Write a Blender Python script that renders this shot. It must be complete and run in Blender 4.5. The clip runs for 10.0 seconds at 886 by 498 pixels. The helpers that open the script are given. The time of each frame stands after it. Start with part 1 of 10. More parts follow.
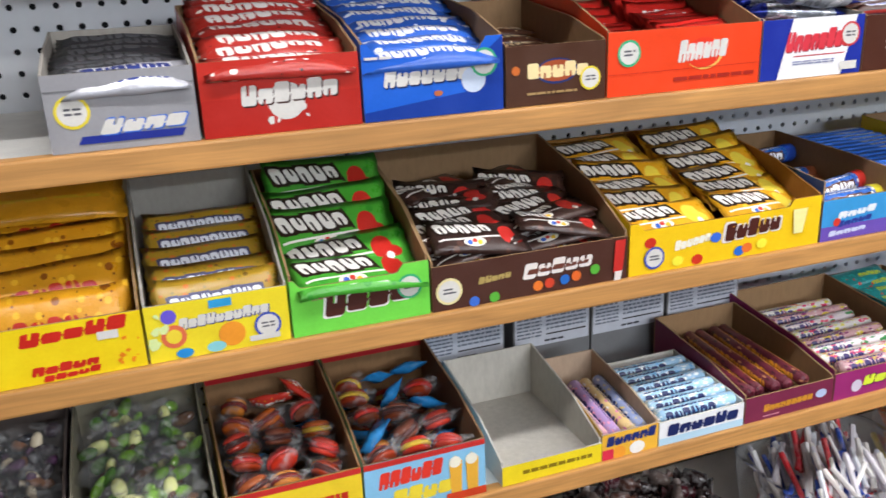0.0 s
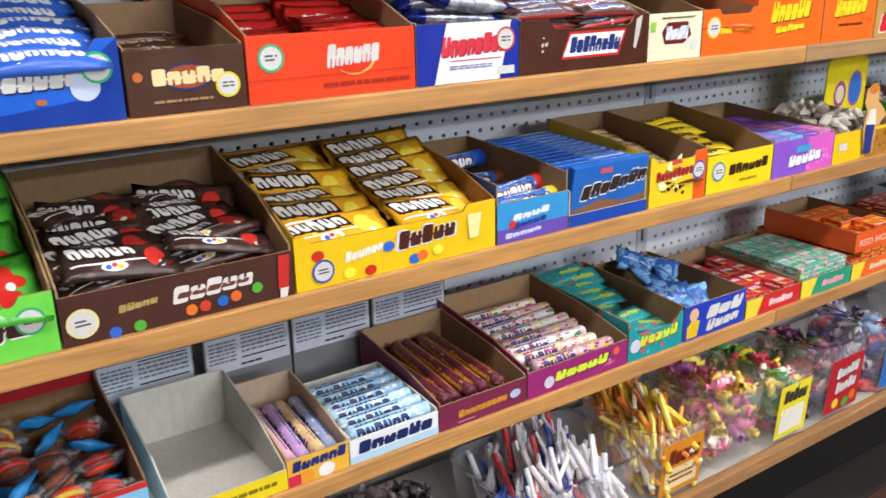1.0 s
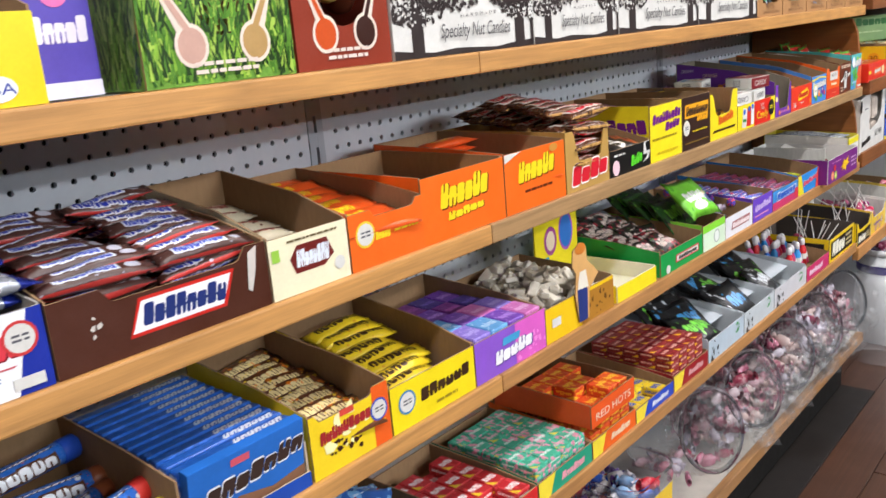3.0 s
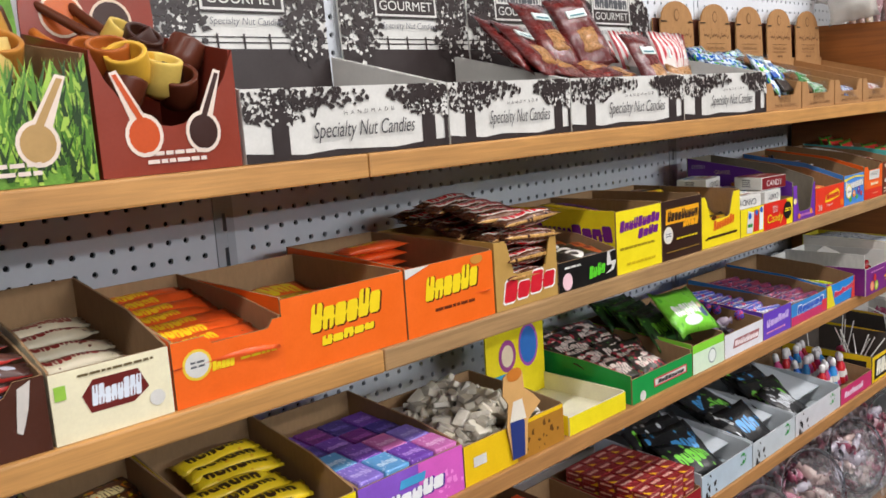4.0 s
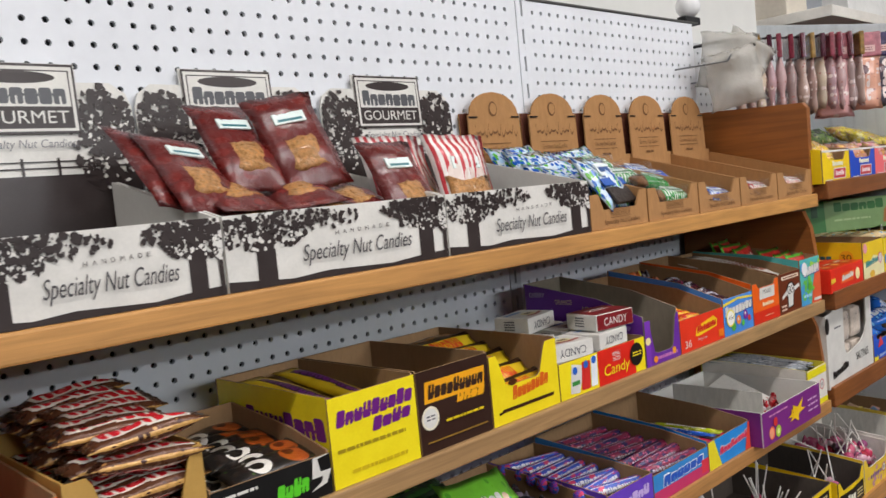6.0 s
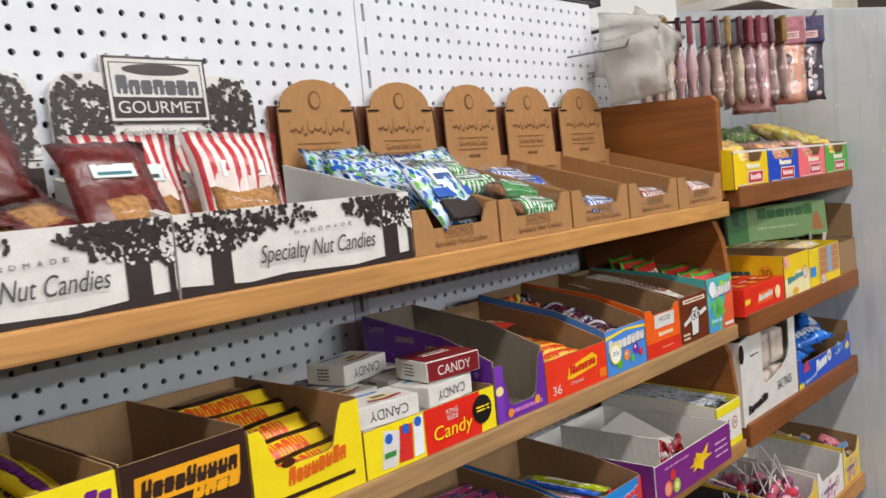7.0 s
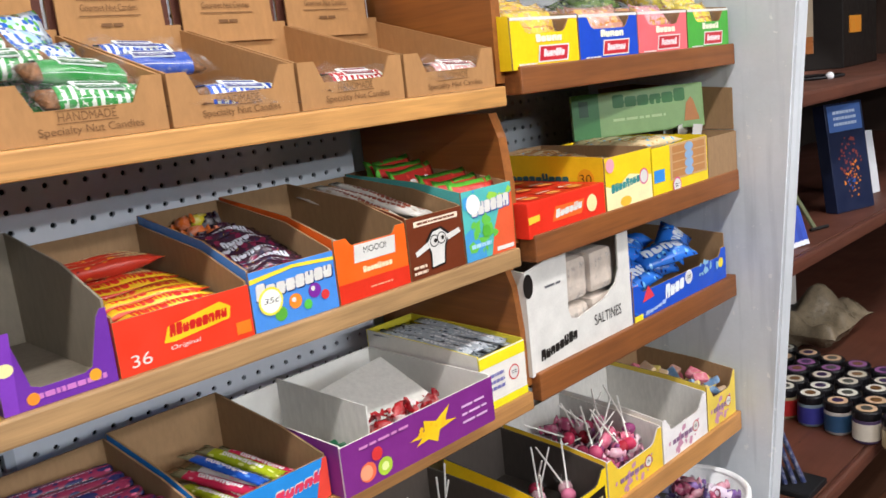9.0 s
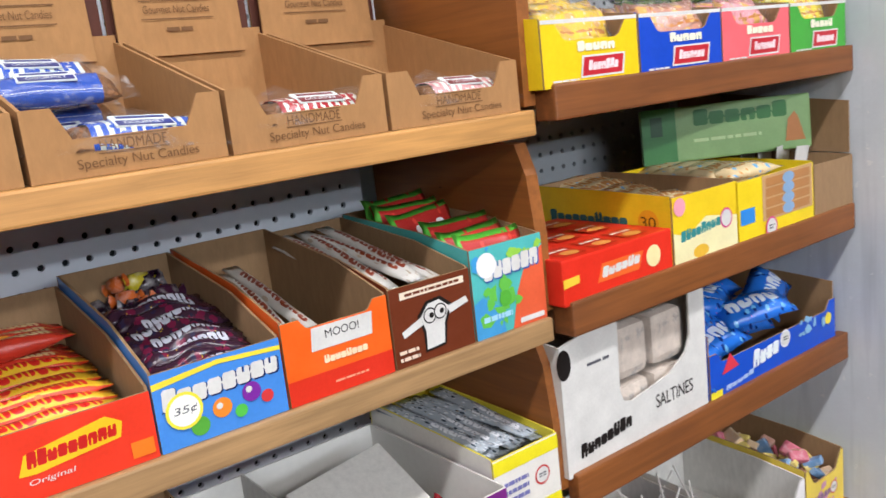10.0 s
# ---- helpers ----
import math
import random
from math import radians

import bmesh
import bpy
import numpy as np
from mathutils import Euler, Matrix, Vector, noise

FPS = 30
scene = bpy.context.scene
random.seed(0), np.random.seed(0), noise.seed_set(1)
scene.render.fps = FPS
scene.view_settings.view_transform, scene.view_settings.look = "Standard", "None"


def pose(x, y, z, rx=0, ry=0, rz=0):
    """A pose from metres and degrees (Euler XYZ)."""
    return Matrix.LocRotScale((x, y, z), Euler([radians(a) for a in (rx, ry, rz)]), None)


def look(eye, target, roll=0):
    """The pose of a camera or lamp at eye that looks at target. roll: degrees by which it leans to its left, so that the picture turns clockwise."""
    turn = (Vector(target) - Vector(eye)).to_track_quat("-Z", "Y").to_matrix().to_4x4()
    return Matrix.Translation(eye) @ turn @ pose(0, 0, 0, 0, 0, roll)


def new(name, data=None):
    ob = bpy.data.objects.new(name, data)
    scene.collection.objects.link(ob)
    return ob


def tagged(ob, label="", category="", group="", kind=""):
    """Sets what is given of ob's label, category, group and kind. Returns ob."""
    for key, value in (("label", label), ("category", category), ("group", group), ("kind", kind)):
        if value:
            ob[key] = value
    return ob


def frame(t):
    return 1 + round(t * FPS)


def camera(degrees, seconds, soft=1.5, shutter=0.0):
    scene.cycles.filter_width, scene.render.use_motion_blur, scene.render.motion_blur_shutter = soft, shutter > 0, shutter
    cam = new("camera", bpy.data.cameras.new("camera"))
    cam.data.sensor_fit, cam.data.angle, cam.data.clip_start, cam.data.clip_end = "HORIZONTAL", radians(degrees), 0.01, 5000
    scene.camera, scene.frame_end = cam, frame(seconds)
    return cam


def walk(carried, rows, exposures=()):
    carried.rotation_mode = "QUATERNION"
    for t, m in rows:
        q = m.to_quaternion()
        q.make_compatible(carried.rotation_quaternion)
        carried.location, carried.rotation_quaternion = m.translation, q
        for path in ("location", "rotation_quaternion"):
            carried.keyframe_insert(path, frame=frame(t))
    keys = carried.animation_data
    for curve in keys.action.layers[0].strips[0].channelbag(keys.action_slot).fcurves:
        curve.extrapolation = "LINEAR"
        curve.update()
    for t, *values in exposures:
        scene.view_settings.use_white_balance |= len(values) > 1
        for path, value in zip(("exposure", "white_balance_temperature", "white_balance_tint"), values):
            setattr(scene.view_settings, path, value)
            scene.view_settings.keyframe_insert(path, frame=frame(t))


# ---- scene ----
cam = camera(55.3, 10.0, 1.5, 0.15)
PATH = [
    (0, (-0.506, -0.852, 1.009), (0.126, 0.931, 0.361), -2.4),
    (0.5, (-0.407, -0.865, 0.996), (0.435, 0.830, 0.350), -1.0),
    (1, (-0.334, -0.877, 0.991), (0.718, 0.700, 0.354), -1.1),
    (1.5, (-0.271, -0.847, 1.020), (0.902, 0.649, 0.399), -2.9),
    (2, (-0.141, -0.754, 1.070), (1.168, 0.621, 0.443), -3.6),
    (2.5, (-0.031, -0.691, 1.098), (1.392, 0.573, 0.484), -5.0),
    (3, (0.086, -0.712, 1.118), (1.542, 0.566, 0.620), -5.0),
    (3.2, (0.166, -0.737, 1.122), (1.590, 0.587, 0.656), -4.8),
    (4.3, (0.450, -0.782, 1.137), (1.798, 0.674, 0.887), -4.3),
    (4.5, (0.504, -0.746, 1.148), (1.867, 0.702, 0.941), -4.7),
    (5, (0.637, -0.668, 1.169), (2.102, 0.685, 1.011), -4.6),
    (5.2, (0.683, -0.663, 1.171), (2.174, 0.661, 1.018), -4.9),
    (6.3, (1.066, -0.775, 1.164), (2.439, 0.673, 1.036), -5.6),
    (6.5, (1.131, -0.771, 1.158), (2.516, 0.666, 1.031), -5.7),
    (7, (1.315, -0.705, 1.167), (2.768, 0.662, 1.021), -5.6),
    (7.5, (1.452, -0.649, 1.159), (2.936, 0.667, 0.897), -5.6),
    (8, (1.594, -0.677, 1.134), (3.031, 0.673, 0.799), -6.1),
    (8.5, (1.793, -0.775, 1.119), (3.177, 0.623, 0.757), -6.1),
    (9, (1.930, -0.806, 1.111), (3.294, 0.601, 0.711), -6.2),
    (9.5, (2.094, -0.742, 1.134), (3.452, 0.671, 0.735), -5.8),
    (10, (2.212, -0.679, 1.134), (3.392, 0.886, 0.735), -6.4),
]
walk(cam, [(t, look(eye, target, roll)) for t, eye, target, roll in PATH], exposures=[(0, 0.1, 6160, 10.5), (2.5, 0.16, 6160, 10.5), (3, 0.06, 6160, 10.5), (4.5, -0.38, 6360, 10.5), (5, -0.4, 6260, 10.5), (6.5, -0.6, 6410, 10.5), (7, -0.4, 6410, 10.5), (7.5, -0.33, 6460, 10.5), (8, -0.2, 6410, 10.5), (8.5, 0.03, 6360, 10.5), (9, 0.08, 6260, 10.5), (10, -0.05, 6010, 10.5)])
# ---- world and light ----
world = bpy.data.worlds.new("world")
scene.world = world
world.use_nodes = True
world.node_tree.nodes["Background"].inputs[0].default_value = (0.75, 0.82, 0.9, 1)
world.node_tree.nodes["Background"].inputs[1].default_value = 0.04


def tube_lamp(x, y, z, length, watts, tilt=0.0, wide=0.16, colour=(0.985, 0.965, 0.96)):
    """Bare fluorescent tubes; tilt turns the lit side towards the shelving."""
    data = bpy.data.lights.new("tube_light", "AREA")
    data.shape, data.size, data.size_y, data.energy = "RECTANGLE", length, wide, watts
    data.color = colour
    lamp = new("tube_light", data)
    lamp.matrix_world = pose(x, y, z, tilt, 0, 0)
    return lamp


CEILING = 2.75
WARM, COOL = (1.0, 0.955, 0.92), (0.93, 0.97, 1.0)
# All out of view; the two at y 1.7 are added to brighten the back.
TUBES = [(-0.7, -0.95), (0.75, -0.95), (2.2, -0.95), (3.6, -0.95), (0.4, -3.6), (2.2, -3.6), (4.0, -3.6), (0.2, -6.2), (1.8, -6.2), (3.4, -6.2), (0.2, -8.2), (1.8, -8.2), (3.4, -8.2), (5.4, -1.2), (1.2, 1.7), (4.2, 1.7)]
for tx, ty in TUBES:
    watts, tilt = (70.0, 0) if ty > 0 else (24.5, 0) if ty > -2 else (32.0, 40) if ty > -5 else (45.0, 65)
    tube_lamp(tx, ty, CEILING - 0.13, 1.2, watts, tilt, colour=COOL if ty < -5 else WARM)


# ---- materials ----
MATS = {}


def lin(h):
    """Linear colour from a hex string."""
    v = [int(h[i:i + 2], 16) / 255 for i in (0, 2, 4)]
    return tuple(c / 12.92 if c <= 0.04045 else ((c + 0.055) / 1.055) ** 2.4 for c in v)


class Net:
    """Small helper to write node trees."""

    def __init__(self, name):
        self.mat = bpy.data.materials.new(name)
        self.mat.use_nodes = True
        self.tree = self.mat.node_tree
        self.bsdf = self.tree.nodes["Principled BSDF"]

    def node(self, kind, **props):
        n = self.tree.nodes.new(kind)
        for k, v in props.items():
            setattr(n, k, v)
        return n

    def put(self, socket, v):
        if isinstance(v, bpy.types.NodeSocket):
            self.tree.links.new(v, socket)
        elif hasattr(v, "__len__") and len(v) == 3 and socket.type == "RGBA":
            socket.default_value = (*v, 1)
        else:
            socket.default_value = v

    def m(self, op, a, b=0.0, c=0.0):
        n = self.node("ShaderNodeMath", operation=op)
        for s, v in zip(n.inputs, (a, b, c)):
            self.put(s, v)
        return n.outputs[0]

    def mix(self, f, a, b):
        n = self.node("ShaderNodeMix", data_type="RGBA")
        self.put(n.inputs[0], f)
        self.put(n.inputs[6], a)
        self.put(n.inputs[7], b)
        return n.outputs[2]

    def coords(self, which="Object"):
        return self.node("ShaderNodeTexCoord").outputs[which]

    def noise(self, vec, scale, detail=3.0, rough=0.55, stretch=None):
        if stretch:
            mp = self.node("ShaderNodeMapping")
            self.put(mp.inputs[0], vec)
            mp.inputs[3].default_value = stretch
            vec = mp.outputs[0]
        n = self.node("ShaderNodeTexNoise")
        self.put(n.inputs["Vector"], vec)
        n.inputs["Scale"].default_value, n.inputs["Detail"].default_value, n.inputs["Roughness"].default_value = scale, detail, rough
        return n.outputs[0]

    def bump(self, height, strength=0.2, dist=0.002):
        n = self.node("ShaderNodeBump")
        n.inputs["Strength"].default_value, n.inputs["Distance"].default_value = strength, dist
        self.put(n.inputs["Height"], height)
        self.put(self.bsdf.inputs["Normal"], n.outputs[0])

    def done(self, colour, rough=0.5, metal=0.0, coat=0.0):
        self.put(self.bsdf.inputs["Base Color"], colour)
        self.put(self.bsdf.inputs["Roughness"], rough)
        self.put(self.bsdf.inputs["Metallic"], metal)
        if coat:
            self.bsdf.inputs["Coat Weight"].default_value = coat
            self.bsdf.inputs["Coat Roughness"].default_value = 0.12
        return self.mat


def world_pos(net):
    return net.node("ShaderNodeNewGeometry").outputs["Position"]


def paint(h, rough=0.45, var=0.10, scale=30, bump=0.05, metal=0.0, coat=0.0):
    """Card, paint or plastic of one colour with grain, scuffs and faint relief."""
    key = ("paint", h, rough, var, scale, bump, metal, coat)
    if key not in MATS:
        n = Net("paint_" + h)
        p = world_pos(n)
        a = n.noise(p, scale, 4)
        b = n.noise(p, scale * 9, 2)
        k = n.m("ADD", n.m("MULTIPLY", a, 0.7), n.m("MULTIPLY", b, 0.3))
        c = lin(h)
        dark, light = tuple(v * (1 - var * 1.6) for v in c), tuple(min(0.92, v * (1 + var) + 0.004) for v in c)
        col = n.mix(n.m("MULTIPLY_ADD", k, 2.0, -0.5), dark, light)
        if bump:
            n.bump(n.noise(p, scale * 2.2, 3), bump, 0.003)
        n.bsdf.inputs["Specular IOR Level"].default_value = 0.28
        MATS[key] = n.done(col, n.m("MULTIPLY_ADD", a, 0.3, rough - 0.15), metal, coat * 0.4)
    return MATS[key]


def kraft(h="8a6a48"):
    """Bare cardboard with fibres and faint flute lines."""
    key = ("kraft", h)
    if key not in MATS:
        n = Net("kraft_" + h)
        p = world_pos(n)
        fib = n.noise(p, 120, 4, 0.7, (1, 1, 0.35))
        big = n.noise(p, 9, 3)
        c = lin(h)
        col = n.mix(n.m("MULTIPLY_ADD", fib, 1.6, -0.3), tuple(v * 0.8 for v in c), tuple(min(1, v * 1.12) for v in c))
        col = n.mix(n.m("MULTIPLY", big, 0.3), col, tuple(v * 0.72 for v in c))
        n.bump(fib, 0.12, 0.001)
        MATS[key] = n.done(col, 0.85)
    return MATS[key]


def wood(h, dark=0.62, grain=1.0, rough=0.5, along=0, coat=0.0):
    """Board with grain along one axis, knots and wear."""
    key = ("wood", h, dark, grain, rough, along)
    if key not in MATS:
        n = Net("wood_" + h)
        p = world_pos(n)
        st = [9.0, 9.0, 9.0]
        st[along] = 0.55
        fine = [60.0, 60.0, 60.0]
        fine[along] = 2.2
        warp = n.noise(p, 2.0 * grain, 4, 0.6, st)
        fib = n.noise(p, 4.0 * grain, 5, 0.65, fine)
        rings = n.m("FRACT", n.m("MULTIPLY", warp, 7.0))
        rings = n.m("ABSOLUTE", n.m("MULTIPLY_ADD", rings, 2.0, -1.0))
        blot = n.noise(p, 5.0, 3)
        kn = n.node("ShaderNodeTexVoronoi")
        mp = n.node("ShaderNodeMapping")
        n.put(mp.inputs[0], p)
        ks = [1.0, 1.0, 1.0]
        ks[along] = 0.35
        mp.inputs[3].default_value = ks
        n.put(kn.inputs["Vector"], mp.outputs[0])
        kn.inputs["Scale"].default_value = 9.0
        knot = n.m("LESS_THAN", kn.outputs["Distance"], 0.018)
        c = lin(h)
        k = n.m("ADD", n.m("MULTIPLY", rings, 0.35), n.m("MULTIPLY", fib, 0.75))
        col = n.mix(n.m("MULTIPLY_ADD", k, 1.3, -0.2), tuple(v * dark for v in c), tuple(min(1, v * 1.18) for v in c))
        col = n.mix(n.m("MULTIPLY_ADD", blot, 1.2, -0.42), col, tuple(v * (0.55, 0.5, 0.45)[i] for i, v in enumerate(c)))
        col = n.mix(n.m("MULTIPLY", knot, 0.75), col, tuple(v * 0.2 for v in c))
        n.bump(fib, 0.15, 0.0015)
        MATS[key] = n.done(col, n.m("MULTIPLY_ADD", blot, 0.35, rough - 0.15), 0.0, coat)
    return MATS[key]


def wrapper(name, base, logo, plate=None, spots=(), band=(0.3, 0.72), span=(0.14, 0.86), n_letters=7, foil=0.0, slant=0.3, rough=0.3, stripes=None, edge=None, corner=None, wide=0.45, badges=(), under=None, fine=1.0):
    """Printed flow wrap: letter-like blocks in a band, coloured blobs, crimped ends, creases."""
    key = ("wrapper", name)
    if key in MATS:
        return MATS[key]
    n = Net("wrapper_" + name)
    sep = n.node("ShaderNodeSeparateXYZ")
    uvw = n.coords("UV")
    n.put(sep.inputs[0], uvw)
    u, v = sep.outputs[0], sep.outputs[1]
    info = n.node("ShaderNodeObjectInfo").outputs["Random"]
    p = n.coords("Object")
    big = n.noise(p, 26, 3)
    col = n.mix(n.m("MULTIPLY_ADD", big, 1.4, -0.2), tuple(c * 0.72 for c in lin(base)), tuple(min(1, c * 1.12 + 0.01) for c in lin(base)))

    def inside(x, a, b):
        return n.m("MULTIPLY", n.m("GREATER_THAN", x, a), n.m("LESS_THAN", x, b))

    if stripes:
        s = n.m("LESS_THAN", n.m("FRACT", n.m("MULTIPLY", u, stripes[1])), 0.5)
        col = n.mix(s, col, lin(stripes[0]))
    if edge:
        e = n.m("SUBTRACT", 1.0, inside(v, edge[1], 1 - edge[1]))
        col = n.mix(e, col, lin(edge[0]))
    if corner:
        col = n.mix(n.m("LESS_THAN", n.m("ADD", u, v), 0.46), col, lin(corner))
    vec = n.node("ShaderNodeCombineXYZ")
    n.put(vec.inputs[0], n.m("MULTIPLY", u, 5.0))
    n.put(vec.inputs[1], n.m("MULTIPLY", v, 2.2))
    n.put(vec.inputs[2], n.m("MULTIPLY", info, 9.0))
    for i, (h, size) in enumerate(spots):
        vo = n.node("ShaderNodeTexVoronoi")
        vo.inputs["Scale"].default_value = (1.5 + 0.7 * i) * fine
        n.put(vo.inputs["Vector"], vec.outputs[0])
        col = n.mix(n.m("LESS_THAN", vo.outputs["Distance"], size * 1.3), col, lin(h))
    us = n.m("MULTIPLY_ADD", n.m("SUBTRACT", v, 0.5), slant * 0.2, u)
    pitch = n_letters / (span[1] - span[0])
    at = n.m("MULTIPLY", n.m("SUBTRACT", us, span[0]), pitch)
    cell = n.m("FRACT", at)
    row = n.node("ShaderNodeTexWhiteNoise", noise_dimensions="1D")
    n.put(row.inputs["W"], n.m("FLOOR", at))
    tall = n.m("MULTIPLY_ADD", row.outputs[0], 0.3, 0.7)
    mid, half = (band[0] + band[1]) / 2, (band[1] - band[0]) / 2
    dx = n.m("ABSOLUTE", n.m("DIVIDE", n.m("SUBTRACT", cell, 0.5), wide))
    dy = n.m("ABSOLUTE", n.m("DIVIDE", n.m("SUBTRACT", v, mid), n.m("MULTIPLY", tall, half)))
    lump = n.m("ADD", n.m("POWER", dx, 3.0), n.m("POWER", dy, 4.0))
    along = inside(us, *span)
    # a notch cut into each block from above or below
    pick = n.node("ShaderNodeTexWhiteNoise", noise_dimensions="1D")
    n.put(pick.inputs["W"], n.m("ADD", n.m("FLOOR", at), 17.3))
    flip = n.m("SUBTRACT", n.m("MULTIPLY", n.m("GREATER_THAN", pick.outputs[0], 0.5), 2.0), 1.0)
    past = n.m("GREATER_THAN", n.m("MULTIPLY", n.m("SUBTRACT", v, mid), flip), half * -0.1)
    notch = n.m("MULTIPLY", n.m("LESS_THAN", n.m("ABSOLUTE", n.m("SUBTRACT", cell, n.m("MULTIPLY_ADD", pick.outputs[0], 0.2, 0.4))), 0.09), past)
    along = n.m("MULTIPLY", along, n.m("SUBTRACT", 1.0, notch))
    if plate:
        halo = n.m("LESS_THAN", n.m("ABSOLUTE", n.m("SUBTRACT", v, mid)), n.m("MULTIPLY_ADD", tall, half, 0.055))
        col = n.mix(n.m("MULTIPLY", inside(us, span[0] - 0.02, span[1] + 0.02), halo), col, lin(plate))
    col = n.mix(n.m("MULTIPLY", n.m("LESS_THAN", lump, 1.0), along), col, lin(logo))
    if under:
        low = n.m("MULTIPLY_ADD", u, 0.12, band[0] - 0.16)
        col = n.mix(n.m("MULTIPLY", inside(us, span[0] - 0.04, span[1] + 0.06), n.m("LESS_THAN", n.m("ABSOLUTE", n.m("SUBTRACT", v, low)), 0.022)), col, lin(under))
    for h, bu, bv, ru, rv in badges:
        d2 = n.m("ADD", n.m("POWER", n.m("DIVIDE", n.m("SUBTRACT", u, bu), ru), 2.0), n.m("POWER", n.m("DIVIDE", n.m("SUBTRACT", v, bv), rv), 2.0))
        col = n.mix(n.m("LESS_THAN", d2, 1.0), col, lin(h))
    crease = n.noise(p, 70, 4, 0.6)
    ends = n.m("SUBTRACT", 1.0, inside(u, 0.07, 0.93))
    ribs = n.m("MULTIPLY", n.m("SINE", n.m("MULTIPLY", u, 900.0)), n.m("MULTIPLY", ends, 0.25))
    n.bump(n.m("ADD", crease, ribs), 0.35, 0.004)
    MATS[key] = n.done(col, n.m("MULTIPLY_ADD", crease, 0.3, rough - 0.12), foil, 0.12)
    return MATS[key]


def clear_plastic(tint="f4f6f8", rough=0.06):
    key = ("clear", tint, rough)
    if key not in MATS:
        n = Net("clear_plastic_" + tint)
        n.bsdf.inputs["Transmission Weight"].default_value = 1.0
        n.bsdf.inputs["IOR"].default_value = 1.12
        n.bump(n.noise(n.coords(), 60, 3), 0.15, 0.002)
        MATS[key] = n.done(lin(tint), rough)
    return MATS[key]


def clear_wall():
    """Thin clear moulded plastic of tubs and jars."""
    if "clear_wall" not in MATS:
        n = Net("clear_wall")
        n.bump(n.noise(n.coords(), 22, 3), 0.25, 0.004)
        n.done((0.82, 0.84, 0.86), 0.08)
        n.bsdf.inputs["Alpha"].default_value = 0.16
        n.bsdf.inputs["Specular IOR Level"].default_value = 1.0
        n.bsdf.inputs["Coat Weight"].default_value = 0.5
        MATS["clear_wall"] = n.mat
    return MATS["clear_wall"]


def cello():
    """Thin clear film: mostly see-through, fold glints painted in as denser grey patches."""
    if "cello" not in MATS:
        n = Net("cellophane")
        p = n.coords()
        fold = n.noise(p, 45, 4, 0.6)
        n.bump(fold, 0.6, 0.006)
        n.done((0.62, 0.62, 0.62), 0.1)
        n.put(n.bsdf.inputs["Alpha"], n.m("MINIMUM", n.m("MAXIMUM", n.m("MULTIPLY_ADD", fold, 4.0, -2.25), 0.04), 0.38))
        n.bsdf.inputs["Specular IOR Level"].default_value = 1.0
        MATS["cello"] = n.mat
    return MATS["cello"]


def lumps(name, hexes, rough=0.35, trans=0.0):
    """Colour per island, for heaps of small pieces."""
    key = ("lumps", name)
    if key not in MATS:
        n = Net("sweets_" + name)
        ramp = n.node("ShaderNodeValToRGB")
        ramp.color_ramp.interpolation = "CONSTANT"
        els = ramp.color_ramp.elements
        while len(els) < len(hexes):
            els.new(0.5)
        for i, h in enumerate(hexes):
            els[i].position, els[i].color = i / len(hexes), (*lin(h), 1)
        n.put(ramp.inputs[0], n.node("ShaderNodeNewGeometry").outputs["Random Per Island"])
        k = n.noise(n.coords(), 90, 3)
        col = n.mix(n.m("MAXIMUM", n.m("MULTIPLY_ADD", k, 1.1, -0.52), 0.0), ramp.outputs[0], (0.8, 0.78, 0.76))
        n.bump(k, 0.4, 0.003)
        MATS[key] = n.done(col, rough)
        if trans:
            n.bsdf.inputs["Transmission Weight"].default_value = trans
    return MATS[key]


KRAFT, GREYCARD, WHITECARD = kraft("9a7a56"), kraft("a8a39a"), kraft("d9d6cf")
PINE, PINE_GREY, WALNUT, SHELFTOP = wood("cc9654", 0.6, 1.3), wood("ad895c", 0.62, 1.4), wood("8a5226", 0.55, 0.8), paint("e4e2dc", 0.5)
LINING = paint("dcdad4", 0.6, 0.06, 14)
INK, WHITE, CREAM = paint("1b1715", 0.4), paint("d9d7d1", 0.4), paint("e8dfc0", 0.45)
RED, ORANGE = (paint(h, 0.38, coat=0.2) for h in ("c8201c", "f0601a"))

# ---- mesh tools ----
def mesh_of(bm, name, mats, smooth=False):
    me = bpy.data.meshes.new(name)
    if smooth:
        for f in bm.faces:
            f.smooth = True
    bm.to_mesh(me)
    bm.free()
    for m in mats if isinstance(mats, (list, tuple)) else [mats]:
        me.materials.append(m)
    return me


def part(name, bm, material, parent, label="", smooth=False):
    """Links a bmesh (or a mesh) as one mesh object under a thing."""
    me = bm if isinstance(bm, bpy.types.Mesh) else mesh_of(bm, name, material, smooth)
    ob = new(name, me)
    ob.parent = parent
    return tagged(ob, label)


def thing(name, label, category, m, group="", kind="", mesh=None):
    ob = new(name, mesh)
    ob.matrix_world = m
    return tagged(ob, label, category, group, kind)


def box_into(bm, x0, y0, z0, x1, y1, z1, mat=0, bevel=0.0):
    vs = [bm.verts.new(p) for p in ((x0, y0, z0), (x1, y0, z0), (x1, y1, z0), (x0, y1, z0), (x0, y0, z1), (x1, y0, z1), (x1, y1, z1), (x0, y1, z1))]
    fs = [bm.faces.new([vs[i] for i in q]) for q in ((0, 3, 2, 1), (4, 5, 6, 7), (0, 1, 5, 4), (1, 2, 6, 5), (2, 3, 7, 6), (3, 0, 4, 7))]
    for f in fs:
        f.material_index = mat
    if bevel:
        bmesh.ops.bevel(bm, geom=list({e for f in fs for e in f.edges}), offset=bevel, segments=2, affect="EDGES", profile=0.6)
    return bm


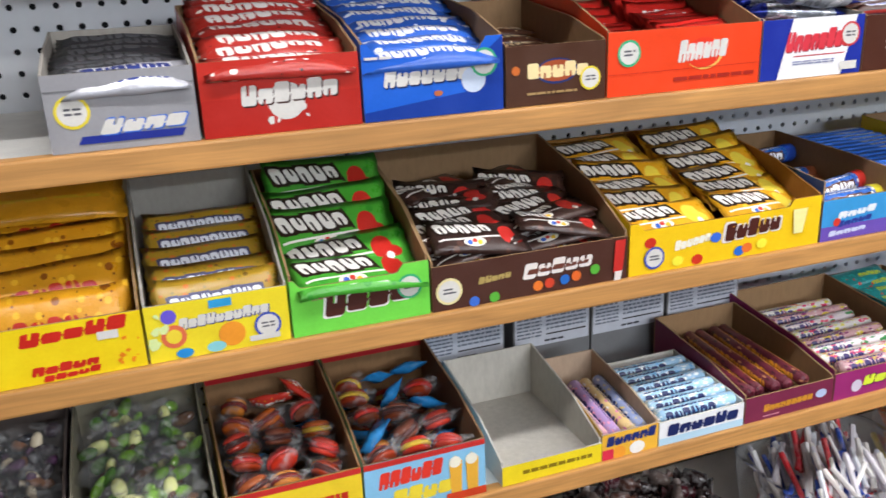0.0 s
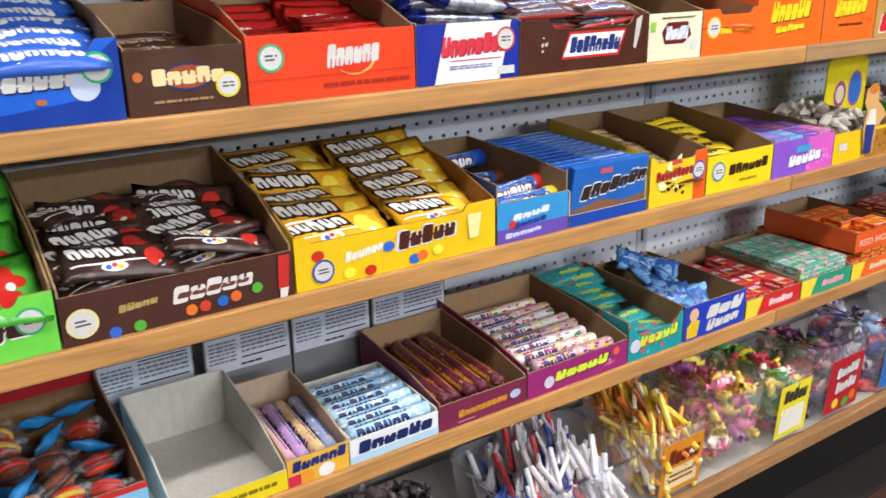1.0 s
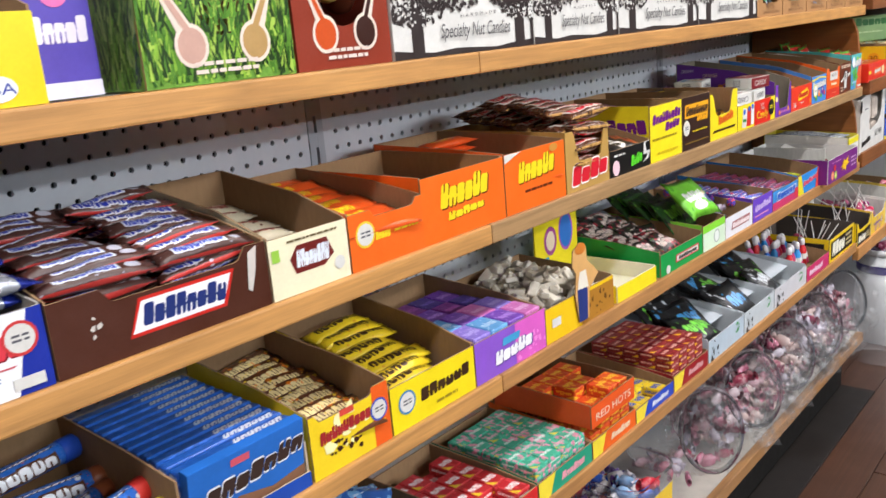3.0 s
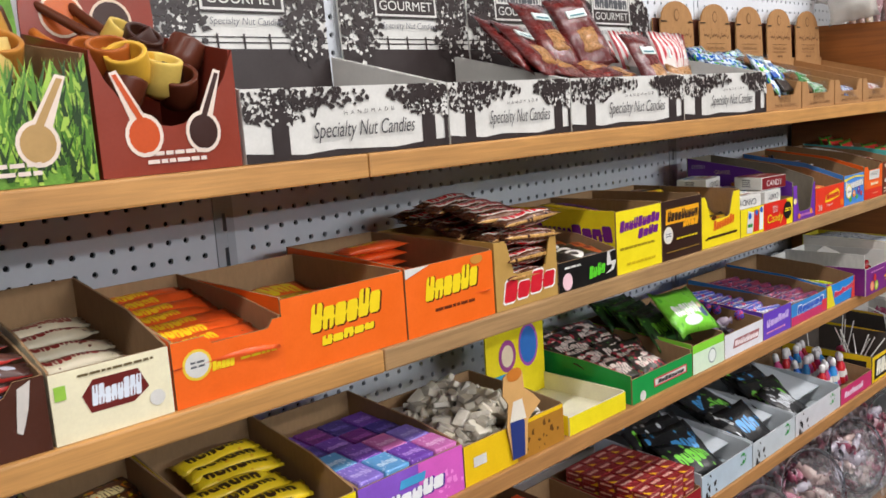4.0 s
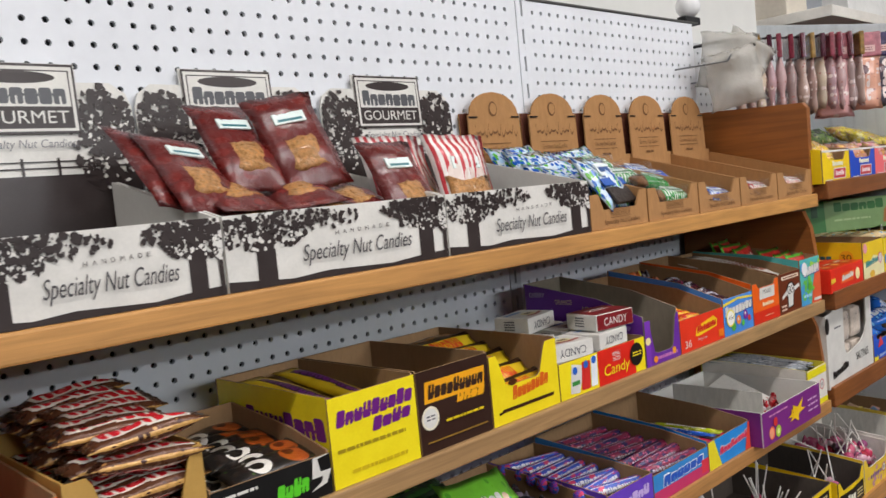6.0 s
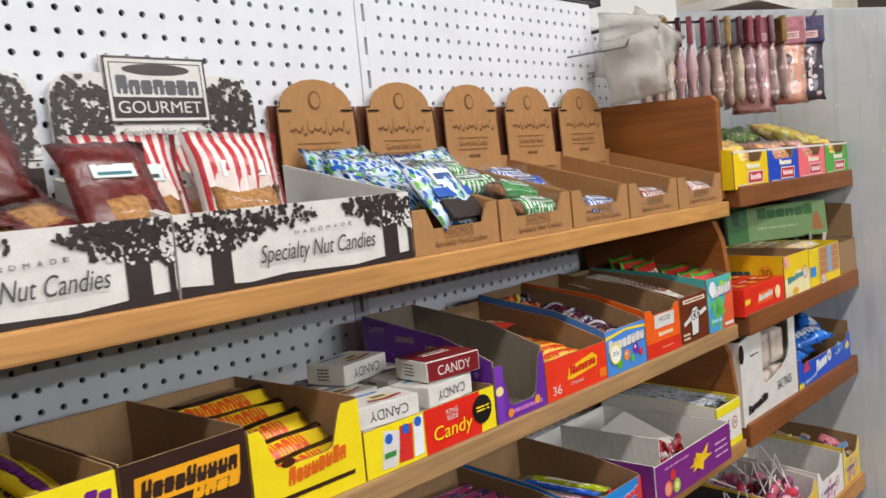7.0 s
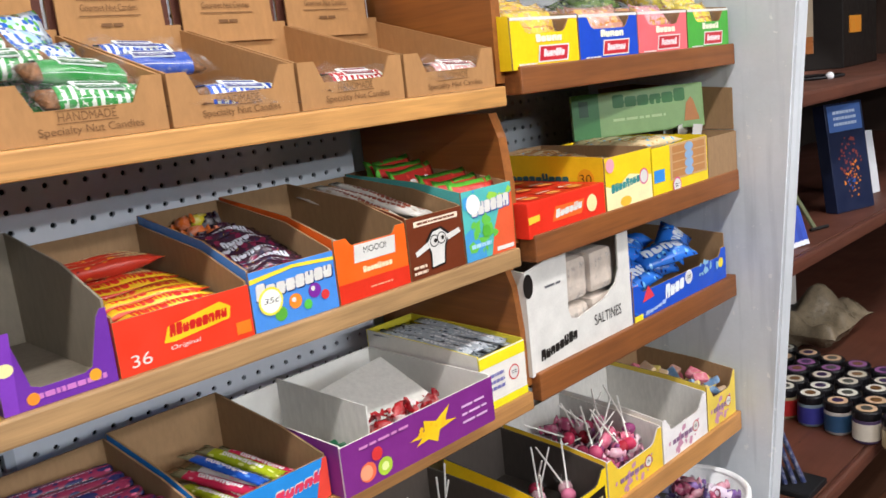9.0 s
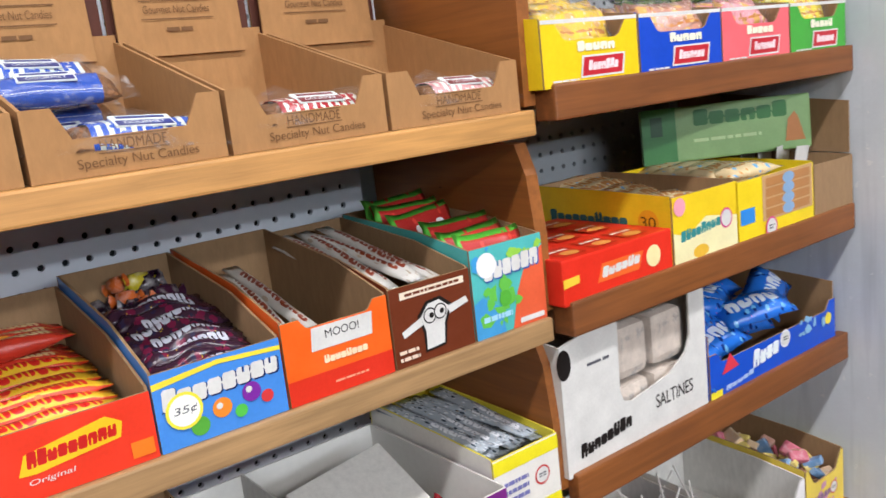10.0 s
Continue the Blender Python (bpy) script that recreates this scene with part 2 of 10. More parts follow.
def block(x0, y0, z0, x1, y1, z1, bevel=0.0):
    return box_into(bmesh.new(), x0, y0, z0, x1, y1, z1, 0, bevel)


def sheet(poly, thick, place):
    """A card panel: polygon (u, v) pushed back by thick. place(u, v, w) gives the point; w grows inwards. Slot 0 outside, slot 1 inside and edges."""
    bm = bmesh.new()
    a = [bm.verts.new(place(u, v, 0)) for u, v in poly]
    b = [bm.verts.new(place(u, v, thick)) for u, v in poly]
    out = bm.faces.new(a)
    inn = bm.faces.new(list(reversed(b)))
    inn.material_index = 1
    n = len(poly)
    for i in range(n):
        f = bm.faces.new((a[i], b[i], b[(i + 1) % n], a[(i + 1) % n]))
        f.material_index = 1
    bmesh.ops.recalc_face_normals(bm, faces=bm.faces)
    return bm


def lathe(profile, seg=24, cap=True):
    bm = bmesh.new()
    rings = [[bm.verts.new((r * math.cos(2 * math.pi * i / seg), r * math.sin(2 * math.pi * i / seg), z)) for i in range(seg)] for r, z in profile]
    for lo, hi in zip(rings, rings[1:]):
        for i in range(seg):
            bm.faces.new((lo[i], lo[(i + 1) % seg], hi[(i + 1) % seg], hi[i]))
    if cap:
        bm.faces.new(list(reversed(rings[0])))
        bm.faces.new(rings[-1])
    return bm


def pillow(length, width, height, nu=14, nv=6, crimp=0.09, seed=0, wob=1.0, fold=0.0):
    """A flow-wrapped pack along x, with flat crimped ends and uneven swelling; UVs run along and across."""
    rnd = random.Random(seed)
    ph = [rnd.uniform(0, 6.28) for _ in range(4)]
    bm = bmesh.new()
    uvl = bm.loops.layers.uv.new("UVMap")
    top, bot = [], []
    for side, grid in ((1, top), (-1, bot)):
        for i in range(nu + 1):
            u = i / nu
            e = min(1.0, max(0.0, min(u, 1 - u) - crimp * 0.6) / 0.16)
            swell = math.sin(e * math.pi / 2) ** 0.6
            row = []
            for j in range(nv + 1):
                v = j / nv
                across = math.sin(math.pi * min(1, max(0, v))) ** 0.55 if 0 < v < 1 else 0.0
                h = 0.0008 + swell * across * (0.5 + 0.07 * wob * math.sin(11 * u + ph[0]) + 0.06 * wob * math.sin(9 * v + 5 * u + ph[1]))
                y = (v - 0.5) * width * (1 - 0.10 * swell + 0.02 * math.sin(8 * u + ph[2]))
                x = (u - 0.5) * length + (0.0025 * (j % 2) if i in (0, nu) else 0)
                z = side * height * h + fold * (u - 0.5) ** 2
                row.append((bm.verts.new((x, y, z)), u, v))
            grid.append(row)
    for side, grid in ((1, top), (-1, bot)):
        for i in range(nu):
            for j in range(nv):
                q = [grid[i][j], grid[i + 1][j], grid[i + 1][j + 1], grid[i][j + 1]]
                if side < 0:
                    q.reverse()
                f = bm.faces.new([c[0] for c in q])
                f.smooth = True
                for lp, c in zip(f.loops, q):
                    lp[uvl].uv = (c[1], c[2])
    bmesh.ops.remove_doubles(bm, verts=bm.verts, dist=0.0001)
    bmesh.ops.translate(bm, verts=bm.verts, vec=(0, 0, height * 0.5))
    return bm


def brick_pack(length, width, height, bevel=0.0015):
    """A small cardboard pack with UVs by its longest two sides on every face."""
    bm = bmesh.new()
    box_into(bm, -length / 2, -width / 2, 0, length / 2, width / 2, height)
    uvl = bm.loops.layers.uv.new("UVMap")
    for f in bm.faces:
        for lp in f.loops:
            c = lp.vert.co
            lp[uvl].uv = (c.x / length + 0.5, c.y / width + 0.5) if abs(f.normal.z) > 0.5 else ((c.x / length + 0.5, c.z / height) if abs(f.normal.y) > 0.5 else (c.y / width + 0.5, c.z / height))
    bm.normal_update()
    for f in bm.faces:
        for lp in f.loops:
            c = lp.vert.co
            if abs(f.normal.z) > 0.5:
                lp[uvl].uv = (c.x / length + 0.5, c.y / width + 0.5)
            elif abs(f.normal.y) > 0.5:
                lp[uvl].uv = (c.x / length + 0.5, c.z / height)
            else:
                lp[uvl].uv = (c.y / width + 0.5, c.z / height)
    bmesh.ops.bevel(bm, geom=list(bm.edges), offset=bevel, segments=1, affect="EDGES")
    return bm


def roll_pack(length, r, seg=12):
    """A paper-wrapped roll along x with puckered ends."""
    prof = [(r * 0.25, 0), (r * 0.8, 0.001), (r, 0.004), (r, length - 0.004), (r * 0.8, length - 0.001), (r * 0.25, length)]
    bm = lathe(prof, seg)
    uvl = bm.loops.layers.uv.new("UVMap")
    for f in bm.faces:
        f.smooth = True
        for lp in f.loops:
            c = lp.vert.co
            lp[uvl].uv = (c.z / length, (math.atan2(c.y, -c.x) / math.pi) % 1.0)
    bmesh.ops.transform(bm, verts=bm.verts, matrix=pose(-length / 2, 0, r, 0, 90, 0))
    return bm


def glyph_mesh(text, height, width=None, shear=0.0):
    """Flat mesh of a text with the built-in font, its lower left corner at the origin, in x and z."""
    cu = bpy.data.curves.new("text", "FONT")
    cu.body, cu.size, cu.shear = text, 1.0, shear
    ob = bpy.data.objects.new("text", cu)
    scene.collection.objects.link(ob)
    dg = bpy.context.evaluated_depsgraph_get()
    me = bpy.data.meshes.new_from_object(ob.evaluated_get(dg))
    bpy.data.objects.remove(ob)
    bpy.data.curves.remove(cu)
    xs, ys = [v.co.x for v in me.vertices], [v.co.y for v in me.vertices]
    x0, y0, sx, sy = min(xs), min(ys), max(xs) - min(xs), max(ys) - min(ys)
    kz = height / sy
    kx = width / sx if width else kz
    for v in me.vertices:
        v.co = ((v.co.x - x0) * kx, 0, (v.co.y - y0) * kz)
    return me


class Print:
    """Ink and labels on a card panel of w x h metres; each shape is a part of its own, a little proud of the one below."""

    def __init__(self, w, h, place):
        self.w, self.h, self.place, self.k, self.items = w, h, place, 0, []

    def start(self, name, kind=""):
        self.k += 1
        self.items.append((name, bmesh.new(), [], kind))

    def put(self, pts, m, lift=0.0):
        name, bm, mats, kind = self.items[-1]
        if m not in mats:
            mats.append(m)
        f = bm.faces.new([bm.verts.new(self.place(u * self.w, v * self.h, -0.0004 - 0.00012 * self.k - lift)) for u, v in pts])
        f.material_index = mats.index(m)

    def poly(self, pts, m, name="printed_shape"):
        self.start(name)
        self.put(pts, m)

    def rect(self, u0, v0, u1, v1, m, skew=0.0):
        self.poly([(u0, v0), (u1, v0), (u1 + skew, v1), (u0 + skew, v1)], m, "printed_panel")

    def ring(self, u, v, r, squash=1.0):
        ru, rv = r / self.w, r * squash / self.h
        return [(u + ru * math.cos(a * math.pi / 9), v + rv * math.sin(a * math.pi / 9)) for a in range(18)]

    def disc(self, u, v, r, m, squash=1.0):
        self.poly(self.ring(u, v, r, squash), m, "printed_dot")

    def word(self, u0, v0, u1, v1, n, m, slant=0.0, seed=1, rise=0.0):
        """A brand mark as one plain notched band, not lettered."""
        rnd = random.Random(seed)
        self.start("brand_mark")
        cw, dv = (u1 - u0) / n, v1 - v0
        lo, hi = [], []
        for i in range(n):
            g = v0 + rise * i / n
            a, b = u0 + (i + 0.05) * cw, u0 + (i + 0.95) * cw
            top = g + dv * (1.0 if i == 0 else rnd.choice((0.76, 0.8, 0.8, 1.0)))
            bot = g + dv * rnd.uniform(0.0, 0.04)
            mid, r, e = g + dv * rnd.uniform(0.3, 0.5), 0.13 * cw, dv * 0.09
            up, down = [(a, mid + dv * 0.06), (a, top - e), (a + r, top)], [(a, mid - dv * 0.06), (a, bot + e), (a + r, bot)]
            kind = rnd.randrange(4)
            c, w = (a + b) / 2 + rnd.uniform(-0.08, 0.08) * cw, 0.09 * cw
            if kind == 0:
                up += [(c - w, top), (c - w * 0.8, mid + dv * 0.16), (c + w * 0.8, mid + dv * 0.16), (c + w, top)]
            elif kind == 1:
                down += [(c - w, bot), (c - w * 0.8, mid - dv * 0.06), (c + w * 0.8, mid - dv * 0.06), (c + w, bot)]
            hi += up + [(b - r, top), (b, top - e), (b, mid + dv * 0.06)]
            lo += down + [(b - r, bot), (b, bot + e), (b, mid - dv * 0.06)]
        pts = lo + hi[::-1]
        self.put([(x + slant * cw * (y - v0) / dv, y) for x, y in pts], m)

    def flourish(self, u0, v0, u1, v1, m, seed=1, waves=9):
        """A flowing signature-like mark: one wavering ribbon with a few loops, not lettered."""
        rnd = random.Random(seed)
        self.start("brand_mark")
        n, dv = waves * 6, v1 - v0
        pts = []
        for i in range(n + 1):
            t = i / n
            y = v0 + dv * (0.36 + 0.26 * math.sin(t * waves * 6.2832) * (0.7 + 0.5 * math.sin(t * 17 + seed)) + (0.3 if i % (6 * 3) < 3 else 0.0))
            pts.append((u0 + (u1 - u0) * t + 0.012 * math.sin(t * waves * 6.2832 + 1.2), y))
        w = dv * 0.07
        self.put([(x, y - w) for x, y in pts] + [(x, y + w) for x, y in reversed(pts)], m)

    def lines(self, u0, v0, u1, v1, rows, m, seed=2, lift=0.0):
        rnd = random.Random(seed)
        dv = (v1 - v0) / rows
        for r in range(rows):
            u = u0
            while u < u1 - 0.01:
                e = min(u1, u + rnd.uniform(0.03, 0.09))
                v = v1 - (r + 0.75) * dv
                self.put([(u, v), (e, v), (e, v + dv * 0.5), (u, v + dv * 0.5)], m, lift)
                u = e + 0.012

    def bars(self, u0, v0, u1, v1, rows, m, seed=2):
        """Small print too fine to read."""
        self.start("fine_print", "stuff")
        self.lines(u0, v0, u1, v1, rows, m, seed)

    def text(self, s, u0, v0, u1, v1, m, shear=0.0, flip=False):
        self.start("lettering", "stuff")
        me = glyph_mesh(s, (v1 - v0) * self.h, (u1 - u0) * self.w, shear)
        tw, th = (u1 - u0) * self.w, (v1 - v0) * self.h
        name, bm, mats, kind = self.items[-1]
        mats.append(m)
        vs = []
        for v in me.vertices:
            x, z = v.co.x, v.co.z
            if flip:
                x, z = tw - x, th - z
            vs.append(bm.verts.new(self.place(u0 * self.w + x, v0 * self.h + z, -0.0004 - 0.00012 * self.k)))
        for pl in me.polygons:
            try:
                bm.faces.new([vs[i] for i in pl.vertices])
            except ValueError:
                pass
        bpy.data.meshes.remove(me)

    def sticker(self, u, v, r, ring, ink=None, seed=3):
        """A round handwritten price label."""
        self.start("price_sticker")
        self.put(self.ring(u, v, r), ring)
        self.put(self.ring(u, v, r * 0.82), WHITE, 0.0001)
        self.lines(u - 0.45 * r / self.w, v - 0.25 * r / self.h, u + 0.5 * r / self.w, v + 0.3 * r / self.h, 2, ink or INK_GREY, seed, 0.0002)
        self.k += 2

    def leaves(self, u0, v0, u1, v1, n, m, seed=4, size=0.05):
        """Printed foliage and splashes: many small flecks."""
        rnd = random.Random(seed)
        self.start("printed_foliage", "stuff")
        for _ in range(n):
            a = rnd.uniform(0, 6.28)
            rr = rnd.random() ** 0.6
            u, v = (u0 + u1) / 2 + rr * (u1 - u0) / 2 * math.cos(a), (v0 + v1) / 2 + rr * (v1 - v0) / 2 * math.sin(a)
            s = size * rnd.uniform(0.4, 1.2)
            k = self.h / self.w
            pts = []
            for i in range(6):
                ang = a + i * 1.0472
                q = s * rnd.uniform(0.35, 1.2)
                pts.append((min(1.0, max(0.0, u + q * k * math.cos(ang))), min(1.0, max(0.0, v + q * math.sin(ang)))))
            self.put(pts, m, rnd.random() * 0.00005)

    def blades(self, u0, v0, u1, v1, n, m, seed=4, tall=0.3):
        """Printed grass: thin leaning blades."""
        rnd = random.Random(seed)
        self.start("printed_foliage", "stuff")
        for _ in range(n):
            u, v, hh = rnd.uniform(u0, u1), rnd.uniform(v0, v1 - tall * 0.6), tall * rnd.uniform(0.4, 1.0)
            w, lean = rnd.uniform(0.006, 0.014), rnd.uniform(-0.07, 0.07)
            top = min(v1, v + hh)
            self.put([(u - w, v), (u + w, v), (min(1, max(0, u + lean * 0.5 + w * 0.6)), (v + top) / 2), (min(1, max(0, u + lean)), top)], m, rnd.random() * 0.00008)

    def done(self, parent, name="print"):
        onto = {"print": "front_panel", "header_print": "header_board", "side_print": "side_panel", "flap_print": "arched_flap", "top_print": "body", "end_print": "body"}[name]
        for ch in parent.children:
            if ch.name.split(".")[0] == onto or (name == "print" and ch.name.split(".")[0] in ("body", "paper_label", "case", "card", "header_card")):
                parent = ch
                break
        for nm, bm, mats, kind in self.items:
            ob = part(nm, bm, mats, parent)
            if kind:
                tagged(ob, kind=kind)


INK_GREY = paint("5a5a60", 0.5)


def carton(name, label, x0, x1, z, d, hf, hs, hb, outer, inner=None, y0=0.004, cut=None, side=None, turn=0.0, group="sweet boxes on the shelves", category="box", front_z0=0.0, back=True):
    """An open display box: front hf high (with an optional dip cut = (u0, u1, height)), sides from hs at the front to hb at the back."""
    inner = inner or KRAFT
    side = side or outer
    w, t = x1 - x0, 0.0026
    root = thing(name, label, category, Matrix.Translation((x0, y0, z + 0.001)) @ pose(0, 0, 0, 0, 0, turn), group)
    if cut:
        a, b, c = cut
        r = min(0.012, (hf - c) * 0.45)
        poly = [(0, 0), (w, 0), (w, hf), (b * w + r * 0.4, hf), (b * w, hf - r * 0.6), (b * w - r, c + r * 0.3), (b * w - 1.7 * r, c), (a * w + 1.7 * r, c), (a * w + r, c + r * 0.3), (a * w, hf - r * 0.6), (a * w - r * 0.4, hf), (0, hf)]
        poly = [p for i, p in enumerate(poly) if i == 0 or abs(p[0] - poly[i - 1][0]) + abs(p[1] - poly[i - 1][1]) > 1e-5]
    else:
        poly = [(0, 0), (w, 0), (w, hf), (0, hf)]
    front = part("front_panel", sheet(poly, t, lambda u, v, q: (u, q, v)), [outer, inner], root)
    sp = [(t, 0), (d - t, 0), (d - t, hb), (t + 0.35 * d, hb * 0.55 + hs * 0.45 if hb != hs else hs), (t, hs)]
    part("side_panel", sheet(sp, t, lambda u, v, q: (q, u, v)), [side, inner], root)
    part("side_panel", sheet(sp, t, lambda u, v, q: (w - q, u, v)), [side, inner], root)
    if back:
        part("back_panel", sheet([(0, 0), (w, 0), (w, hb), (0, hb)], t, lambda u, v, q: (u, d - q, v)), [outer, inner], root)
    part("base", sheet([(t, t), (w - t, t), (w - t, d - t), (t, d - t)], t, lambda u, v, q: (u, v, q + 0.0004)), [inner, inner], root)
    return root


def front_print(root, w, h):
    return Print(w, h, lambda u, v, q: (u, q, v))


def side_print(root, d, h):
    return Print(d, h, lambda u, v, q: (q, d - u, v))

# ---- room ----
WALL, UPPER, X0, X1, XR = 0.335, 0.262, -2.2, 2.870, 3.552
Z1, Z2, Z3, Z4, Z5 = 1.0865, 0.849, 0.621, 0.362, 0.068
FLOOR = -0.13
FLOOR_MAT = wood("4e3122", 0.6, 0.7, 0.4, 0, 0.1)
PLANKS = [FLOOR_MAT, wood("5c3826", 0.6, 0.8, 0.36, 0, 0.15), wood("6e4a34", 0.6, 0.6, 0.36, 0, 0.15)]

floor = thing("floor", "worn brown wooden plank floor of a shop", "floor", Matrix(), kind="structure", mesh=mesh_of(block(-6, -9, FLOOR - 0.1, 9, 3.2, FLOOR - 0.012), "floor", paint("1c140f", 0.8)))


def pegboard(name, label, x0, x1, z0, z1, y, mat, hole_shade, at=(2.248, 1.438), pitch=0.0265, hole=0.0042):
    """Perforated back panel: real round holes sunk into a plate, floored near-black for the shade inside, one of them
    centred on the point at.
    """
    ox, oz = at[0] - pitch / 2, at[1] - pitch / 2
    ox -= math.floor((ox - x0 - 0.004) / pitch) * pitch
    oz -= math.floor((oz - z0 - 0.004) / pitch) * pitch
    nx, nz = int((x1 - 0.004 - ox) / pitch), int((z1 - 0.004 - oz) / pitch)
    verts, faces, mi = [], [], []

    def quad(*p):
        i = len(verts)
        verts.extend(p)
        faces.append(tuple(range(i, i + len(p))))

    for i in range(nx):
        for j in range(nz):
            a, b, c, d = ox + i * pitch, ox + (i + 1) * pitch, oz + j * pitch, oz + (j + 1) * pitch
            cx, cz = (a + b) / 2, (c + d) / 2
            ring = [(cx + hole * math.cos(math.pi / 8 + k * math.pi / 4), cz + hole * math.sin(math.pi / 8 + k * math.pi / 4)) for k in range(8)]
            box8 = [(b, cz), (b, d), (cx, d), (a, d), (a, cz), (a, c), (cx, c), (b, c)]
            base = len(verts)
            verts.extend((u, y, v) for u, v in ring)
            verts.extend((u, y, v) for u, v in box8)
            verts.extend((u, y + 0.006, v) for u, v in ring)
            for k in range(8):
                m = (k + 1) % 8
                faces.append((base + k, base + 8 + k, base + 8 + m, base + m))
                mi.append(0)
                faces.append((base + m, base + 16 + m, base + 16 + k, base + k))
                mi.append(0)
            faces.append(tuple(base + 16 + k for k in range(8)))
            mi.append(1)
    for p in (((x0, y, z0), (ox, y, z0), (ox, y, z1), (x0, y, z1)), ((ox + nx * pitch, y, z0), (x1, y, z0), (x1, y, z1), (ox + nx * pitch, y, z1)), ((ox, y, z0), (ox + nx * pitch, y, z0), (ox + nx * pitch, y, oz), (ox, y, oz)), ((ox, y, oz + nz * pitch), (ox + nx * pitch, y, oz + nz * pitch), (ox + nx * pitch, y, z1), (ox, y, z1)), ((x0, y + 0.02, z0), (x0, y + 0.02, z1), (x1, y + 0.02, z1), (x1, y + 0.02, z0))):
        quad(*p)
        mi.append(0)
    me = bpy.data.meshes.new(name)
    me.from_pydata(verts, [], faces)
    me.materials.append(mat), me.materials.append(hole_shade)
    me.polygons.foreach_set("material_index", mi)
    return thing(name, label, "wall panel", Matrix(), kind="structure", mesh=me)


PANEL = paint("dcdfe4", 0.42, 0.05, 8, 0.03)
# Near-black paint standing in for the shade inside peg holes and slots.
HOLE_SHADE = paint("16171a", 0.9)
UPS = (-1.44, -0.228, 0.992, 2.214)
CAP_Z = 1.512
edges = [X0, *UPS, X1]
for k, (a, b) in enumerate(zip(edges, edges[1:])):
    pegboard(f"wall_panel_{k + 1}", "white perforated back panel of the shelving", a + 0.016, min(b - 0.016, X1 - 0.025), 0.1, Z1 - 0.03, WALL, PANEL, HOLE_SHADE, (2.441, 1.0))
    pegboard(f"wall_panel_{k + 7}", "white perforated panel above the top shelf", a + 0.016, b - 0.016, Z1 + 0.002, CAP_Z, UPPER, PANEL, HOLE_SHADE)
UPMAT = paint("b9bdc2", 0.4, 0.05, 12, 0.03)
for x in UPS:
    for y0, lo, hi in ((WALL, FLOOR, Z1 - 0.03), (UPPER, Z1 + 0.002, CAP_Z)):
        up = thing("slotted_upright", "white steel slotted upright between back panels", "upright", Matrix.Translation((x, y0, 0)), group="slotted uprights")
        bm = bmesh.new()
        box_into(bm, -0.0155, -0.002, lo, -0.003, 0.02, hi)
        box_into(bm, 0.003, -0.002, lo, 0.0155, 0.02, hi)
        z = lo + 0.012
        while z < hi - 0.03:
            box_into(bm, -0.003, -0.0018, z, 0.003, 0.02, z + 0.024)
            z += 0.051
        part("post", bm, PANEL if y0 == UPPER else UPMAT, up)
        part("slot_backing", block(-0.003, 0.012, lo, 0.003, 0.016, hi), HOLE_SHADE, up)

cap = thing("panel_cap", "thin dark trim along the top of the back panels", "trim", Matrix(), kind="structure", mesh=mesh_of(block(X0, UPPER - 0.003, CAP_Z + 0.001, X1 + 0.01, UPPER + 0.03, CAP_Z + 0.0055, 0.001), "panel_cap", paint("4a4a48", 0.5)))


def shelf(name, label, x0, x1, z, mat, y0=0.0, thick=0.028, joints=(), top=None):
    """A steel shelf plate with a bevelled wooden nosing in one or more lengths."""
    root = thing(name, label, "shelf", Matrix.Translation((x0, 0, z)), group="wall shelves")
    part("shelf_board", block(0.002, y0 + 0.019, -0.022, x1 - x0 - 0.002, WALL - 0.004, -0.001), top or SHELFTOP, root)
    xs = [x0, *joints, x1]
    mats = mat if isinstance(mat, list) else [mat] * (len(xs) - 1)
    for a, b, mt in zip(xs, xs[1:], mats):
        part("nosing", block(a - x0 + 0.0006, y0 - 0.002, -thick, b - x0 - 0.0006, y0 + 0.0185, 0.0005, 0.003), mt, root)
    return root


shelf("shelf", "long wall shelf with a varnished pine nosing, packed with sweets", X0, X1, Z1, PINE, joints=(1.003,))
shelf("shelf", "long wall shelf with pine nosing in two unequal lengths", X0, X1, Z2, [PINE, PINE_GREY], joints=(1.003,))
shelf("shelf", "long wall shelf with a worn pine nosing", X0, X1, Z3, [PINE, wood("b9864e", 0.62, 1.3)], joints=(1.003,))
shelf("shelf", "low wall shelf with a pine nosing", X0, X1, Z4, [PINE, wood("b9864e", 0.62, 1.3)], joints=(1.003,))
shelf("shelf", "bottom shelf with plastic tubs of sweets", X0, X1, Z5, wood("a87c4e", 0.66), y0=-0.03, thick=0.03, top=paint("b8b2a8", 0.6))
thing("kick_board", "dark recessed board under the bottom shelf", "trim", Matrix(), kind="structure", mesh=mesh_of(block(X0, 0.03, FLOOR, X1, 0.06, Z5 - 0.024), "kick_board", paint("15120f", 0.8)))

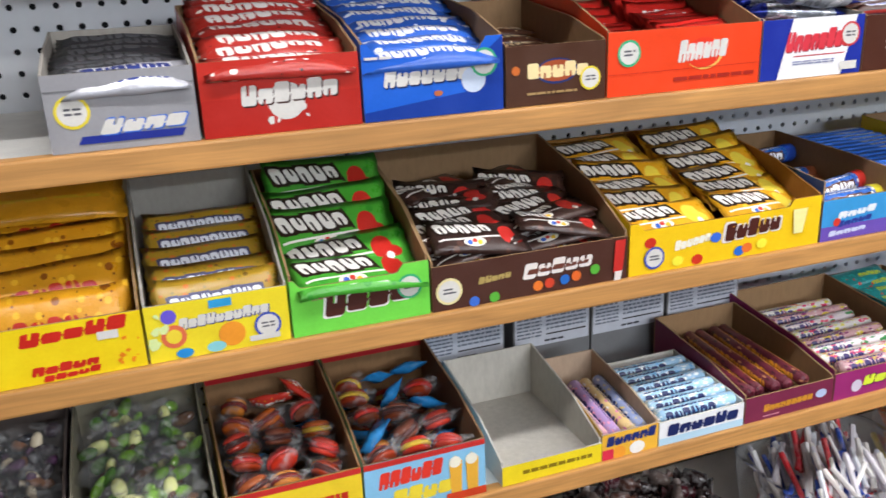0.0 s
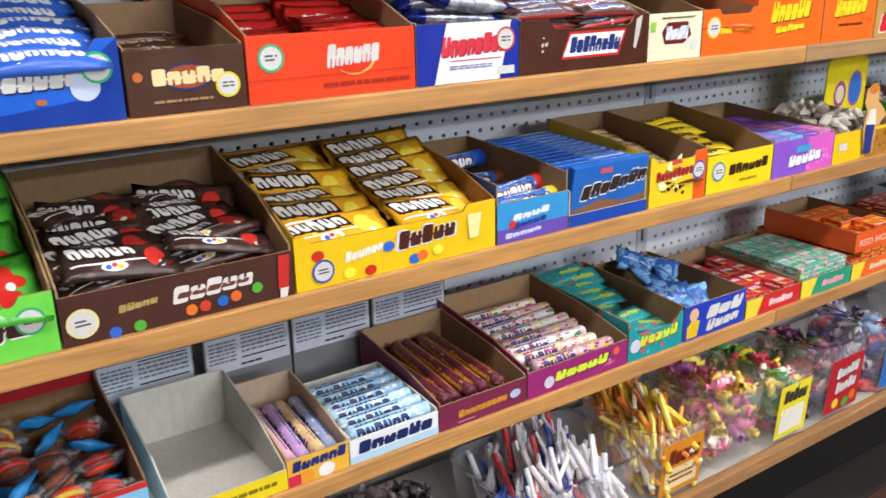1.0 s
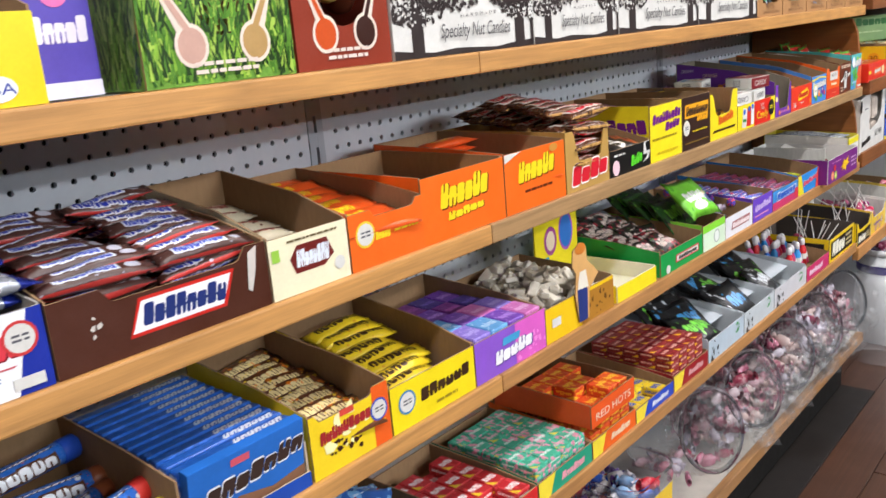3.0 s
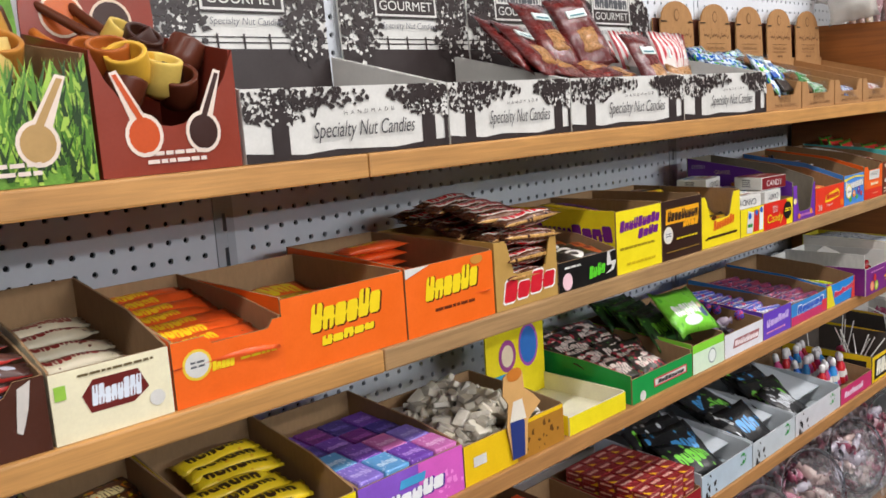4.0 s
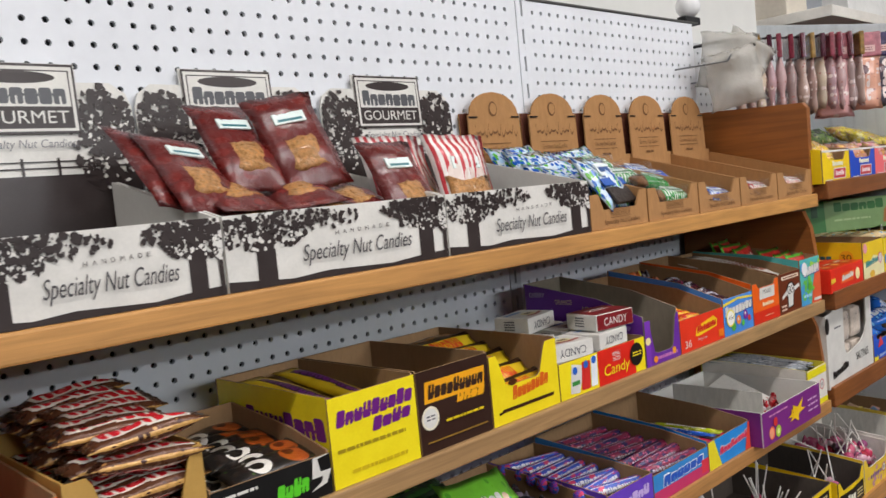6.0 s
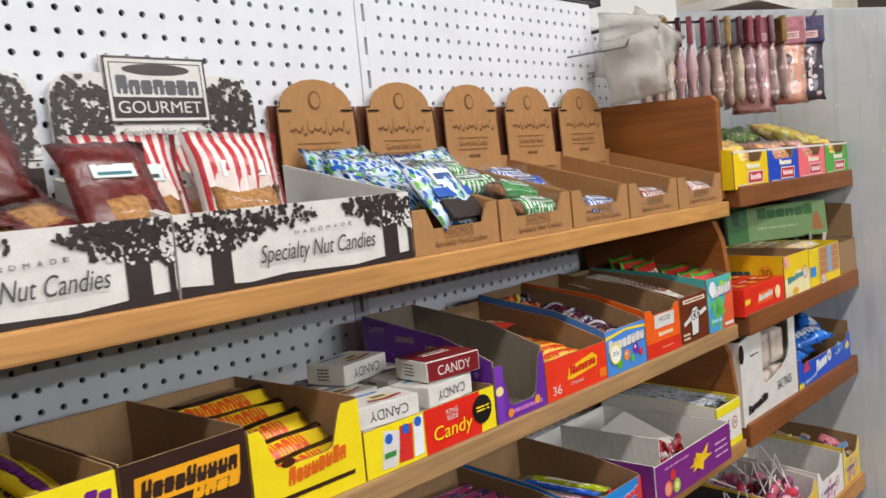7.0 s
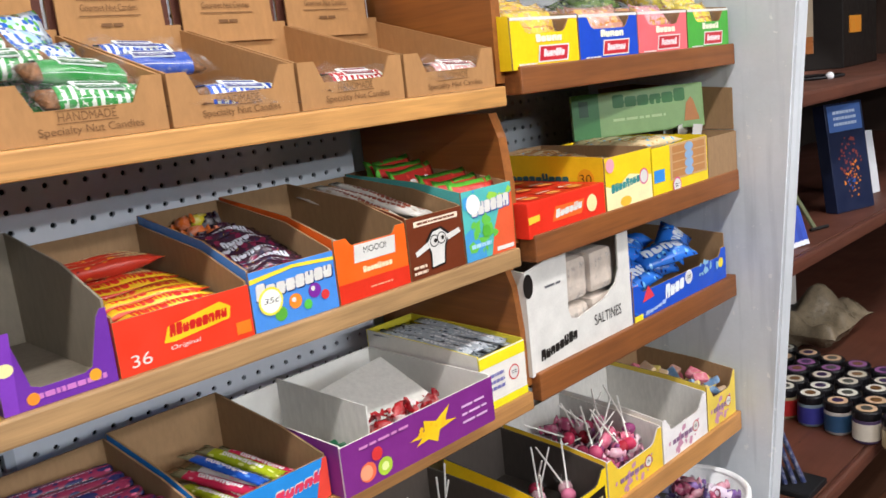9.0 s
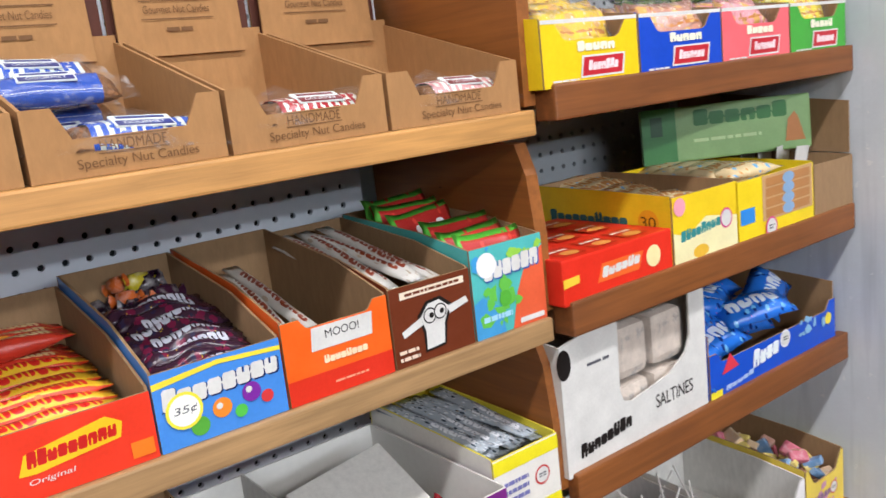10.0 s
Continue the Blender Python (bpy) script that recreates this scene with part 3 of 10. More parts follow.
# stained wooden end unit
for nm, zz, hh in (("upper", Z1, 0.2), ("middle", Z2, 0.2), ("lower", Z3, 0.2)):
    bm = bmesh.new()
    prof = [(WALL - 0.002, 0.0), (0.012, 0.0), (0.012, hh * 0.45), (0.02, hh * 0.8), (0.035, hh - 0.004), (WALL - 0.002, hh)]
    if nm == "upper":
        prof = [(WALL - 0.002, 0.0), (0.012, 0.0), (0.010, hh - 0.012), (0.02, hh), (WALL - 0.002, hh + 0.012)]
    a = [bm.verts.new((X1 - 0.003, y, zz + 0.004 + z)) for y, z in prof]
    b = [bm.verts.new((X1 + 0.015, y, zz + 0.004 + z)) for y, z in prof]
    bm.faces.new(a), bm.faces.new(list(reversed(b)))
    for i in range(len(prof)):
        bm.faces.new((a[i], b[i], b[(i + 1) % len(prof)], a[(i + 1) % len(prof)]))
    bmesh.ops.recalc_face_normals(bm, faces=bm.faces)
    thing("divider_board", "brown stained wooden divider board at the shelf end", "board", Matrix(), group="divider boards", mesh=mesh_of(bm, "divider_board", wood("9c5e28", 0.6, 0.7, 0.45, 1)))
thing("screw_plug", "dark round plug in the divider board", "plug", Matrix.Translation((X1 - 0.003, 0.235, Z1 + 0.045)) @ pose(0, 0, 0, 0, -90, 0), mesh=mesh_of(lathe([(0.011, 0), (0.011, 0.003), (0.008, 0.005)], 16), "screw_plug", paint("2a1a10", 0.5)))

R1, R2, R3, R4 = 1.106, 0.858, 0.638, 0.335
for z, mt, th, fy in ((R1, WALNUT, 0.034, -0.014), (R2, WALNUT, 0.036, -0.014), (R3, WALNUT, 0.04, 0), (R4, wood("c08a4e", 0.7), 0.036, 0)):
    root = thing("end_shelf", "short stained wooden shelf of the end unit", "shelf", Matrix.Translation((X1 + 0.016, 0, z)), group="end unit shelves")
    part("shelf_board", block(0, 0.016, -0.02, XR - X1 - 0.018, WALL - 0.004, -0.001), wood("6a4020", 0.55), root)
    part("nosing", block(0, fy - 0.004, -th, XR - X1 - 0.024, 0.0155, 0.006, 0.003), mt, root)
pegboard("wall_panel_6", "white perforated panel behind the end unit", X1 + 0.016, XR, 0.1, 1.49, WALL + 0.003, paint("b9bcbe", 0.45, 0.05, 8), HOLE_SHADE)

# painted end wall
def scuffed_paint(h, stain, bare):
    """Old wall paint: cloudy stains, runs down the face, small chips and brush marks."""
    n = Net("scuffed_paint")
    p = world_pos(n)
    cloud, run, grit, chip = n.noise(p, 4.5, 4, 0.6), n.noise(p, 5.0, 3, 0.5, (9, 9, 0.7)), n.noise(p, 140, 3), n.noise(p, 38, 4, 0.65)
    col = n.mix(n.m("MULTIPLY_ADD", cloud, 1.6, -0.55), lin(h), tuple(c * 0.72 for c in lin(h)))
    col = n.mix(n.m("MAXIMUM", n.m("MULTIPLY_ADD", run, 2.4, -1.25), 0.0), col, lin(stain))
    col = n.mix(n.m("MULTIPLY", n.m("GREATER_THAN", chip, 0.66), 0.7), col, lin(bare))
    col = n.mix(n.m("MULTIPLY", grit, 0.16), col, lin(stain))
    n.bump(n.m("ADD", chip, n.m("MULTIPLY", grit, 0.5)), 0.2, 0.003)
    return n.done(col, n.m("MULTIPLY_ADD", cloud, 0.3, 0.4))


ENDWALL = scuffed_paint("dce1e5", "aeb4b9", "ecedec")
bm = bmesh.new()
side = [(-0.038, FLOOR), (WALL + 0.36, FLOOR), (WALL + 0.36, 1.642), (-0.165, 1.479)]
a = [bm.verts.new((XR, y, z)) for y, z in side]
b = [bm.verts.new((XR + 0.05, y, z)) for y, z in side]
bm.faces.new(a), bm.faces.new(list(reversed(b)))
for i in range(4):
    bm.faces.new((a[i], b[i], b[(i + 1) % 4], a[(i + 1) % 4]))
bmesh.ops.recalc_face_normals(bm, faces=bm.faces)
bmesh.ops.bevel(bm, geom=list(bm.edges), offset=0.005, segments=2, affect="EDGES")
thing("wall_end", "pale grey painted end panel with a slanted front edge", "wall", Matrix(), kind="structure", mesh=mesh_of(bm, "wall_end", ENDWALL))

# shell of the shop
SHOPWALL = paint("d8d8d4", 0.7, 0.06, 2, 0.05)
for nm, b in (("wall_back", (-6, 0.42, FLOOR, XR, 0.5, CEILING)), ("wall_south", (-6, -9.1, FLOOR, 9, -9, CEILING)), ("wall_north", (-6, 3.0, FLOOR, 9, 3.1, CEILING)), ("wall_west", (-6.1, -9, FLOOR, -6, 3, CEILING)), ("wall_east", (9, -9, FLOOR, 9.1, 3, CEILING))):
    thing(nm, "plain white wall behind the shelving" if nm == "wall_back" else "plain beige shop wall", "wall", Matrix(), kind="structure", mesh=mesh_of(block(*b), nm, SHOPWALL if nm in ("wall_back", "wall_north") else paint("8f867c", 0.7, 0.06, 2, 0.05)))
thing("ceiling", "white panelled shop ceiling", "ceiling", Matrix(), kind="structure", mesh=mesh_of(block(-6, -9, CEILING, 9, 3, CEILING + 0.1), "ceiling", paint("e2e0da", 0.8, 0.05, 3)))
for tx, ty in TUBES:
    fx = thing("ceiling_light", "unseen white fluorescent ceiling light with two tubes", "ceiling light", Matrix.Translation((tx, ty, CEILING)), group="fluorescent lights")
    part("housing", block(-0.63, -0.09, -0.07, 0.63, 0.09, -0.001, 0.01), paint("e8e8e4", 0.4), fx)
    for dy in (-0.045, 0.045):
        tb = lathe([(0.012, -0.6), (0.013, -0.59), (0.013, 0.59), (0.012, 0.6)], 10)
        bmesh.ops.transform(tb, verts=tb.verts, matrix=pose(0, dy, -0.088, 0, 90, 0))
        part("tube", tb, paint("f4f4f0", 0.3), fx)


# ---- sweet boxes ----
def P(h, rough=0.36):
    return paint(h, rough, 0.08, 30, 0.04, 0.0, 0.15)


def sweet(name, label, x0, x1, z, hf, hs, hb, d, outer, ink=None, side_ink=None, **kw):
    """A carton with ink on its front and on its side."""
    root = carton(name, label, x0, x1, z, d, hf, hs, hb, outer, **kw)
    if ink:
        pr = front_print(root, x1 - x0, hf)
        ink(pr)
        pr.done(root)
    if side_ink:
        pr = side_print(root, d, hs)
        side_ink(pr)
        pr.done(root, "side_print")
    return root


G_RING, Y_RING, B_RING, R_RING = P("3fae7a"), P("e6d23a"), P("3a4fb0"), P("c83a3a")


# top row of the left bay, standing on the second shelf
def ink(pr):
    pr.rect(0, 0.78, 1, 0.80, P("77787c"))
    pr.sticker(0.17, 0.52, 0.016, Y_RING)
    pr.rect(0.18, 0.1, 0.88, 0.2, P("23318f"), 0.03)
    pr.word(0.32, 0.18, 0.9, 0.42, 4, P("3e6fd0"), 0.4, 5, 0.05), pr.word(0.315, 0.2, 0.885, 0.4, 4, WHITE, 0.4, 5, 0.05)


sweet("sweet_box", "silver grey box of dark foil-wrapped chocolate bars", -0.585, -0.45, Z2, 0.073, 0.074, 0.1, 0.2, P("9a9a9e"), ink, inner=GREYCARD)


def ink(pr):
    pr.rect(0.0, 0.0, 1, 0.5, P("b3241a"))
    pr.disc(0.52, 0.42, 0.019, WHITE)
    pr.word(0.24, 0.36, 0.86, 0.66, 6, P("3a1a12"), 0.1, 7, 0.06), pr.word(0.235, 0.385, 0.85, 0.66, 6, WHITE, 0.1, 7, 0.06)
    pr.bars(0.05, 0.72, 0.25, 0.8, 1, CREAM)
    pr.leaves(0.3, 0.15, 0.7, 0.5, 10, WHITE, 3, 0.05)


sweet("sweet_box", "red box of coconut chocolate bars in red wrappers", -0.446, -0.286, Z2, 0.074, 0.078, 0.12, 0.22, P("bf2a1c"), ink)


def ink(pr):
    pr.poly([(0.75, 0.6), (1, 1.0), (1, 0.0), (0.0, 0.0), (0.0, 0.12), (0.8, 0.3)], P("123a9c"))
    pr.word(0.14, 0.4, 0.84, 0.66, 8, P("0c2050"), 0.2, 9, 0.04), pr.word(0.135, 0.42, 0.83, 0.66, 8, WHITE, 0.2, 9, 0.04)
    pr.disc(0.78, 0.44, 0.014, P("c9d6ea"))
    pr.sticker(0.86, 0.66, 0.0155, G_RING)
    pr.bars(0.02, 0.78, 0.2, 0.85, 1, WHITE)
    pr.disc(0.52, 0.3, 0.005, P("b8683a"), 0.6)


sweet("sweet_box", "bright blue box of almond coconut bars, front cut low", -0.283, -0.125, Z2, 0.08, 0.082, 0.12, 0.22, P("1f62d2"), ink, cut=(0.06, 0.86, 0.064))


def ink(pr):
    pr.disc(0.5, 0.55, 0.026, P("23306a"), 0.55), pr.disc(0.5, 0.555, 0.024, P("a04a24"), 0.5)
    pr.word(0.2, 0.44, 0.82, 0.7, 5, P("f0d8a0"), 0.0, 11)
    pr.sticker(0.84, 0.38, 0.0135, Y_RING)
    pr.bars(0.2, 0.16, 0.7, 0.24, 1, P("a88a5a"))
    pr.disc(0.09, 0.6, 0.005, P("c86a2a"))


sweet("sweet_box", "dark brown toffee bar box, nearly empty", -0.121, 0.003, Z2, 0.066, 0.068, 0.105, 0.22, P("4a2c1c"), ink)


def ink(pr):
    pr.disc(0.62, 0.56, 0.026, P("f3c060"), 0.72), pr.disc(0.61, 0.58, 0.0255, P("e63a20"), 0.7)
    pr.word(0.44, 0.44, 0.76, 0.8, 6, WHITE, 0.3, 13, 0.06)
    pr.sticker(0.13, 0.66, 0.0155, G_RING)
    pr.bars(0.42, 0.13, 0.96, 0.25, 1, P("a8281a"))
    pr.rect(0.0, 0.34, 1, 0.35, P("c02a18"))


sweet("sweet_box", "bright red wafer bar box with low stacks of bars", 0.006, 0.218, Z2, 0.073, 0.075, 0.13, 0.23, P("ea4418"), ink)


def ink(pr):
    pr.poly([(0.16, 0), (0.8, 0), (0.92, 1), (0.28, 1)], P("eef0f6"))
    pr.word(0.22, 0.42, 0.86, 0.78, 8, P("7a1420"), 0.35, 15, 0.05), pr.word(0.215, 0.44, 0.85, 0.78, 8, P("d63a48"), 0.35, 15, 0.05)
    pr.rect(0.3, 0.36, 0.8, 0.38, P("c03a44"), 0.02)
    pr.sticker(0.86, 0.68, 0.0155, R_RING)
    pr.bars(0.3, 0.22, 0.72, 0.3, 2, P("7a80a8"))
    pr.rect(0.78, 0.08, 0.95, 0.22, WHITE)


sweet("sweet_box", "white and blue box heaped with silver peanut bars", 0.221, 0.378, Z2, 0.073, 0.075, 0.085, 0.24, P("1c2f9a"), ink, inner=GREYCARD)


def ink(pr):
    pr.poly([(0.3, 0.22), (0.76, 0.22), (0.82, 0.74), (0.36, 0.74)], P("c8281e"))
    pr.poly([(0.315, 0.27), (0.745, 0.27), (0.8, 0.69), (0.37, 0.69)], P("f2f2f6"))
    pr.word(0.36, 0.33, 0.76, 0.64, 8, P("20306e"), 0.35, 17)
    pr.poly([(0.88, 0.35), (0.9, 0.3), (0.93, 0.6), (0.95, 0.98), (0.9, 0.9)], P("cfc8c0"))
    pr.leaves(0.13, 0.4, 0.2, 0.7, 4, P("cfc8c0"), 3, 0.05)


sweet("sweet_box", "dark brown box of nougat chocolate bars, front torn low", 0.381, 0.617, Z2, 0.07, 0.072, 0.105, 0.24, P("4a2619"), ink, cut=(0.22, 0.88, 0.056))


def ink(pr):
    pr.poly([(0.3, 0.34), (0.66, 0.34), (0.8, 0.5), (0.72, 0.8), (0.34, 0.8), (0.24, 0.6)], P("6a1f1a"))
    pr.word(0.31, 0.42, 0.73, 0.72, 8, P("dfe6f4"), 0.3, 19)
    pr.disc(0.86, 0.3, 0.008, WHITE), pr.rect(0.03, 0.62, 0.12, 0.82, P("9ac84a"))
    pr.bars(0.22, 0.86, 0.86, 0.93, 1, P("6a5a3a"))


sweet("sweet_box", "cream box of white chocolate bars, nearly empty", 0.62, 0.735, Z2, 0.068, 0.07, 0.115, 0.23, P("efe6c4"), ink)


def ink(pr):
    pr.sticker(0.2, 0.6, 0.0165, P("f0c83a"))
    pr.word(0.32, 0.44, 0.52, 0.6, 5, P("f6d020"), 0.2, 21), pr.bars(0.58, 0.48, 0.92, 0.56, 1, P("f6d020"))


sweet("sweet_box", "orange box of flat peanut candy packs", 0.738, 0.868, Z2, 0.069, 0.071, 0.095, 0.24, P("f4681c"), ink, cut=(0.3, 0.9, 0.06))


def ink(pr):
    pr.word(0.2, 0.44, 0.78, 0.84, 6, P("5a2a10"), 0.35, 23, 0.08), pr.word(0.19, 0.46, 0.765, 0.84, 6, P("fbd51c"), 0.35, 23, 0.08)
    pr.word(0.28, 0.26, 0.72, 0.4, 5, P("4a2410"), 0.1, 25, 0.06), pr.word(0.275, 0.27, 0.71, 0.4, 5, P("fbd51c"), 0.1, 25, 0.06)


def side(pr):
    pr.disc(0.55, 0.7, 0.012, P("fbd51c")), pr.disc(0.55, 0.7, 0.006, P("4a2410"))


sweet("sweet_box", "tall orange candy box with torn open top", 0.868, 1.046, Z2, 0.088, 0.09, 0.092, 0.24, P("f66a1a"), ink, side)


def ink(pr):
    pr.word(0.2, 0.44, 0.8, 0.82, 6, P("5a2a10"), 0.35, 23, 0.08), pr.word(0.19, 0.46, 0.785, 0.82, 6, P("fbd51c"), 0.35, 23, 0.08)
    pr.bars(0.3, 0.27, 0.76, 0.36, 1, P("6a2a10"))
    pr.disc(0.8, 0.92, 0.012, P("c88a3a"), 0.5)
    pr.poly([(0.0, 0.86), (0.0, 1.0), (0.26, 1.0)], WHITE)


sweet("sweet_box", "orange peanut butter cup box with stacked packs behind", 1.049, 1.208, Z2, 0.089, 0.091, 0.1, 0.26, P("f66a1a"), ink)


def ink(pr):
    pr.word(0.08, 0.06, 0.94, 0.44, 4, P("f4f0ea"), 0.25, 27, 0.1), pr.word(0.1, 0.09, 0.92, 0.41, 4, P("d02030"), 0.25, 27, 0.1)


sweet("sweet_box", "tan caramel biscuit bar box heaped with bars", 1.212, 1.346, Z2, 0.097, 0.098, 0.1, 0.25, P("b8924e"), ink, cut=(0.2, 0.9, 0.046), inner=paint("b8924e", 0.5))


def ink(pr):
    pr.word(0.5, 0.18, 0.78, 0.62, 4, P("5ac82a"), 0.3, 29, 0.1)
    pr.poly([(0.8, 0.2), (0.95, 0.3), (1.0, 0.62), (0.9, 0.62), (0.88, 0.95), (1.0, 1.0), (0.84, 1.0), (0.82, 0.5), (0.92, 0.5), (0.9, 0.36)], WHITE)
    pr.disc(0.14, 0.32, 0.012, P("f2c8d0"), 1.1), pr.bars(0.1, 0.72, 0.36, 0.86, 1, WHITE)


sweet("sweet_box", "low black pretzel bar box", 1.349, 1.496, Z2, 0.045, 0.048, 0.08, 0.2, P("141414"), ink)


def ink(pr):
    pr.word(0.06, 0.66, 0.94, 0.84, 9, P("6a1f7a"), 0.3, 31, 0.06), pr.word(0.45, 0.5, 0.9, 0.66, 4, P("6a1f7a"), 0.3, 33, 0.05)
    pr.bars(0.06, 0.36, 0.84, 0.44, 1, P("a08a1a")), pr.bars(0.2, 0.1, 0.84, 0.18, 1, P("d0b418"))


def side(pr):
    pr.word(0.3, 0.5, 0.98, 0.76, 8, P("6a1f7a"), -0.2, 35)


sweet("sweet_box", "tall yellow chewy nougat box, open and half empty", 1.499, 1.63, Z2, 0.103, 0.105, 0.105, 0.24, P("f4dc1c"), ink, side)


def ink(pr):
    pr.rect(0.08, 0.6, 0.92, 0.86, P("f0a81c"), 0.02), pr.word(0.12, 0.64, 0.9, 0.82, 9, P("35211a"), 0.3, 37)
    pr.word(0.5, 0.5, 0.9, 0.62, 4, P("f0a81c"), 0.3, 38)
    pr.sticker(0.14, 0.42, 0.015, P("e8e0c8"))
    pr.bars(0.34, 0.3, 0.9, 0.36, 1, P("d8c01c")), pr.rect(0.08, 0.12, 0.92, 0.14, P("8a6a2a"))


sweet("sweet_box", "tall dark brown chewy nougat box, open and half empty", 1.633, 1.762, Z2, 0.103, 0.105, 0.105, 0.24, P("35211a"), ink)


def ink(pr):
    pr.word(0.28, 0.3, 0.82, 0.5, 8, P("d8641c"), 0.3, 39, 0.08)
    pr.rect(0.12, 0.16, 0.9, 0.21, P("3a1f14"), 0.01), pr.disc(0.3, 0.56, 0.009, P("4a2410"), 0.5)


sweet("sweet_box", "yellow peanut chocolate bar box with curved cut front", 1.765, 1.908, Z2, 0.095, 0.097, 0.1, 0.24, P("f4d81c"), ink, cut=(0.12, 0.8, 0.05))


def ink(pr):
    pr.rect(0.42, 0, 0.87, 1, P("dc2a1c"))
    pr.poly([(0.1, 0.1), (0.2, 0.06), (0.26, 0.78), (0.13, 0.9)], WHITE), pr.poly([(0.22, 0.1), (0.32, 0.08), (0.33, 0.86), (0.24, 0.88)], P("d0302a")), pr.poly([(0.33, 0.1), (0.4, 0.1), (0.41, 0.96), (0.34, 0.92)], P("e8ecf0"))
    pr.disc(0.16, 0.7, 0.006, P("2a62c0")), pr.disc(0.28, 0.78, 0.006, P("2a62c0")), pr.disc(0.37, 0.84, 0.006, P("2a62c0"))
    pr.rect(0.12, 0.3, 0.2, 0.42, P("3a8a3a"))
    pr.text("KING", 0.59, 0.74, 0.68, 0.86, WHITE), pr.text("SIZE", 0.59, 0.6, 0.68, 0.71, WHITE)
    pr.text("Candy", 0.48, 0.14, 0.79, 0.55, P("f8dc20"), 0.1)
    pr.disc(0.88, 0.56, 0.0185, INK), pr.bars(0.83, 0.5, 0.94, 0.66, 2, P("f0d820"), 5)


sweet("sweet_box", "yellow and red candy stick box under white packs", 1.911, 2.138, Z2, 0.054, 0.056, 0.056, 0.22, P("f6dc1c"), ink)


def ink(pr):
    pr.poly([(0, 0), (0.12, 0), (0.16, 1), (0, 1)], P("7a3ab0"))
    pr.disc(0.07, 0.56, 0.008, P("f0e0a0"), 0.8)
    pr.bars(0.25, 0.06, 0.9, 0.2, 1, P("c87ac0")), pr.disc(0.25, 0.12, 0.006, P("e88a2a")), pr.disc(0.8, 0.18, 0.006, P("e8a02a"))


def side(pr):
    pr.text("CHERRY", 0.05, 1.34, 0.19, 1.44, P("d8c8e8")), pr.text("ORANGE", 0.28, 1.2, 0.43, 1.3, P("e8c8a8")), pr.text("LEMON", 0.52, 1.07, 0.66, 1.17, P("e8d84a")), pr.text("LIME", 0.76, 0.9, 0.88, 1.0, P("c8d85a"))
    pr.leaves(0.3, 0.85, 0.6, 1.05, 6, P("c8702a"), 21, 0.08), pr.leaves(0.12, 0.9, 0.28, 1.2, 5, P("8a4ab8"), 22, 0.1), pr.leaves(0.62, 0.7, 0.9, 0.9, 6, P("a878d0"), 23, 0.08)


sweet("sweet_box", "purple fruit chew box, empty, with a deep front cut", 2.142, 2.25, Z2, 0.076, 0.084, 0.136, 0.25, P("6a2f9c"), ink, side, cut=(0.14, 0.9, 0.018), inner=kraft("8a8070"))


def ink(pr):
    pr.poly([(0.32, 0.38), (0.4, 0.36), (0.82, 0.48), (0.84, 0.7), (0.76, 0.84), (0.36, 0.66)], P("f8c21c")), pr.word(0.36, 0.45, 0.8, 0.68, 9, P("c8201c"), 0.2, 41, 0.08)
    pr.text("Original", 0.36, 0.2, 0.58, 0.3, WHITE, 0.15), pr.text("36", 0.08, 0.12, 0.22, 0.34, WHITE)
    pr.rect(0.86, 0.1, 0.98, 0.34, P("f07a1c"))


sweet("sweet_box", "red box of fruit chew sticks in yellow and red wrappers", 2.253, 2.409, Z2, 0.058, 0.062, 0.115, 0.25, P("e63a20"), ink)


def ink(pr):
    pr.poly([(0, 0.88), (0.5, 0.96), (1, 0.9), (1, 0.84), (0.5, 0.9), (0, 0.8)], P("f0d83a"))
    pr.word(0.05, 0.48, 0.97, 0.78, 8, P("16265e"), 0.1, 43, 0.08), pr.word(0.045, 0.5, 0.955, 0.78, 8, WHITE, 0.1, 43, 0.08)
    pr.disc(0.3, 0.2, 0.0085, P("5aa83a")), pr.disc(0.48, 0.34, 0.009, P("ee8a2a")), pr.disc(0.72, 0.42, 0.009, P("7a2a9a")), pr.disc(0.62, 0.22, 0.006, P("5ac04a")), pr.disc(0.84, 0.3, 0.006, P("d03a3a")), pr.disc(0.46, 0.37, 0.003, WHITE), pr.disc(0.7, 0.46, 0.003, WHITE)
    pr.disc(0.2, 0.46, 0.0165, P("f0e040")), pr.disc(0.2, 0.46, 0.0138, P("f6f4e6")), pr.text("35¢", 0.12, 0.4, 0.3, 0.52, INK_GREY, 0.15)


sweet("sweet_box", "sky blue bubble gum box of twist-wrapped balls", 2.411, 2.53, Z2, 0.07, 0.072, 0.125, 0.25, P("4a8ada"), ink)


def ink(pr):
    pr.rect(0, 0, 1, 0.3, P("d8321c"))
    pr.rect(0.24, 0.58, 0.82, 0.86, WHITE, 0.02), pr.text("MOOO!", 0.38, 0.7, 0.7, 0.8, INK)
    pr.word(0.34, 0.4, 0.76, 0.5, 8, P("f8d8b0"), 0.0, 45), pr.bars(0.42, 0.12, 0.74, 0.17, 1, P("f0a080"))


sweet("sweet_box", "orange caramel stick box, almost empty", 2.533, 2.65, Z2, 0.08, 0.082, 0.128, 0.25, P("f2641a"), ink, cut=(0.18, 0.85, 0.07))


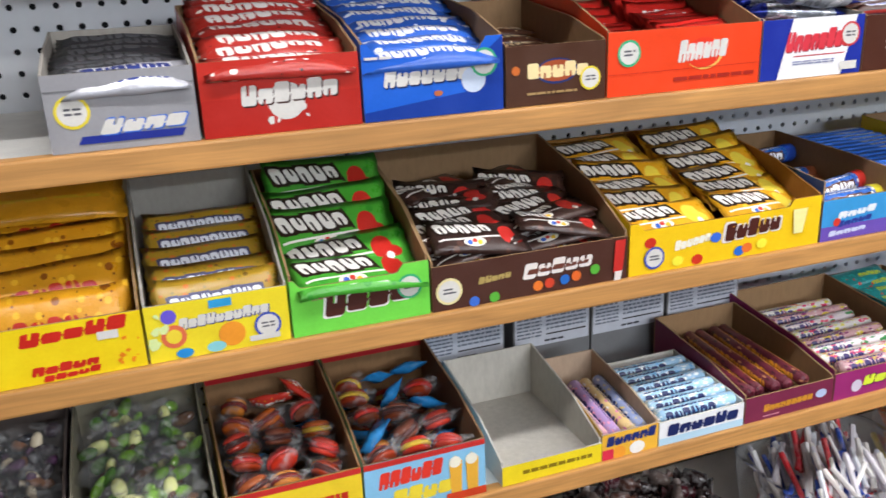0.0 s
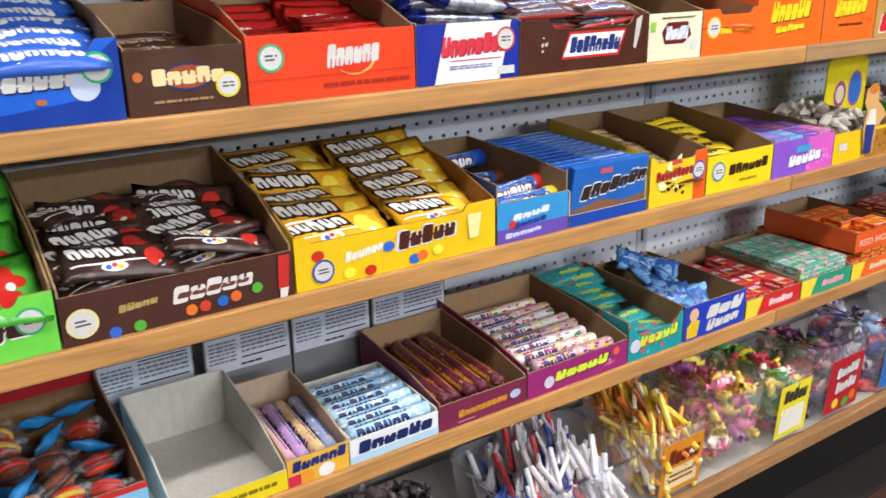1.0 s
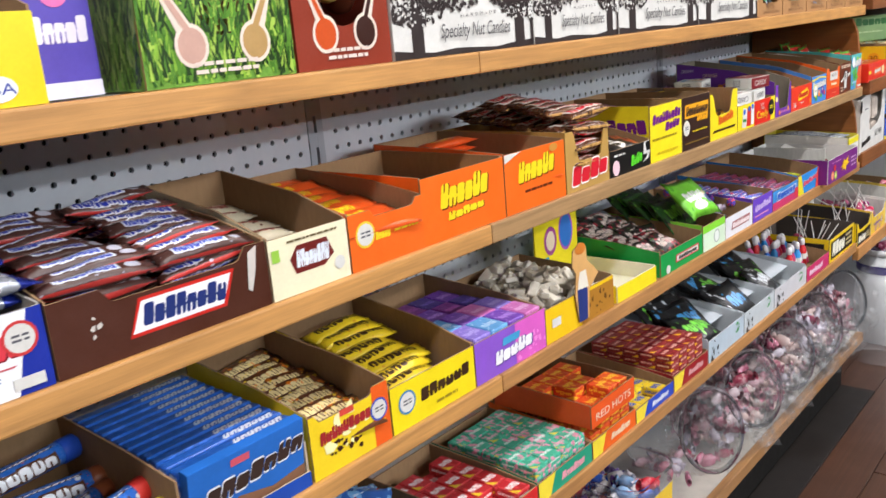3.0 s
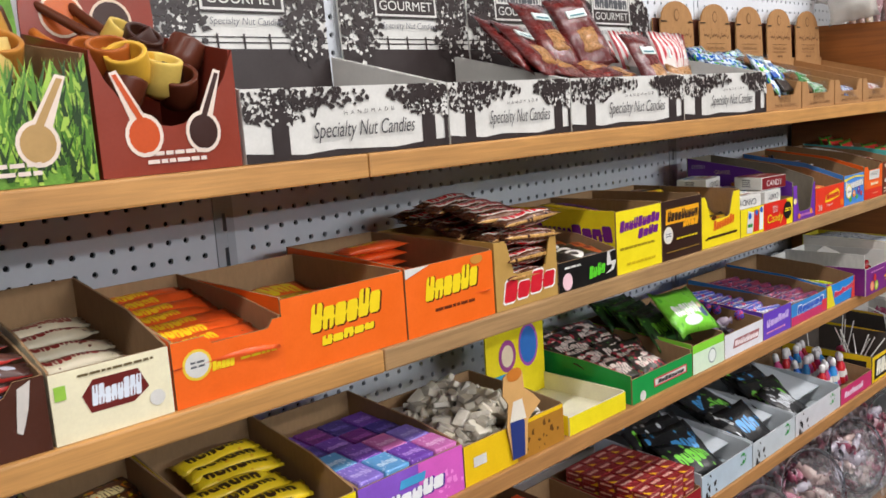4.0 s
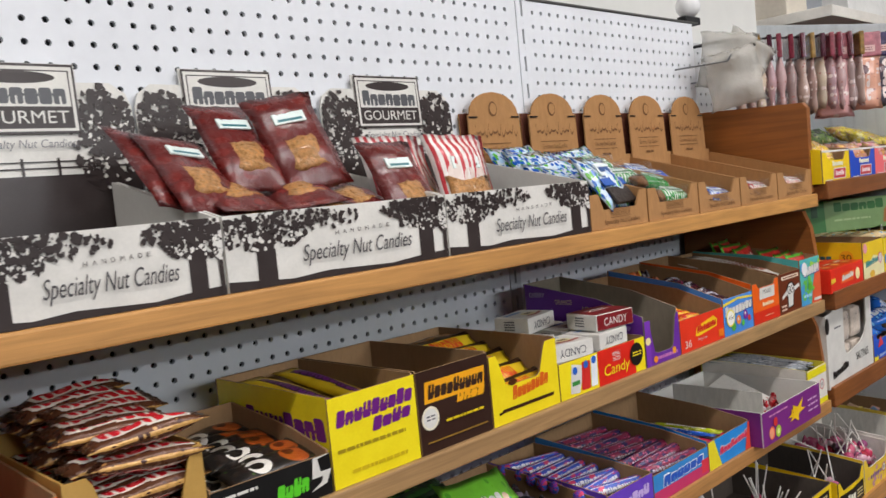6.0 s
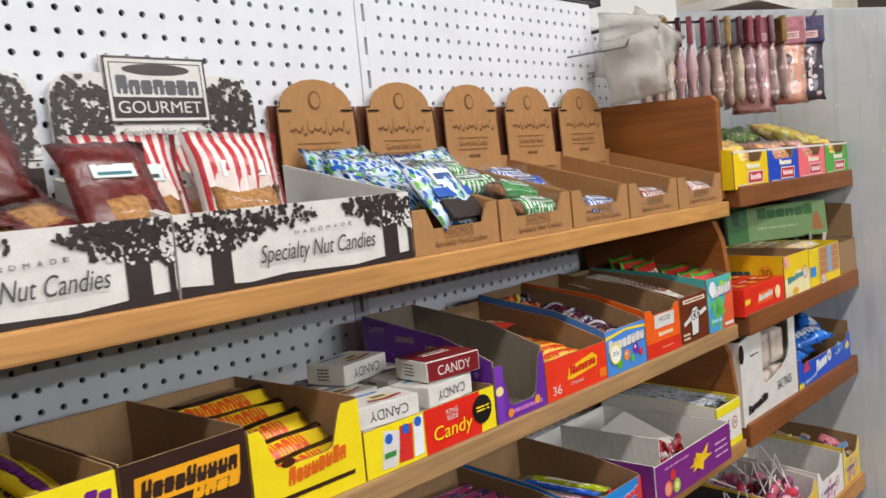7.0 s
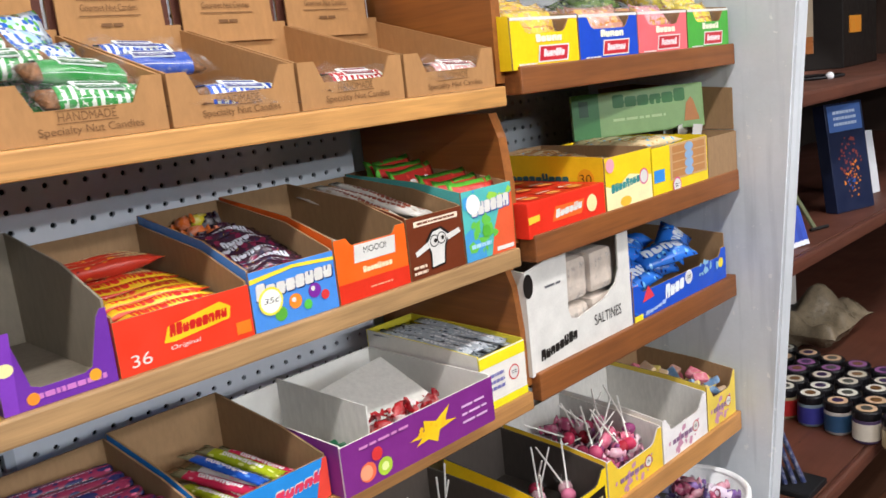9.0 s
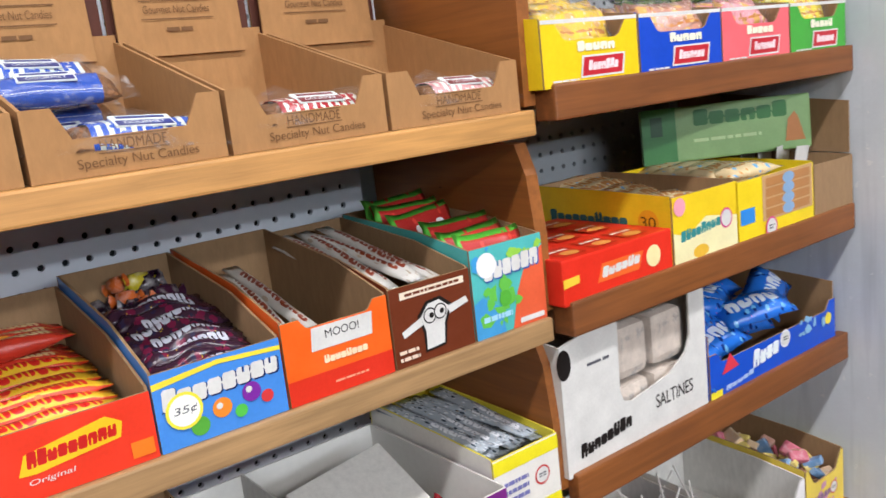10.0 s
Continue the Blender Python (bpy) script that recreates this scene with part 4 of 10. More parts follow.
def ink(pr):
    pr.rect(0.12, 0.84, 0.92, 0.93, P("e8d8c0"), 0.0), pr.bars(0.18, 0.85, 0.86, 0.92, 1, P("6a3018"))
    pr.poly([(0.36, 0.1), (0.62, 0.12), (0.66, 0.4), (0.74, 0.62), (0.6, 0.76), (0.42, 0.74), (0.3, 0.58), (0.36, 0.36)], INK)
    pr.poly([(0.38, 0.13), (0.6, 0.15), (0.63, 0.42), (0.7, 0.6), (0.58, 0.72), (0.44, 0.7), (0.34, 0.56), (0.39, 0.36)], WHITE)
    pr.poly([(0.34, 0.56), (0.1, 0.44), (0.12, 0.36), (0.36, 0.46)], WHITE), pr.poly([(0.68, 0.6), (0.92, 0.66), (0.95, 0.58), (0.7, 0.5)], WHITE)
    for u, v in ((0.45, 0.55), (0.58, 0.57)):
        pr.disc(u, v, 0.0085, INK), pr.disc(u, v, 0.007, WHITE), pr.disc(u + 0.02, v, 0.003, INK)
    pr.bars(0.04, 0.06, 0.28, 0.24, 2, P("e8d0b8"))


sweet("sweet_box", "brown caramel stick box with a printed white calf", 2.653, 2.757, Z2, 0.083, 0.085, 0.122, 0.25, P("6a3018"), ink)


def ink(pr):
    pr.poly([(0.5, 0.0), (1, 0.0), (1, 0.86), (0.74, 0.7), (0.6, 0.4)], P("e0603a")), pr.poly([(0.0, 0.0), (0.4, 0.0), (0.34, 0.3), (0.12, 0.46), (0, 0.4)], P("4a9ad0")), pr.leaves(0.05, 0.1, 0.62, 0.6, 16, P("6ac04a"), 5, 0.1), pr.leaves(0.4, 0.62, 1, 1, 9, P("9ad04a"), 7, 0.09), pr.leaves(0.0, 0.72, 0.4, 1.0, 8, P("48a0d8"), 8, 0.09)
    pr.word(0.16, 0.6, 0.94, 0.86, 6, P("3a5aa0"), 0.1, 47, 0.05), pr.word(0.15, 0.62, 0.92, 0.86, 6, WHITE, 0.1, 47, 0.05)
    pr.disc(0.2, 0.8, 0.014, P("f0f0f0")), pr.disc(0.42, 0.38, 0.009, P("5ab03a")), pr.bars(0.1, 0.14, 0.5, 0.26, 1, P("a8d8f0")), pr.rect(0.6, 0.04, 0.95, 0.1, WHITE)


sweet("sweet_box", "teal and green sherbet dip box", 2.76, 2.866, Z2, 0.1, 0.1, 0.125, 0.25, P("58b8b4"), ink)

# third shelf
def ink(pr):
    pr.word(0.3, 0.66, 0.9, 0.9, 5, P("c8281c"), 0.2, 49, 0.1)
    pr.word(0.34, 0.14, 0.72, 0.3, 5, P("c8281c"), 0.2, 51, 0.06), pr.word(0.4, 0.02, 0.72, 0.13, 5, P("c8281c"), 0.2, 53, 0.06)
    pr.sticker(0.08, 0.3, 0.015, Y_RING), pr.rect(0.74, 0.6, 0.86, 0.74, WHITE), pr.leaves(0.8, 0.1, 1.0, 0.6, 9, P("e8861c"), 6, 0.05)


sweet("sweet_box", "yellow caramel candy box with steeply stacked packs", -0.70, -0.533, Z3, 0.062, 0.066, 0.13, 0.22, P("f6d410"), ink)


def ink(pr):
    pr.word(0.22, 0.5, 0.86, 0.72, 10, P("1c2c7a"), 0.2, 55, 0.06), pr.word(0.215, 0.52, 0.85, 0.72, 10, WHITE, 0.2, 55, 0.06)
    pr.disc(0.18, 0.42, 0.013, P("e0704a")), pr.disc(0.18, 0.42, 0.008, P("f2d83a")), pr.disc(0.58, 0.3, 0.014, P("f09a2a")), pr.disc(0.16, 0.78, 0.008, P("6a5ad0")), pr.disc(0.24, 0.1, 0.009, P("2a8ad0"), 0.6), pr.disc(0.46, 0.12, 0.01, P("8ad0d8"), 0.6)
    pr.leaves(0.0, 0.3, 0.15, 0.9, 6, P("d8e8a0"), 3, 0.1), pr.rect(0.44, 0.82, 0.6, 0.96, P("38a0d8")), pr.sticker(0.84, 0.36, 0.0145, B_RING), pr.rect(0.7, 0.1, 0.92, 0.2, WHITE)


sweet("sweet_box", "yellow jawbreaker box with colourful printed balls", -0.53, -0.383, Z3, 0.063, 0.066, 0.145, 0.24, P("f4dc28"), ink, inner=GREYCARD)


def ink(pr):
    pr.word(0.2, 0.24, 0.86, 0.7, 4, P("f0f0ea"), 0.15, 57, 0.12), pr.word(0.22, 0.27, 0.84, 0.67, 4, P("4a2018"), 0.15, 57, 0.12)
    pr.word(0.14, 0.6, 0.4, 0.74, 6, P("a87a6a"), 0.2, 58, 0.05), pr.sticker(0.85, 0.58, 0.0148, G_RING)


sweet("sweet_box", "lime green chocolate sweet box with green packs", -0.38, -0.221, Z3, 0.066, 0.072, 0.14, 0.23, P("74d84a"), ink, cut=(0.04, 0.8, 0.056))


def ink(pr):
    pr.word(0.44, 0.38, 0.8, 0.74, 5, P("e6e0da"), 0.2, 59, 0.08), pr.word(0.46, 0.48, 0.78, 0.6, 5, P("6a3a2c"), 0.2, 59, 0.06)
    pr.word(0.22, 0.46, 0.38, 0.62, 5, P("b09a5a"), 0.2, 60, 0.06), pr.sticker(0.08, 0.42, 0.0165, P("e8dca0"))
    for u, v, c in ((0.2, 0.1, "3a6ac8"), (0.3, 0.12, "5ab03a"), (0.52, 0.2, "e87a2a"), (0.58, 0.22, "d0442a"), (0.66, 0.24, "2a6ac0"), (0.72, 0.28, "e06a2a"), (0.82, 0.36, "5ab03a")):
        pr.disc(u, v, 0.0065, P(c))
    pr.poly([(0.92, 0.2), (0.97, 0.2), (0.985, 0.95), (0.93, 0.95)], P("c8302a")), pr.poly([(0.925, 0.0), (0.96, 0.0), (0.97, 0.22), (0.93, 0.22)], P("e8e0da"))


sweet("sweet_box", "wide dark brown chocolate sweet box with a heap of packs", -0.218, 0.04, Z3, 0.055, 0.062, 0.14, 0.25, P("4a2a20"), ink)


def ink(pr):
    pr.word(0.46, 0.34, 0.78, 0.76, 5, P("e6e0da"), 0.2, 59, 0.08), pr.word(0.475, 0.37, 0.77, 0.72, 5, P("4a2018"), 0.2, 59, 0.08)
    pr.word(0.22, 0.36, 0.4, 0.56, 6, P("f2ecd8"), 0.2, 61, 0.1)
    for u, v, c in ((0.1, 0.6, "c8321c"), (0.34, 0.12, "c8321c"), (0.24, 0.16, "f8ec40"), (0.56, 0.14, "2a6ac8"), (0.6, 0.18, "e8742a"), (0.68, 0.22, "f8ec40"), (0.43, 0.5, "3a6ad0")):
        pr.disc(u, v, 0.0085, P(c), 0.8)
    pr.sticker(0.12, 0.3, 0.015, B_RING), pr.poly([(0.85, 0.3), (0.9, 0.3), (0.92, 0.8), (0.84, 0.8)], P("f8f0a0"))


sweet("sweet_box", "wide yellow peanut sweet box packed in two columns", 0.043, 0.34, Z3, 0.068, 0.07, 0.125, 0.26, P("f6c810"), ink, inner=kraft("9a6a2a"), cut=(0.05, 0.84, 0.058))


def ink(pr):
    pr.rect(0.0, 0.0, 1, 0.35, P("6a50b0"))
    pr.word(0.2, 0.5, 0.7, 0.68, 4, P("e6ecf4"), 0.2, 62, 0.1), pr.word(0.2, 0.3, 0.66, 0.46, 5, P("283a90"), 0.2, 63, 0.1), pr.word(0.1, 0.1, 0.6, 0.24, 5, P("c8d0ea"), 0.1, 64, 0.06), pr.disc(0.2, 0.44, 0.006, P("d03a2a"))


def side(pr):
    pr.word(0.1, 0.3, 0.55, 0.7, 5, P("c8ccd6"), -0.2, 65), pr.disc(0.72, 0.55, 0.01, P("4aa03a")), pr.leaves(0.6, 0.2, 0.95, 0.7, 5, P("e0e4ea"), 9, 0.08)


sweet("sweet_box", "blue box of tubes of tiny sweets", 0.344, 0.473, Z3, 0.058, 0.085, 0.1, 0.25, P("3f9ad8"), ink, side, side=P("2c4a8c"))
sweet("sweet_box", "blue theatre pack tray with a low front lip", 0.477, 0.637, Z3, 0.018, 0.055, 0.09, 0.24, P("1f4aa8"), None, inner=kraft("c8b498"))


def ink(pr):
    pr.rect(0.78, 0, 1, 1, P("e8601c"))
    pr.leaves(0.1, 0.1, 0.7, 0.5, 20, P("3a1c14"), 4, 0.05), pr.leaves(0.1, 0.3, 0.72, 0.95, 10, P("fbf0b0"), 5, 0.12)
    pr.word(0.1, 0.5, 0.74, 0.7, 9, P("a02a2a"), 0.15, 66, 0.06), pr.sticker(0.86, 0.6, 0.015, B_RING), pr.rect(0.36, 0.8, 0.54, 0.9, P("d04a3a"))


sweet("sweet_box", "yellow chocolate raisin box, nearly empty", 0.642, 0.772, Z3, 0.08, 0.082, 0.11, 0.24, P("f4d020"), ink, cut=(0.08, 0.8, 0.07))


def ink(pr):
    pr.word(0.32, 0.4, 0.92, 0.68, 6, P("3a2412"), 0.1, 67, 0.06), pr.sticker(0.17, 0.56, 0.0165, P("3a7aa8")), pr.bars(0.5, 0.16, 0.76, 0.28, 1, P("a08a20"))


sweet("sweet_box", "yellow peanut fudge bar box", 0.776, 0.947, Z3, 0.064, 0.068, 0.11, 0.24, P("f4d812"), ink)


def ink(pr):
    pr.rect(0.55, 0.0, 1.0, 1, P("d860c0")), pr.leaves(0.5, 0.0, 1, 0.6, 16, P("f08ad8"), 5, 0.08)
    pr.word(0.26, 0.2, 0.8, 0.56, 5, P("4a2a8a"), 0.15, 68, 0.1), pr.word(0.25, 0.23, 0.78, 0.56, 5, P("f0f0f4"), 0.15, 68, 0.1), pr.rect(0.36, 0.62, 0.6, 0.8, P("48a0d0"), 0.02)


sweet("sweet_box", "lilac and pink box of tiny crunchy sweets", 0.95, 1.128, Z3, 0.064, 0.066, 0.09, 0.25, P("8a58c8"), ink)


def ink(pr):
    pr.rect(0.5, 0.0, 1, 0.9, P("b07a2a")), pr.leaves(0.5, 0.1, 0.95, 0.8, 14, P("6a4418"), 5, 0.09), pr.rect(0.08, 0.4, 0.2, 0.65, WHITE)


sweet("sweet_box", "yellow box of wrapped taffy pieces", 1.131, 1.345, Z3, 0.058, 0.06, 0.075, 0.2, P("f2c412"), ink)
root = sweet("display_box", "open yellow display tray with a printed header card", 1.36, 1.51, Z3, 0.03, 0.032, 0.034, 0.24, P("f2dc1c"), None, inner=P("f0ead0"))
part("header_card", sheet([(0, 0.0), (0.15, 0.0), (0.15, 0.15), (0.13, 0.165), (0.02, 0.165), (0, 0.15)], 0.003, lambda u, v, q: (u, 0.235 - q - 0.06, v + 0.004)), [KRAFT, P("f0dc20")], root)
pr = Print(0.15, 0.165, lambda u, v, q: (u, 0.172 + q, v + 0.004))
pr.disc(0.72, 0.55, 0.026, P("b05ac0"), 1.5), pr.disc(0.72, 0.55, 0.022, P("3a78d0"), 1.5), pr.disc(0.35, 0.5, 0.022, P("a04a90"), 1.3), pr.disc(0.35, 0.5, 0.015, P("e8d8c0"), 1.3), pr.rect(0.06, 0.2, 0.3, 0.32, P("3a9ad0"))
pr.done(root, "header_print")


def ink(pr):
    pr.rect(0.34, 0.3, 0.9, 0.66, P("c83a4a")), pr.rect(0.36, 0.36, 0.88, 0.6, WHITE), pr.word(0.4, 0.38, 0.84, 0.56, 8, P("3a3a3a"), 0.2, 69), pr.disc(0.16, 0.2, 0.009, WHITE)


sweet("sweet_box", "green box of dark gummy packs", 1.53, 1.722, Z3, 0.044, 0.05, 0.07, 0.25, P("1f9a48"), ink)


def ink(pr):
    pr.rect(0, 0, 1, 0.72, P("d8ecd0")), pr.disc(0.6, 0.4, 0.015, P("9aa8a0")), pr.disc(0.6, 0.4, 0.012, P("e8f0e8"))


sweet("sweet_box", "lime green box of bright green bags", 1.725, 1.84, Z3, 0.055, 0.058, 0.07, 0.25, P("8ad83a"), ink)


def ink(pr):
    pr.rect(0.2, 0.3, 0.86, 0.68, P("a86a6a"), 0.04), pr.word(0.24, 0.36, 0.86, 0.62, 8, P("f0e0e0"), 0.2, 70)


sweet("sweet_box", "white box of dark wrapped sweets", 1.843, 2.0, Z3, 0.047, 0.05, 0.07, 0.25, P("e4e4e8"), ink)


def ink(pr):
    pr.word(0.1, 0.4, 0.9, 0.7, 6, P("c8b0e8"), 0.1, 71, 0.1), pr.bars(0.1, 0.16, 0.8, 0.28, 1, P("e8a0c0"))


sweet("sweet_box", "violet candy stick box", 2.003, 2.13, Z3, 0.056, 0.058, 0.07, 0.25, P("6a44c0"), ink)


def ink(pr):
    pr.rect(0.0, 0.0, 1, 0.4, P("c83a6a"), 0.0), pr.word(0.14, 0.4, 0.9, 0.86, 6, P("e8f0fa"), 0.2, 72, 0.1), pr.word(0.15, 0.43, 0.88, 0.8, 6, P("2a5ac0"), 0.2, 72, 0.1), pr.rect(0.86, 0.1, 1, 0.6, P("d83a4a"))


sweet("sweet_box", "pink and blue box of long candy tubes", 2.133, 2.315, Z3, 0.048, 0.052, 0.08, 0.25, P("3a8ad0"), ink)


def ink(pr):
    pr.poly([(0.0, 0.0), (0.28, 0.0), (0.14, 1.0), (0.0, 1.0)], P("e8d82a")), pr.word(0.24, 0.34, 0.92, 0.66, 8, WHITE, 0.3, 73, 0.14), pr.word(0.24, 0.36, 0.92, 0.62, 8, P("d83a5a"), 0.3, 73, 0.14), pr.poly([(0.86, 0.0), (1, 0.0), (1, 1.0), (0.96, 1.0)], P("e84a3a"))


sweet("sweet_box", "blue box of bright taffy strips", 2.318, 2.479, Z3, 0.052, 0.055, 0.085, 0.25, P("2a8ad8"), ink)


def ink(pr):
    pr.disc(0.14, 0.3, 0.013, P("e86a4a")), pr.disc(0.13, 0.3, 0.01, P("f0a07a")), pr.disc(0.24, 0.26, 0.012, P("a8c83a")), pr.disc(0.24, 0.26, 0.006, P("e0ec9a")), pr.disc(0.2, 0.58, 0.009, P("d83a3a"))
    pr.poly([(0.44, 0.3), (0.52, 0.34), (0.58, 0.2), (0.6, 0.42), (0.72, 0.5), (0.64, 0.56), (0.68, 0.86), (0.58, 0.64), (0.5, 0.76), (0.5, 0.54), (0.4, 0.46), (0.48, 0.42)], P("f2c41c")), pr.leaves(0.44, 0.25, 0.7, 0.8, 8, P("f2b81c"), 11, 0.08)
    for i in range(3):
        pr.bars(0.76, 0.6 - 0.17 * i, 0.94, 0.7 - 0.17 * i, 1, P("d8b0d8"), i)
    pr.bars(0.1, 0.78, 0.4, 0.88, 1, P("d08ac0"), 7)


def side(pr):
    pr.leaves(0.12, 0.4, 0.4, 0.85, 7, P("e8d82a"), 5, 0.12), pr.text("CHERRY", 0.66, 0.42, 0.86, 0.56, P("e8d8f0")), pr.bars(0.62, 0.66, 0.84, 0.74, 1, P("d8b0d8"))


root = sweet("sweet_box", "large purple lollipop box with a white lining, nearly empty", 2.482, 2.757, Z3, 0.066, 0.068, 0.068, 0.27, P("7a2a80"), ink, side, inner=LINING, y0=-0.022)
part("divider_card", sheet([(0.0, 0.0), (0.2, 0.0), (0.2, 0.085), (0.0, 0.085)], 0.002, lambda u, v, q: (0.07 + q, 0.03 + u, v + 0.004)), [WHITECARD, WHITECARD], root)
part("loose_flap", sheet([(0.0, 0.0), (0.14, 0.0), (0.14, 0.12), (0.0, 0.1)], 0.002, lambda u, v, q: (0.1 + u, 0.09 + v * 0.9, 0.03 + v * 0.35 + q)), [WHITECARD, WHITECARD], root)


def ink(pr):
    pr.rect(0, 0.78, 1, 0.98, P("f0e020")), pr.rect(0, 0.0, 1, 0.14, P("f0e020")), pr.sticker(0.72, 0.5, 0.012, R_RING), pr.bars(0.1, 0.3, 0.5, 0.66, 3, P("7a7ab0"))


sweet("sweet_box", "white and yellow box of clear straw packets", 2.762, 2.864, Z3, 0.085, 0.087, 0.095, 0.25, P("e6e2d8"), ink, inner=P("e0d040"))

# ---- top shelf ----
def ink(pr):
    pr.word(0.1, 0.45, 0.8, 0.72, 5, P("2a4ab0"), 0.3, 75, 0.05), pr.rect(0.1, 0.14, 0.6, 0.36, P("f2c8c0")), pr.word(0.14, 0.18, 0.56, 0.32, 4, P("c8503a"), 0.1, 76), pr.disc(0.8, 0.2, 0.018, P("e8ecf2"), 0.6), pr.text("USA", 0.72, 0.14, 0.88, 0.26, P("2a3a9a")), pr.disc(0.7, 0.85, 0.02, P("9a5a2a"))


for a, b in ((0.02, 0.2), (0.215, 0.42)):
    sweet("sweet_box", "yellow candy bar box with scalloped front", a, b, Z1, 0.075, 0.08, 0.12, 0.2, P("f4d414"), ink)
sweet("sweet_box", "pale blue and pink candy box", -0.3, -0.02, Z1, 0.07, 0.075, 0.1, 0.2, P("c8d8ea"), None)


def display_bin(name, label, x0, x1, z, outer, inner, h0, hs, d, art, arch):
    """A bin with a tall header board at the back and a scooped front."""
    w = x1 - x0
    root = thing(name, label, "display box", Matrix.Translation((x0, 0.004, z + 0.001)), group="display boxes on the top shelf")
    t = 0.003
    pts = [(0, 0), (w, 0), (w, h0)]
    for i in range(1, 12):
        s = i / 12
        pts.append((w * (1 - s), h0 - (h0 - 0.045) * math.sin(math.pi * s) ** 0.7))
    pts.append((0, h0))
    part("front_panel", sheet(pts, t, lambda u, v, q: (u, q, v)), [outer, inner], root)
    sp = [(t, 0), (d - t, 0), (d - t, hs), (t, h0)]
    for fx in (0, 1):
        part("side_panel", sheet(sp, t, lambda u, v, q, fx=fx: ((w - q) if fx else q, u, v)), [outer, inner], root)
    bp = [(0, 0), (w, 0), (w, hs)] + [(w / 2 + w / 2 * math.cos(math.pi * k / 12), hs + 0.02 + (arch - hs) * math.sin(math.pi * k / 12) ** 0.7) for k in range(0, 13)] + [(0, hs)]
    part("header_board", sheet(bp, t, lambda u, v, q: (u, d - t + q, v)), [outer, inner], root)
    part("base", sheet([(t, t), (w - t, t), (w - t, d - t), (t, d - t)], t, lambda u, v, q: (u, v, q + 0.0004)), [inner, inner], root)
    pr = Print(w, h0, lambda u, v, q: (u, q, v))
    art(pr)
    pr.done(root)
    if outer is GRASS:
        pr = Print(d, h0, lambda u, v, q: (q, d - u, v))
        for i in range(5):
            pr.blades(0.02, 0, 0.98, 0.97, 110, P(("2a4a18", "5a7a34", "3f6420", "7a944a", "1f3a12")[i]), 40 + i, 0.36)
        pr.done(root, "side_print")
    pr = Print(w, arch, lambda u, v, q: (u, d - t + q, v))
    pr.bars(0.18, 0.42, 0.8, 0.5, 2, P("d8c0b0"), 4), pr.disc(0.3, 0.68, 0.024, P("e0c8b0")), pr.disc(0.3, 0.68, 0.021, P("c86020")), pr.disc(0.66, 0.66, 0.024, P("e0c8b0")), pr.disc(0.66, 0.66, 0.021, P("3a1c10")), pr.sticker(0.86, 0.46, 0.016, G_RING)
    pr.done(root, "header_print")
    return root


def pipe_art(pr, leaf=False):
    if leaf:
        for i in range(6):
            pr.blades(0.01, 0, 0.99, 0.97, 120, P(("2f5a18", "8ab83a", "4a7a20", "a8c850", "5a8a2a", "243f14")[i]), 20 + i, 0.34)
    for u0, u1, c in ((0.16, 0.3, "c8a090" if leaf else "c8501c"), (0.84, 0.72, "b8945c" if leaf else "3a1f18")):
        s = 1 if u1 > u0 else -1
        pr.poly([(u0 - 0.05 * s, 0.82), (u0 + 0.0 * s, 0.84), (u1 + 0.05 * s, 0.4), (u1 - 0.06 * s, 0.36)], P("ead8c8"))
        pr.disc(u1, 0.32, 0.019, P("ead8c8"), 1.1), pr.disc(u1, 0.32, 0.0155, P(c), 1.1)
        pr.poly([(u0 - 0.035 * s, 0.8), (u0 - 0.005 * s, 0.81), (u1 + 0.02 * s, 0.42), (u1 - 0.02 * s, 0.4)], P(c))
    pr.bars(0.3, 0.07, 0.72, 0.2, 2, P("e6d4c8"), 3)


GRASS = paint("6a9a34", 0.5, 0.3, 60)
display_bin("display_box", "grass-printed box holding bubble gum pipes", 0.512, 0.69, Z1, GRASS, KRAFT, 0.115, 0.14, 0.17, lambda pr: pipe_art(pr, True), 0.24)
display_bin("display_box", "red-brown box holding chocolate pipes, with a tall header", 0.694, 0.84, Z1, P("8a3420"), paint("7a2c1a", 0.6), 0.118, 0.15, 0.17, pipe_art, 0.25)

NIGHT = P("362e2d")


def tree(pr, u, top, w, h0=0.0, trunk=0.055, seed=1, black=None, fleck=0.055):
    pr.rect(u - trunk / 2, h0, u + trunk / 2, top * 0.75, black or NIGHT)
    pr.leaves(u - w, top * 0.5, u + w, top * 1.02, 190, black or NIGHT, seed, fleck)
    pr.leaves(u - w * 0.85, top * 0.5, u + w * 0.85, top * 0.98, 70, WHITE, seed + 50, fleck * 0.6)


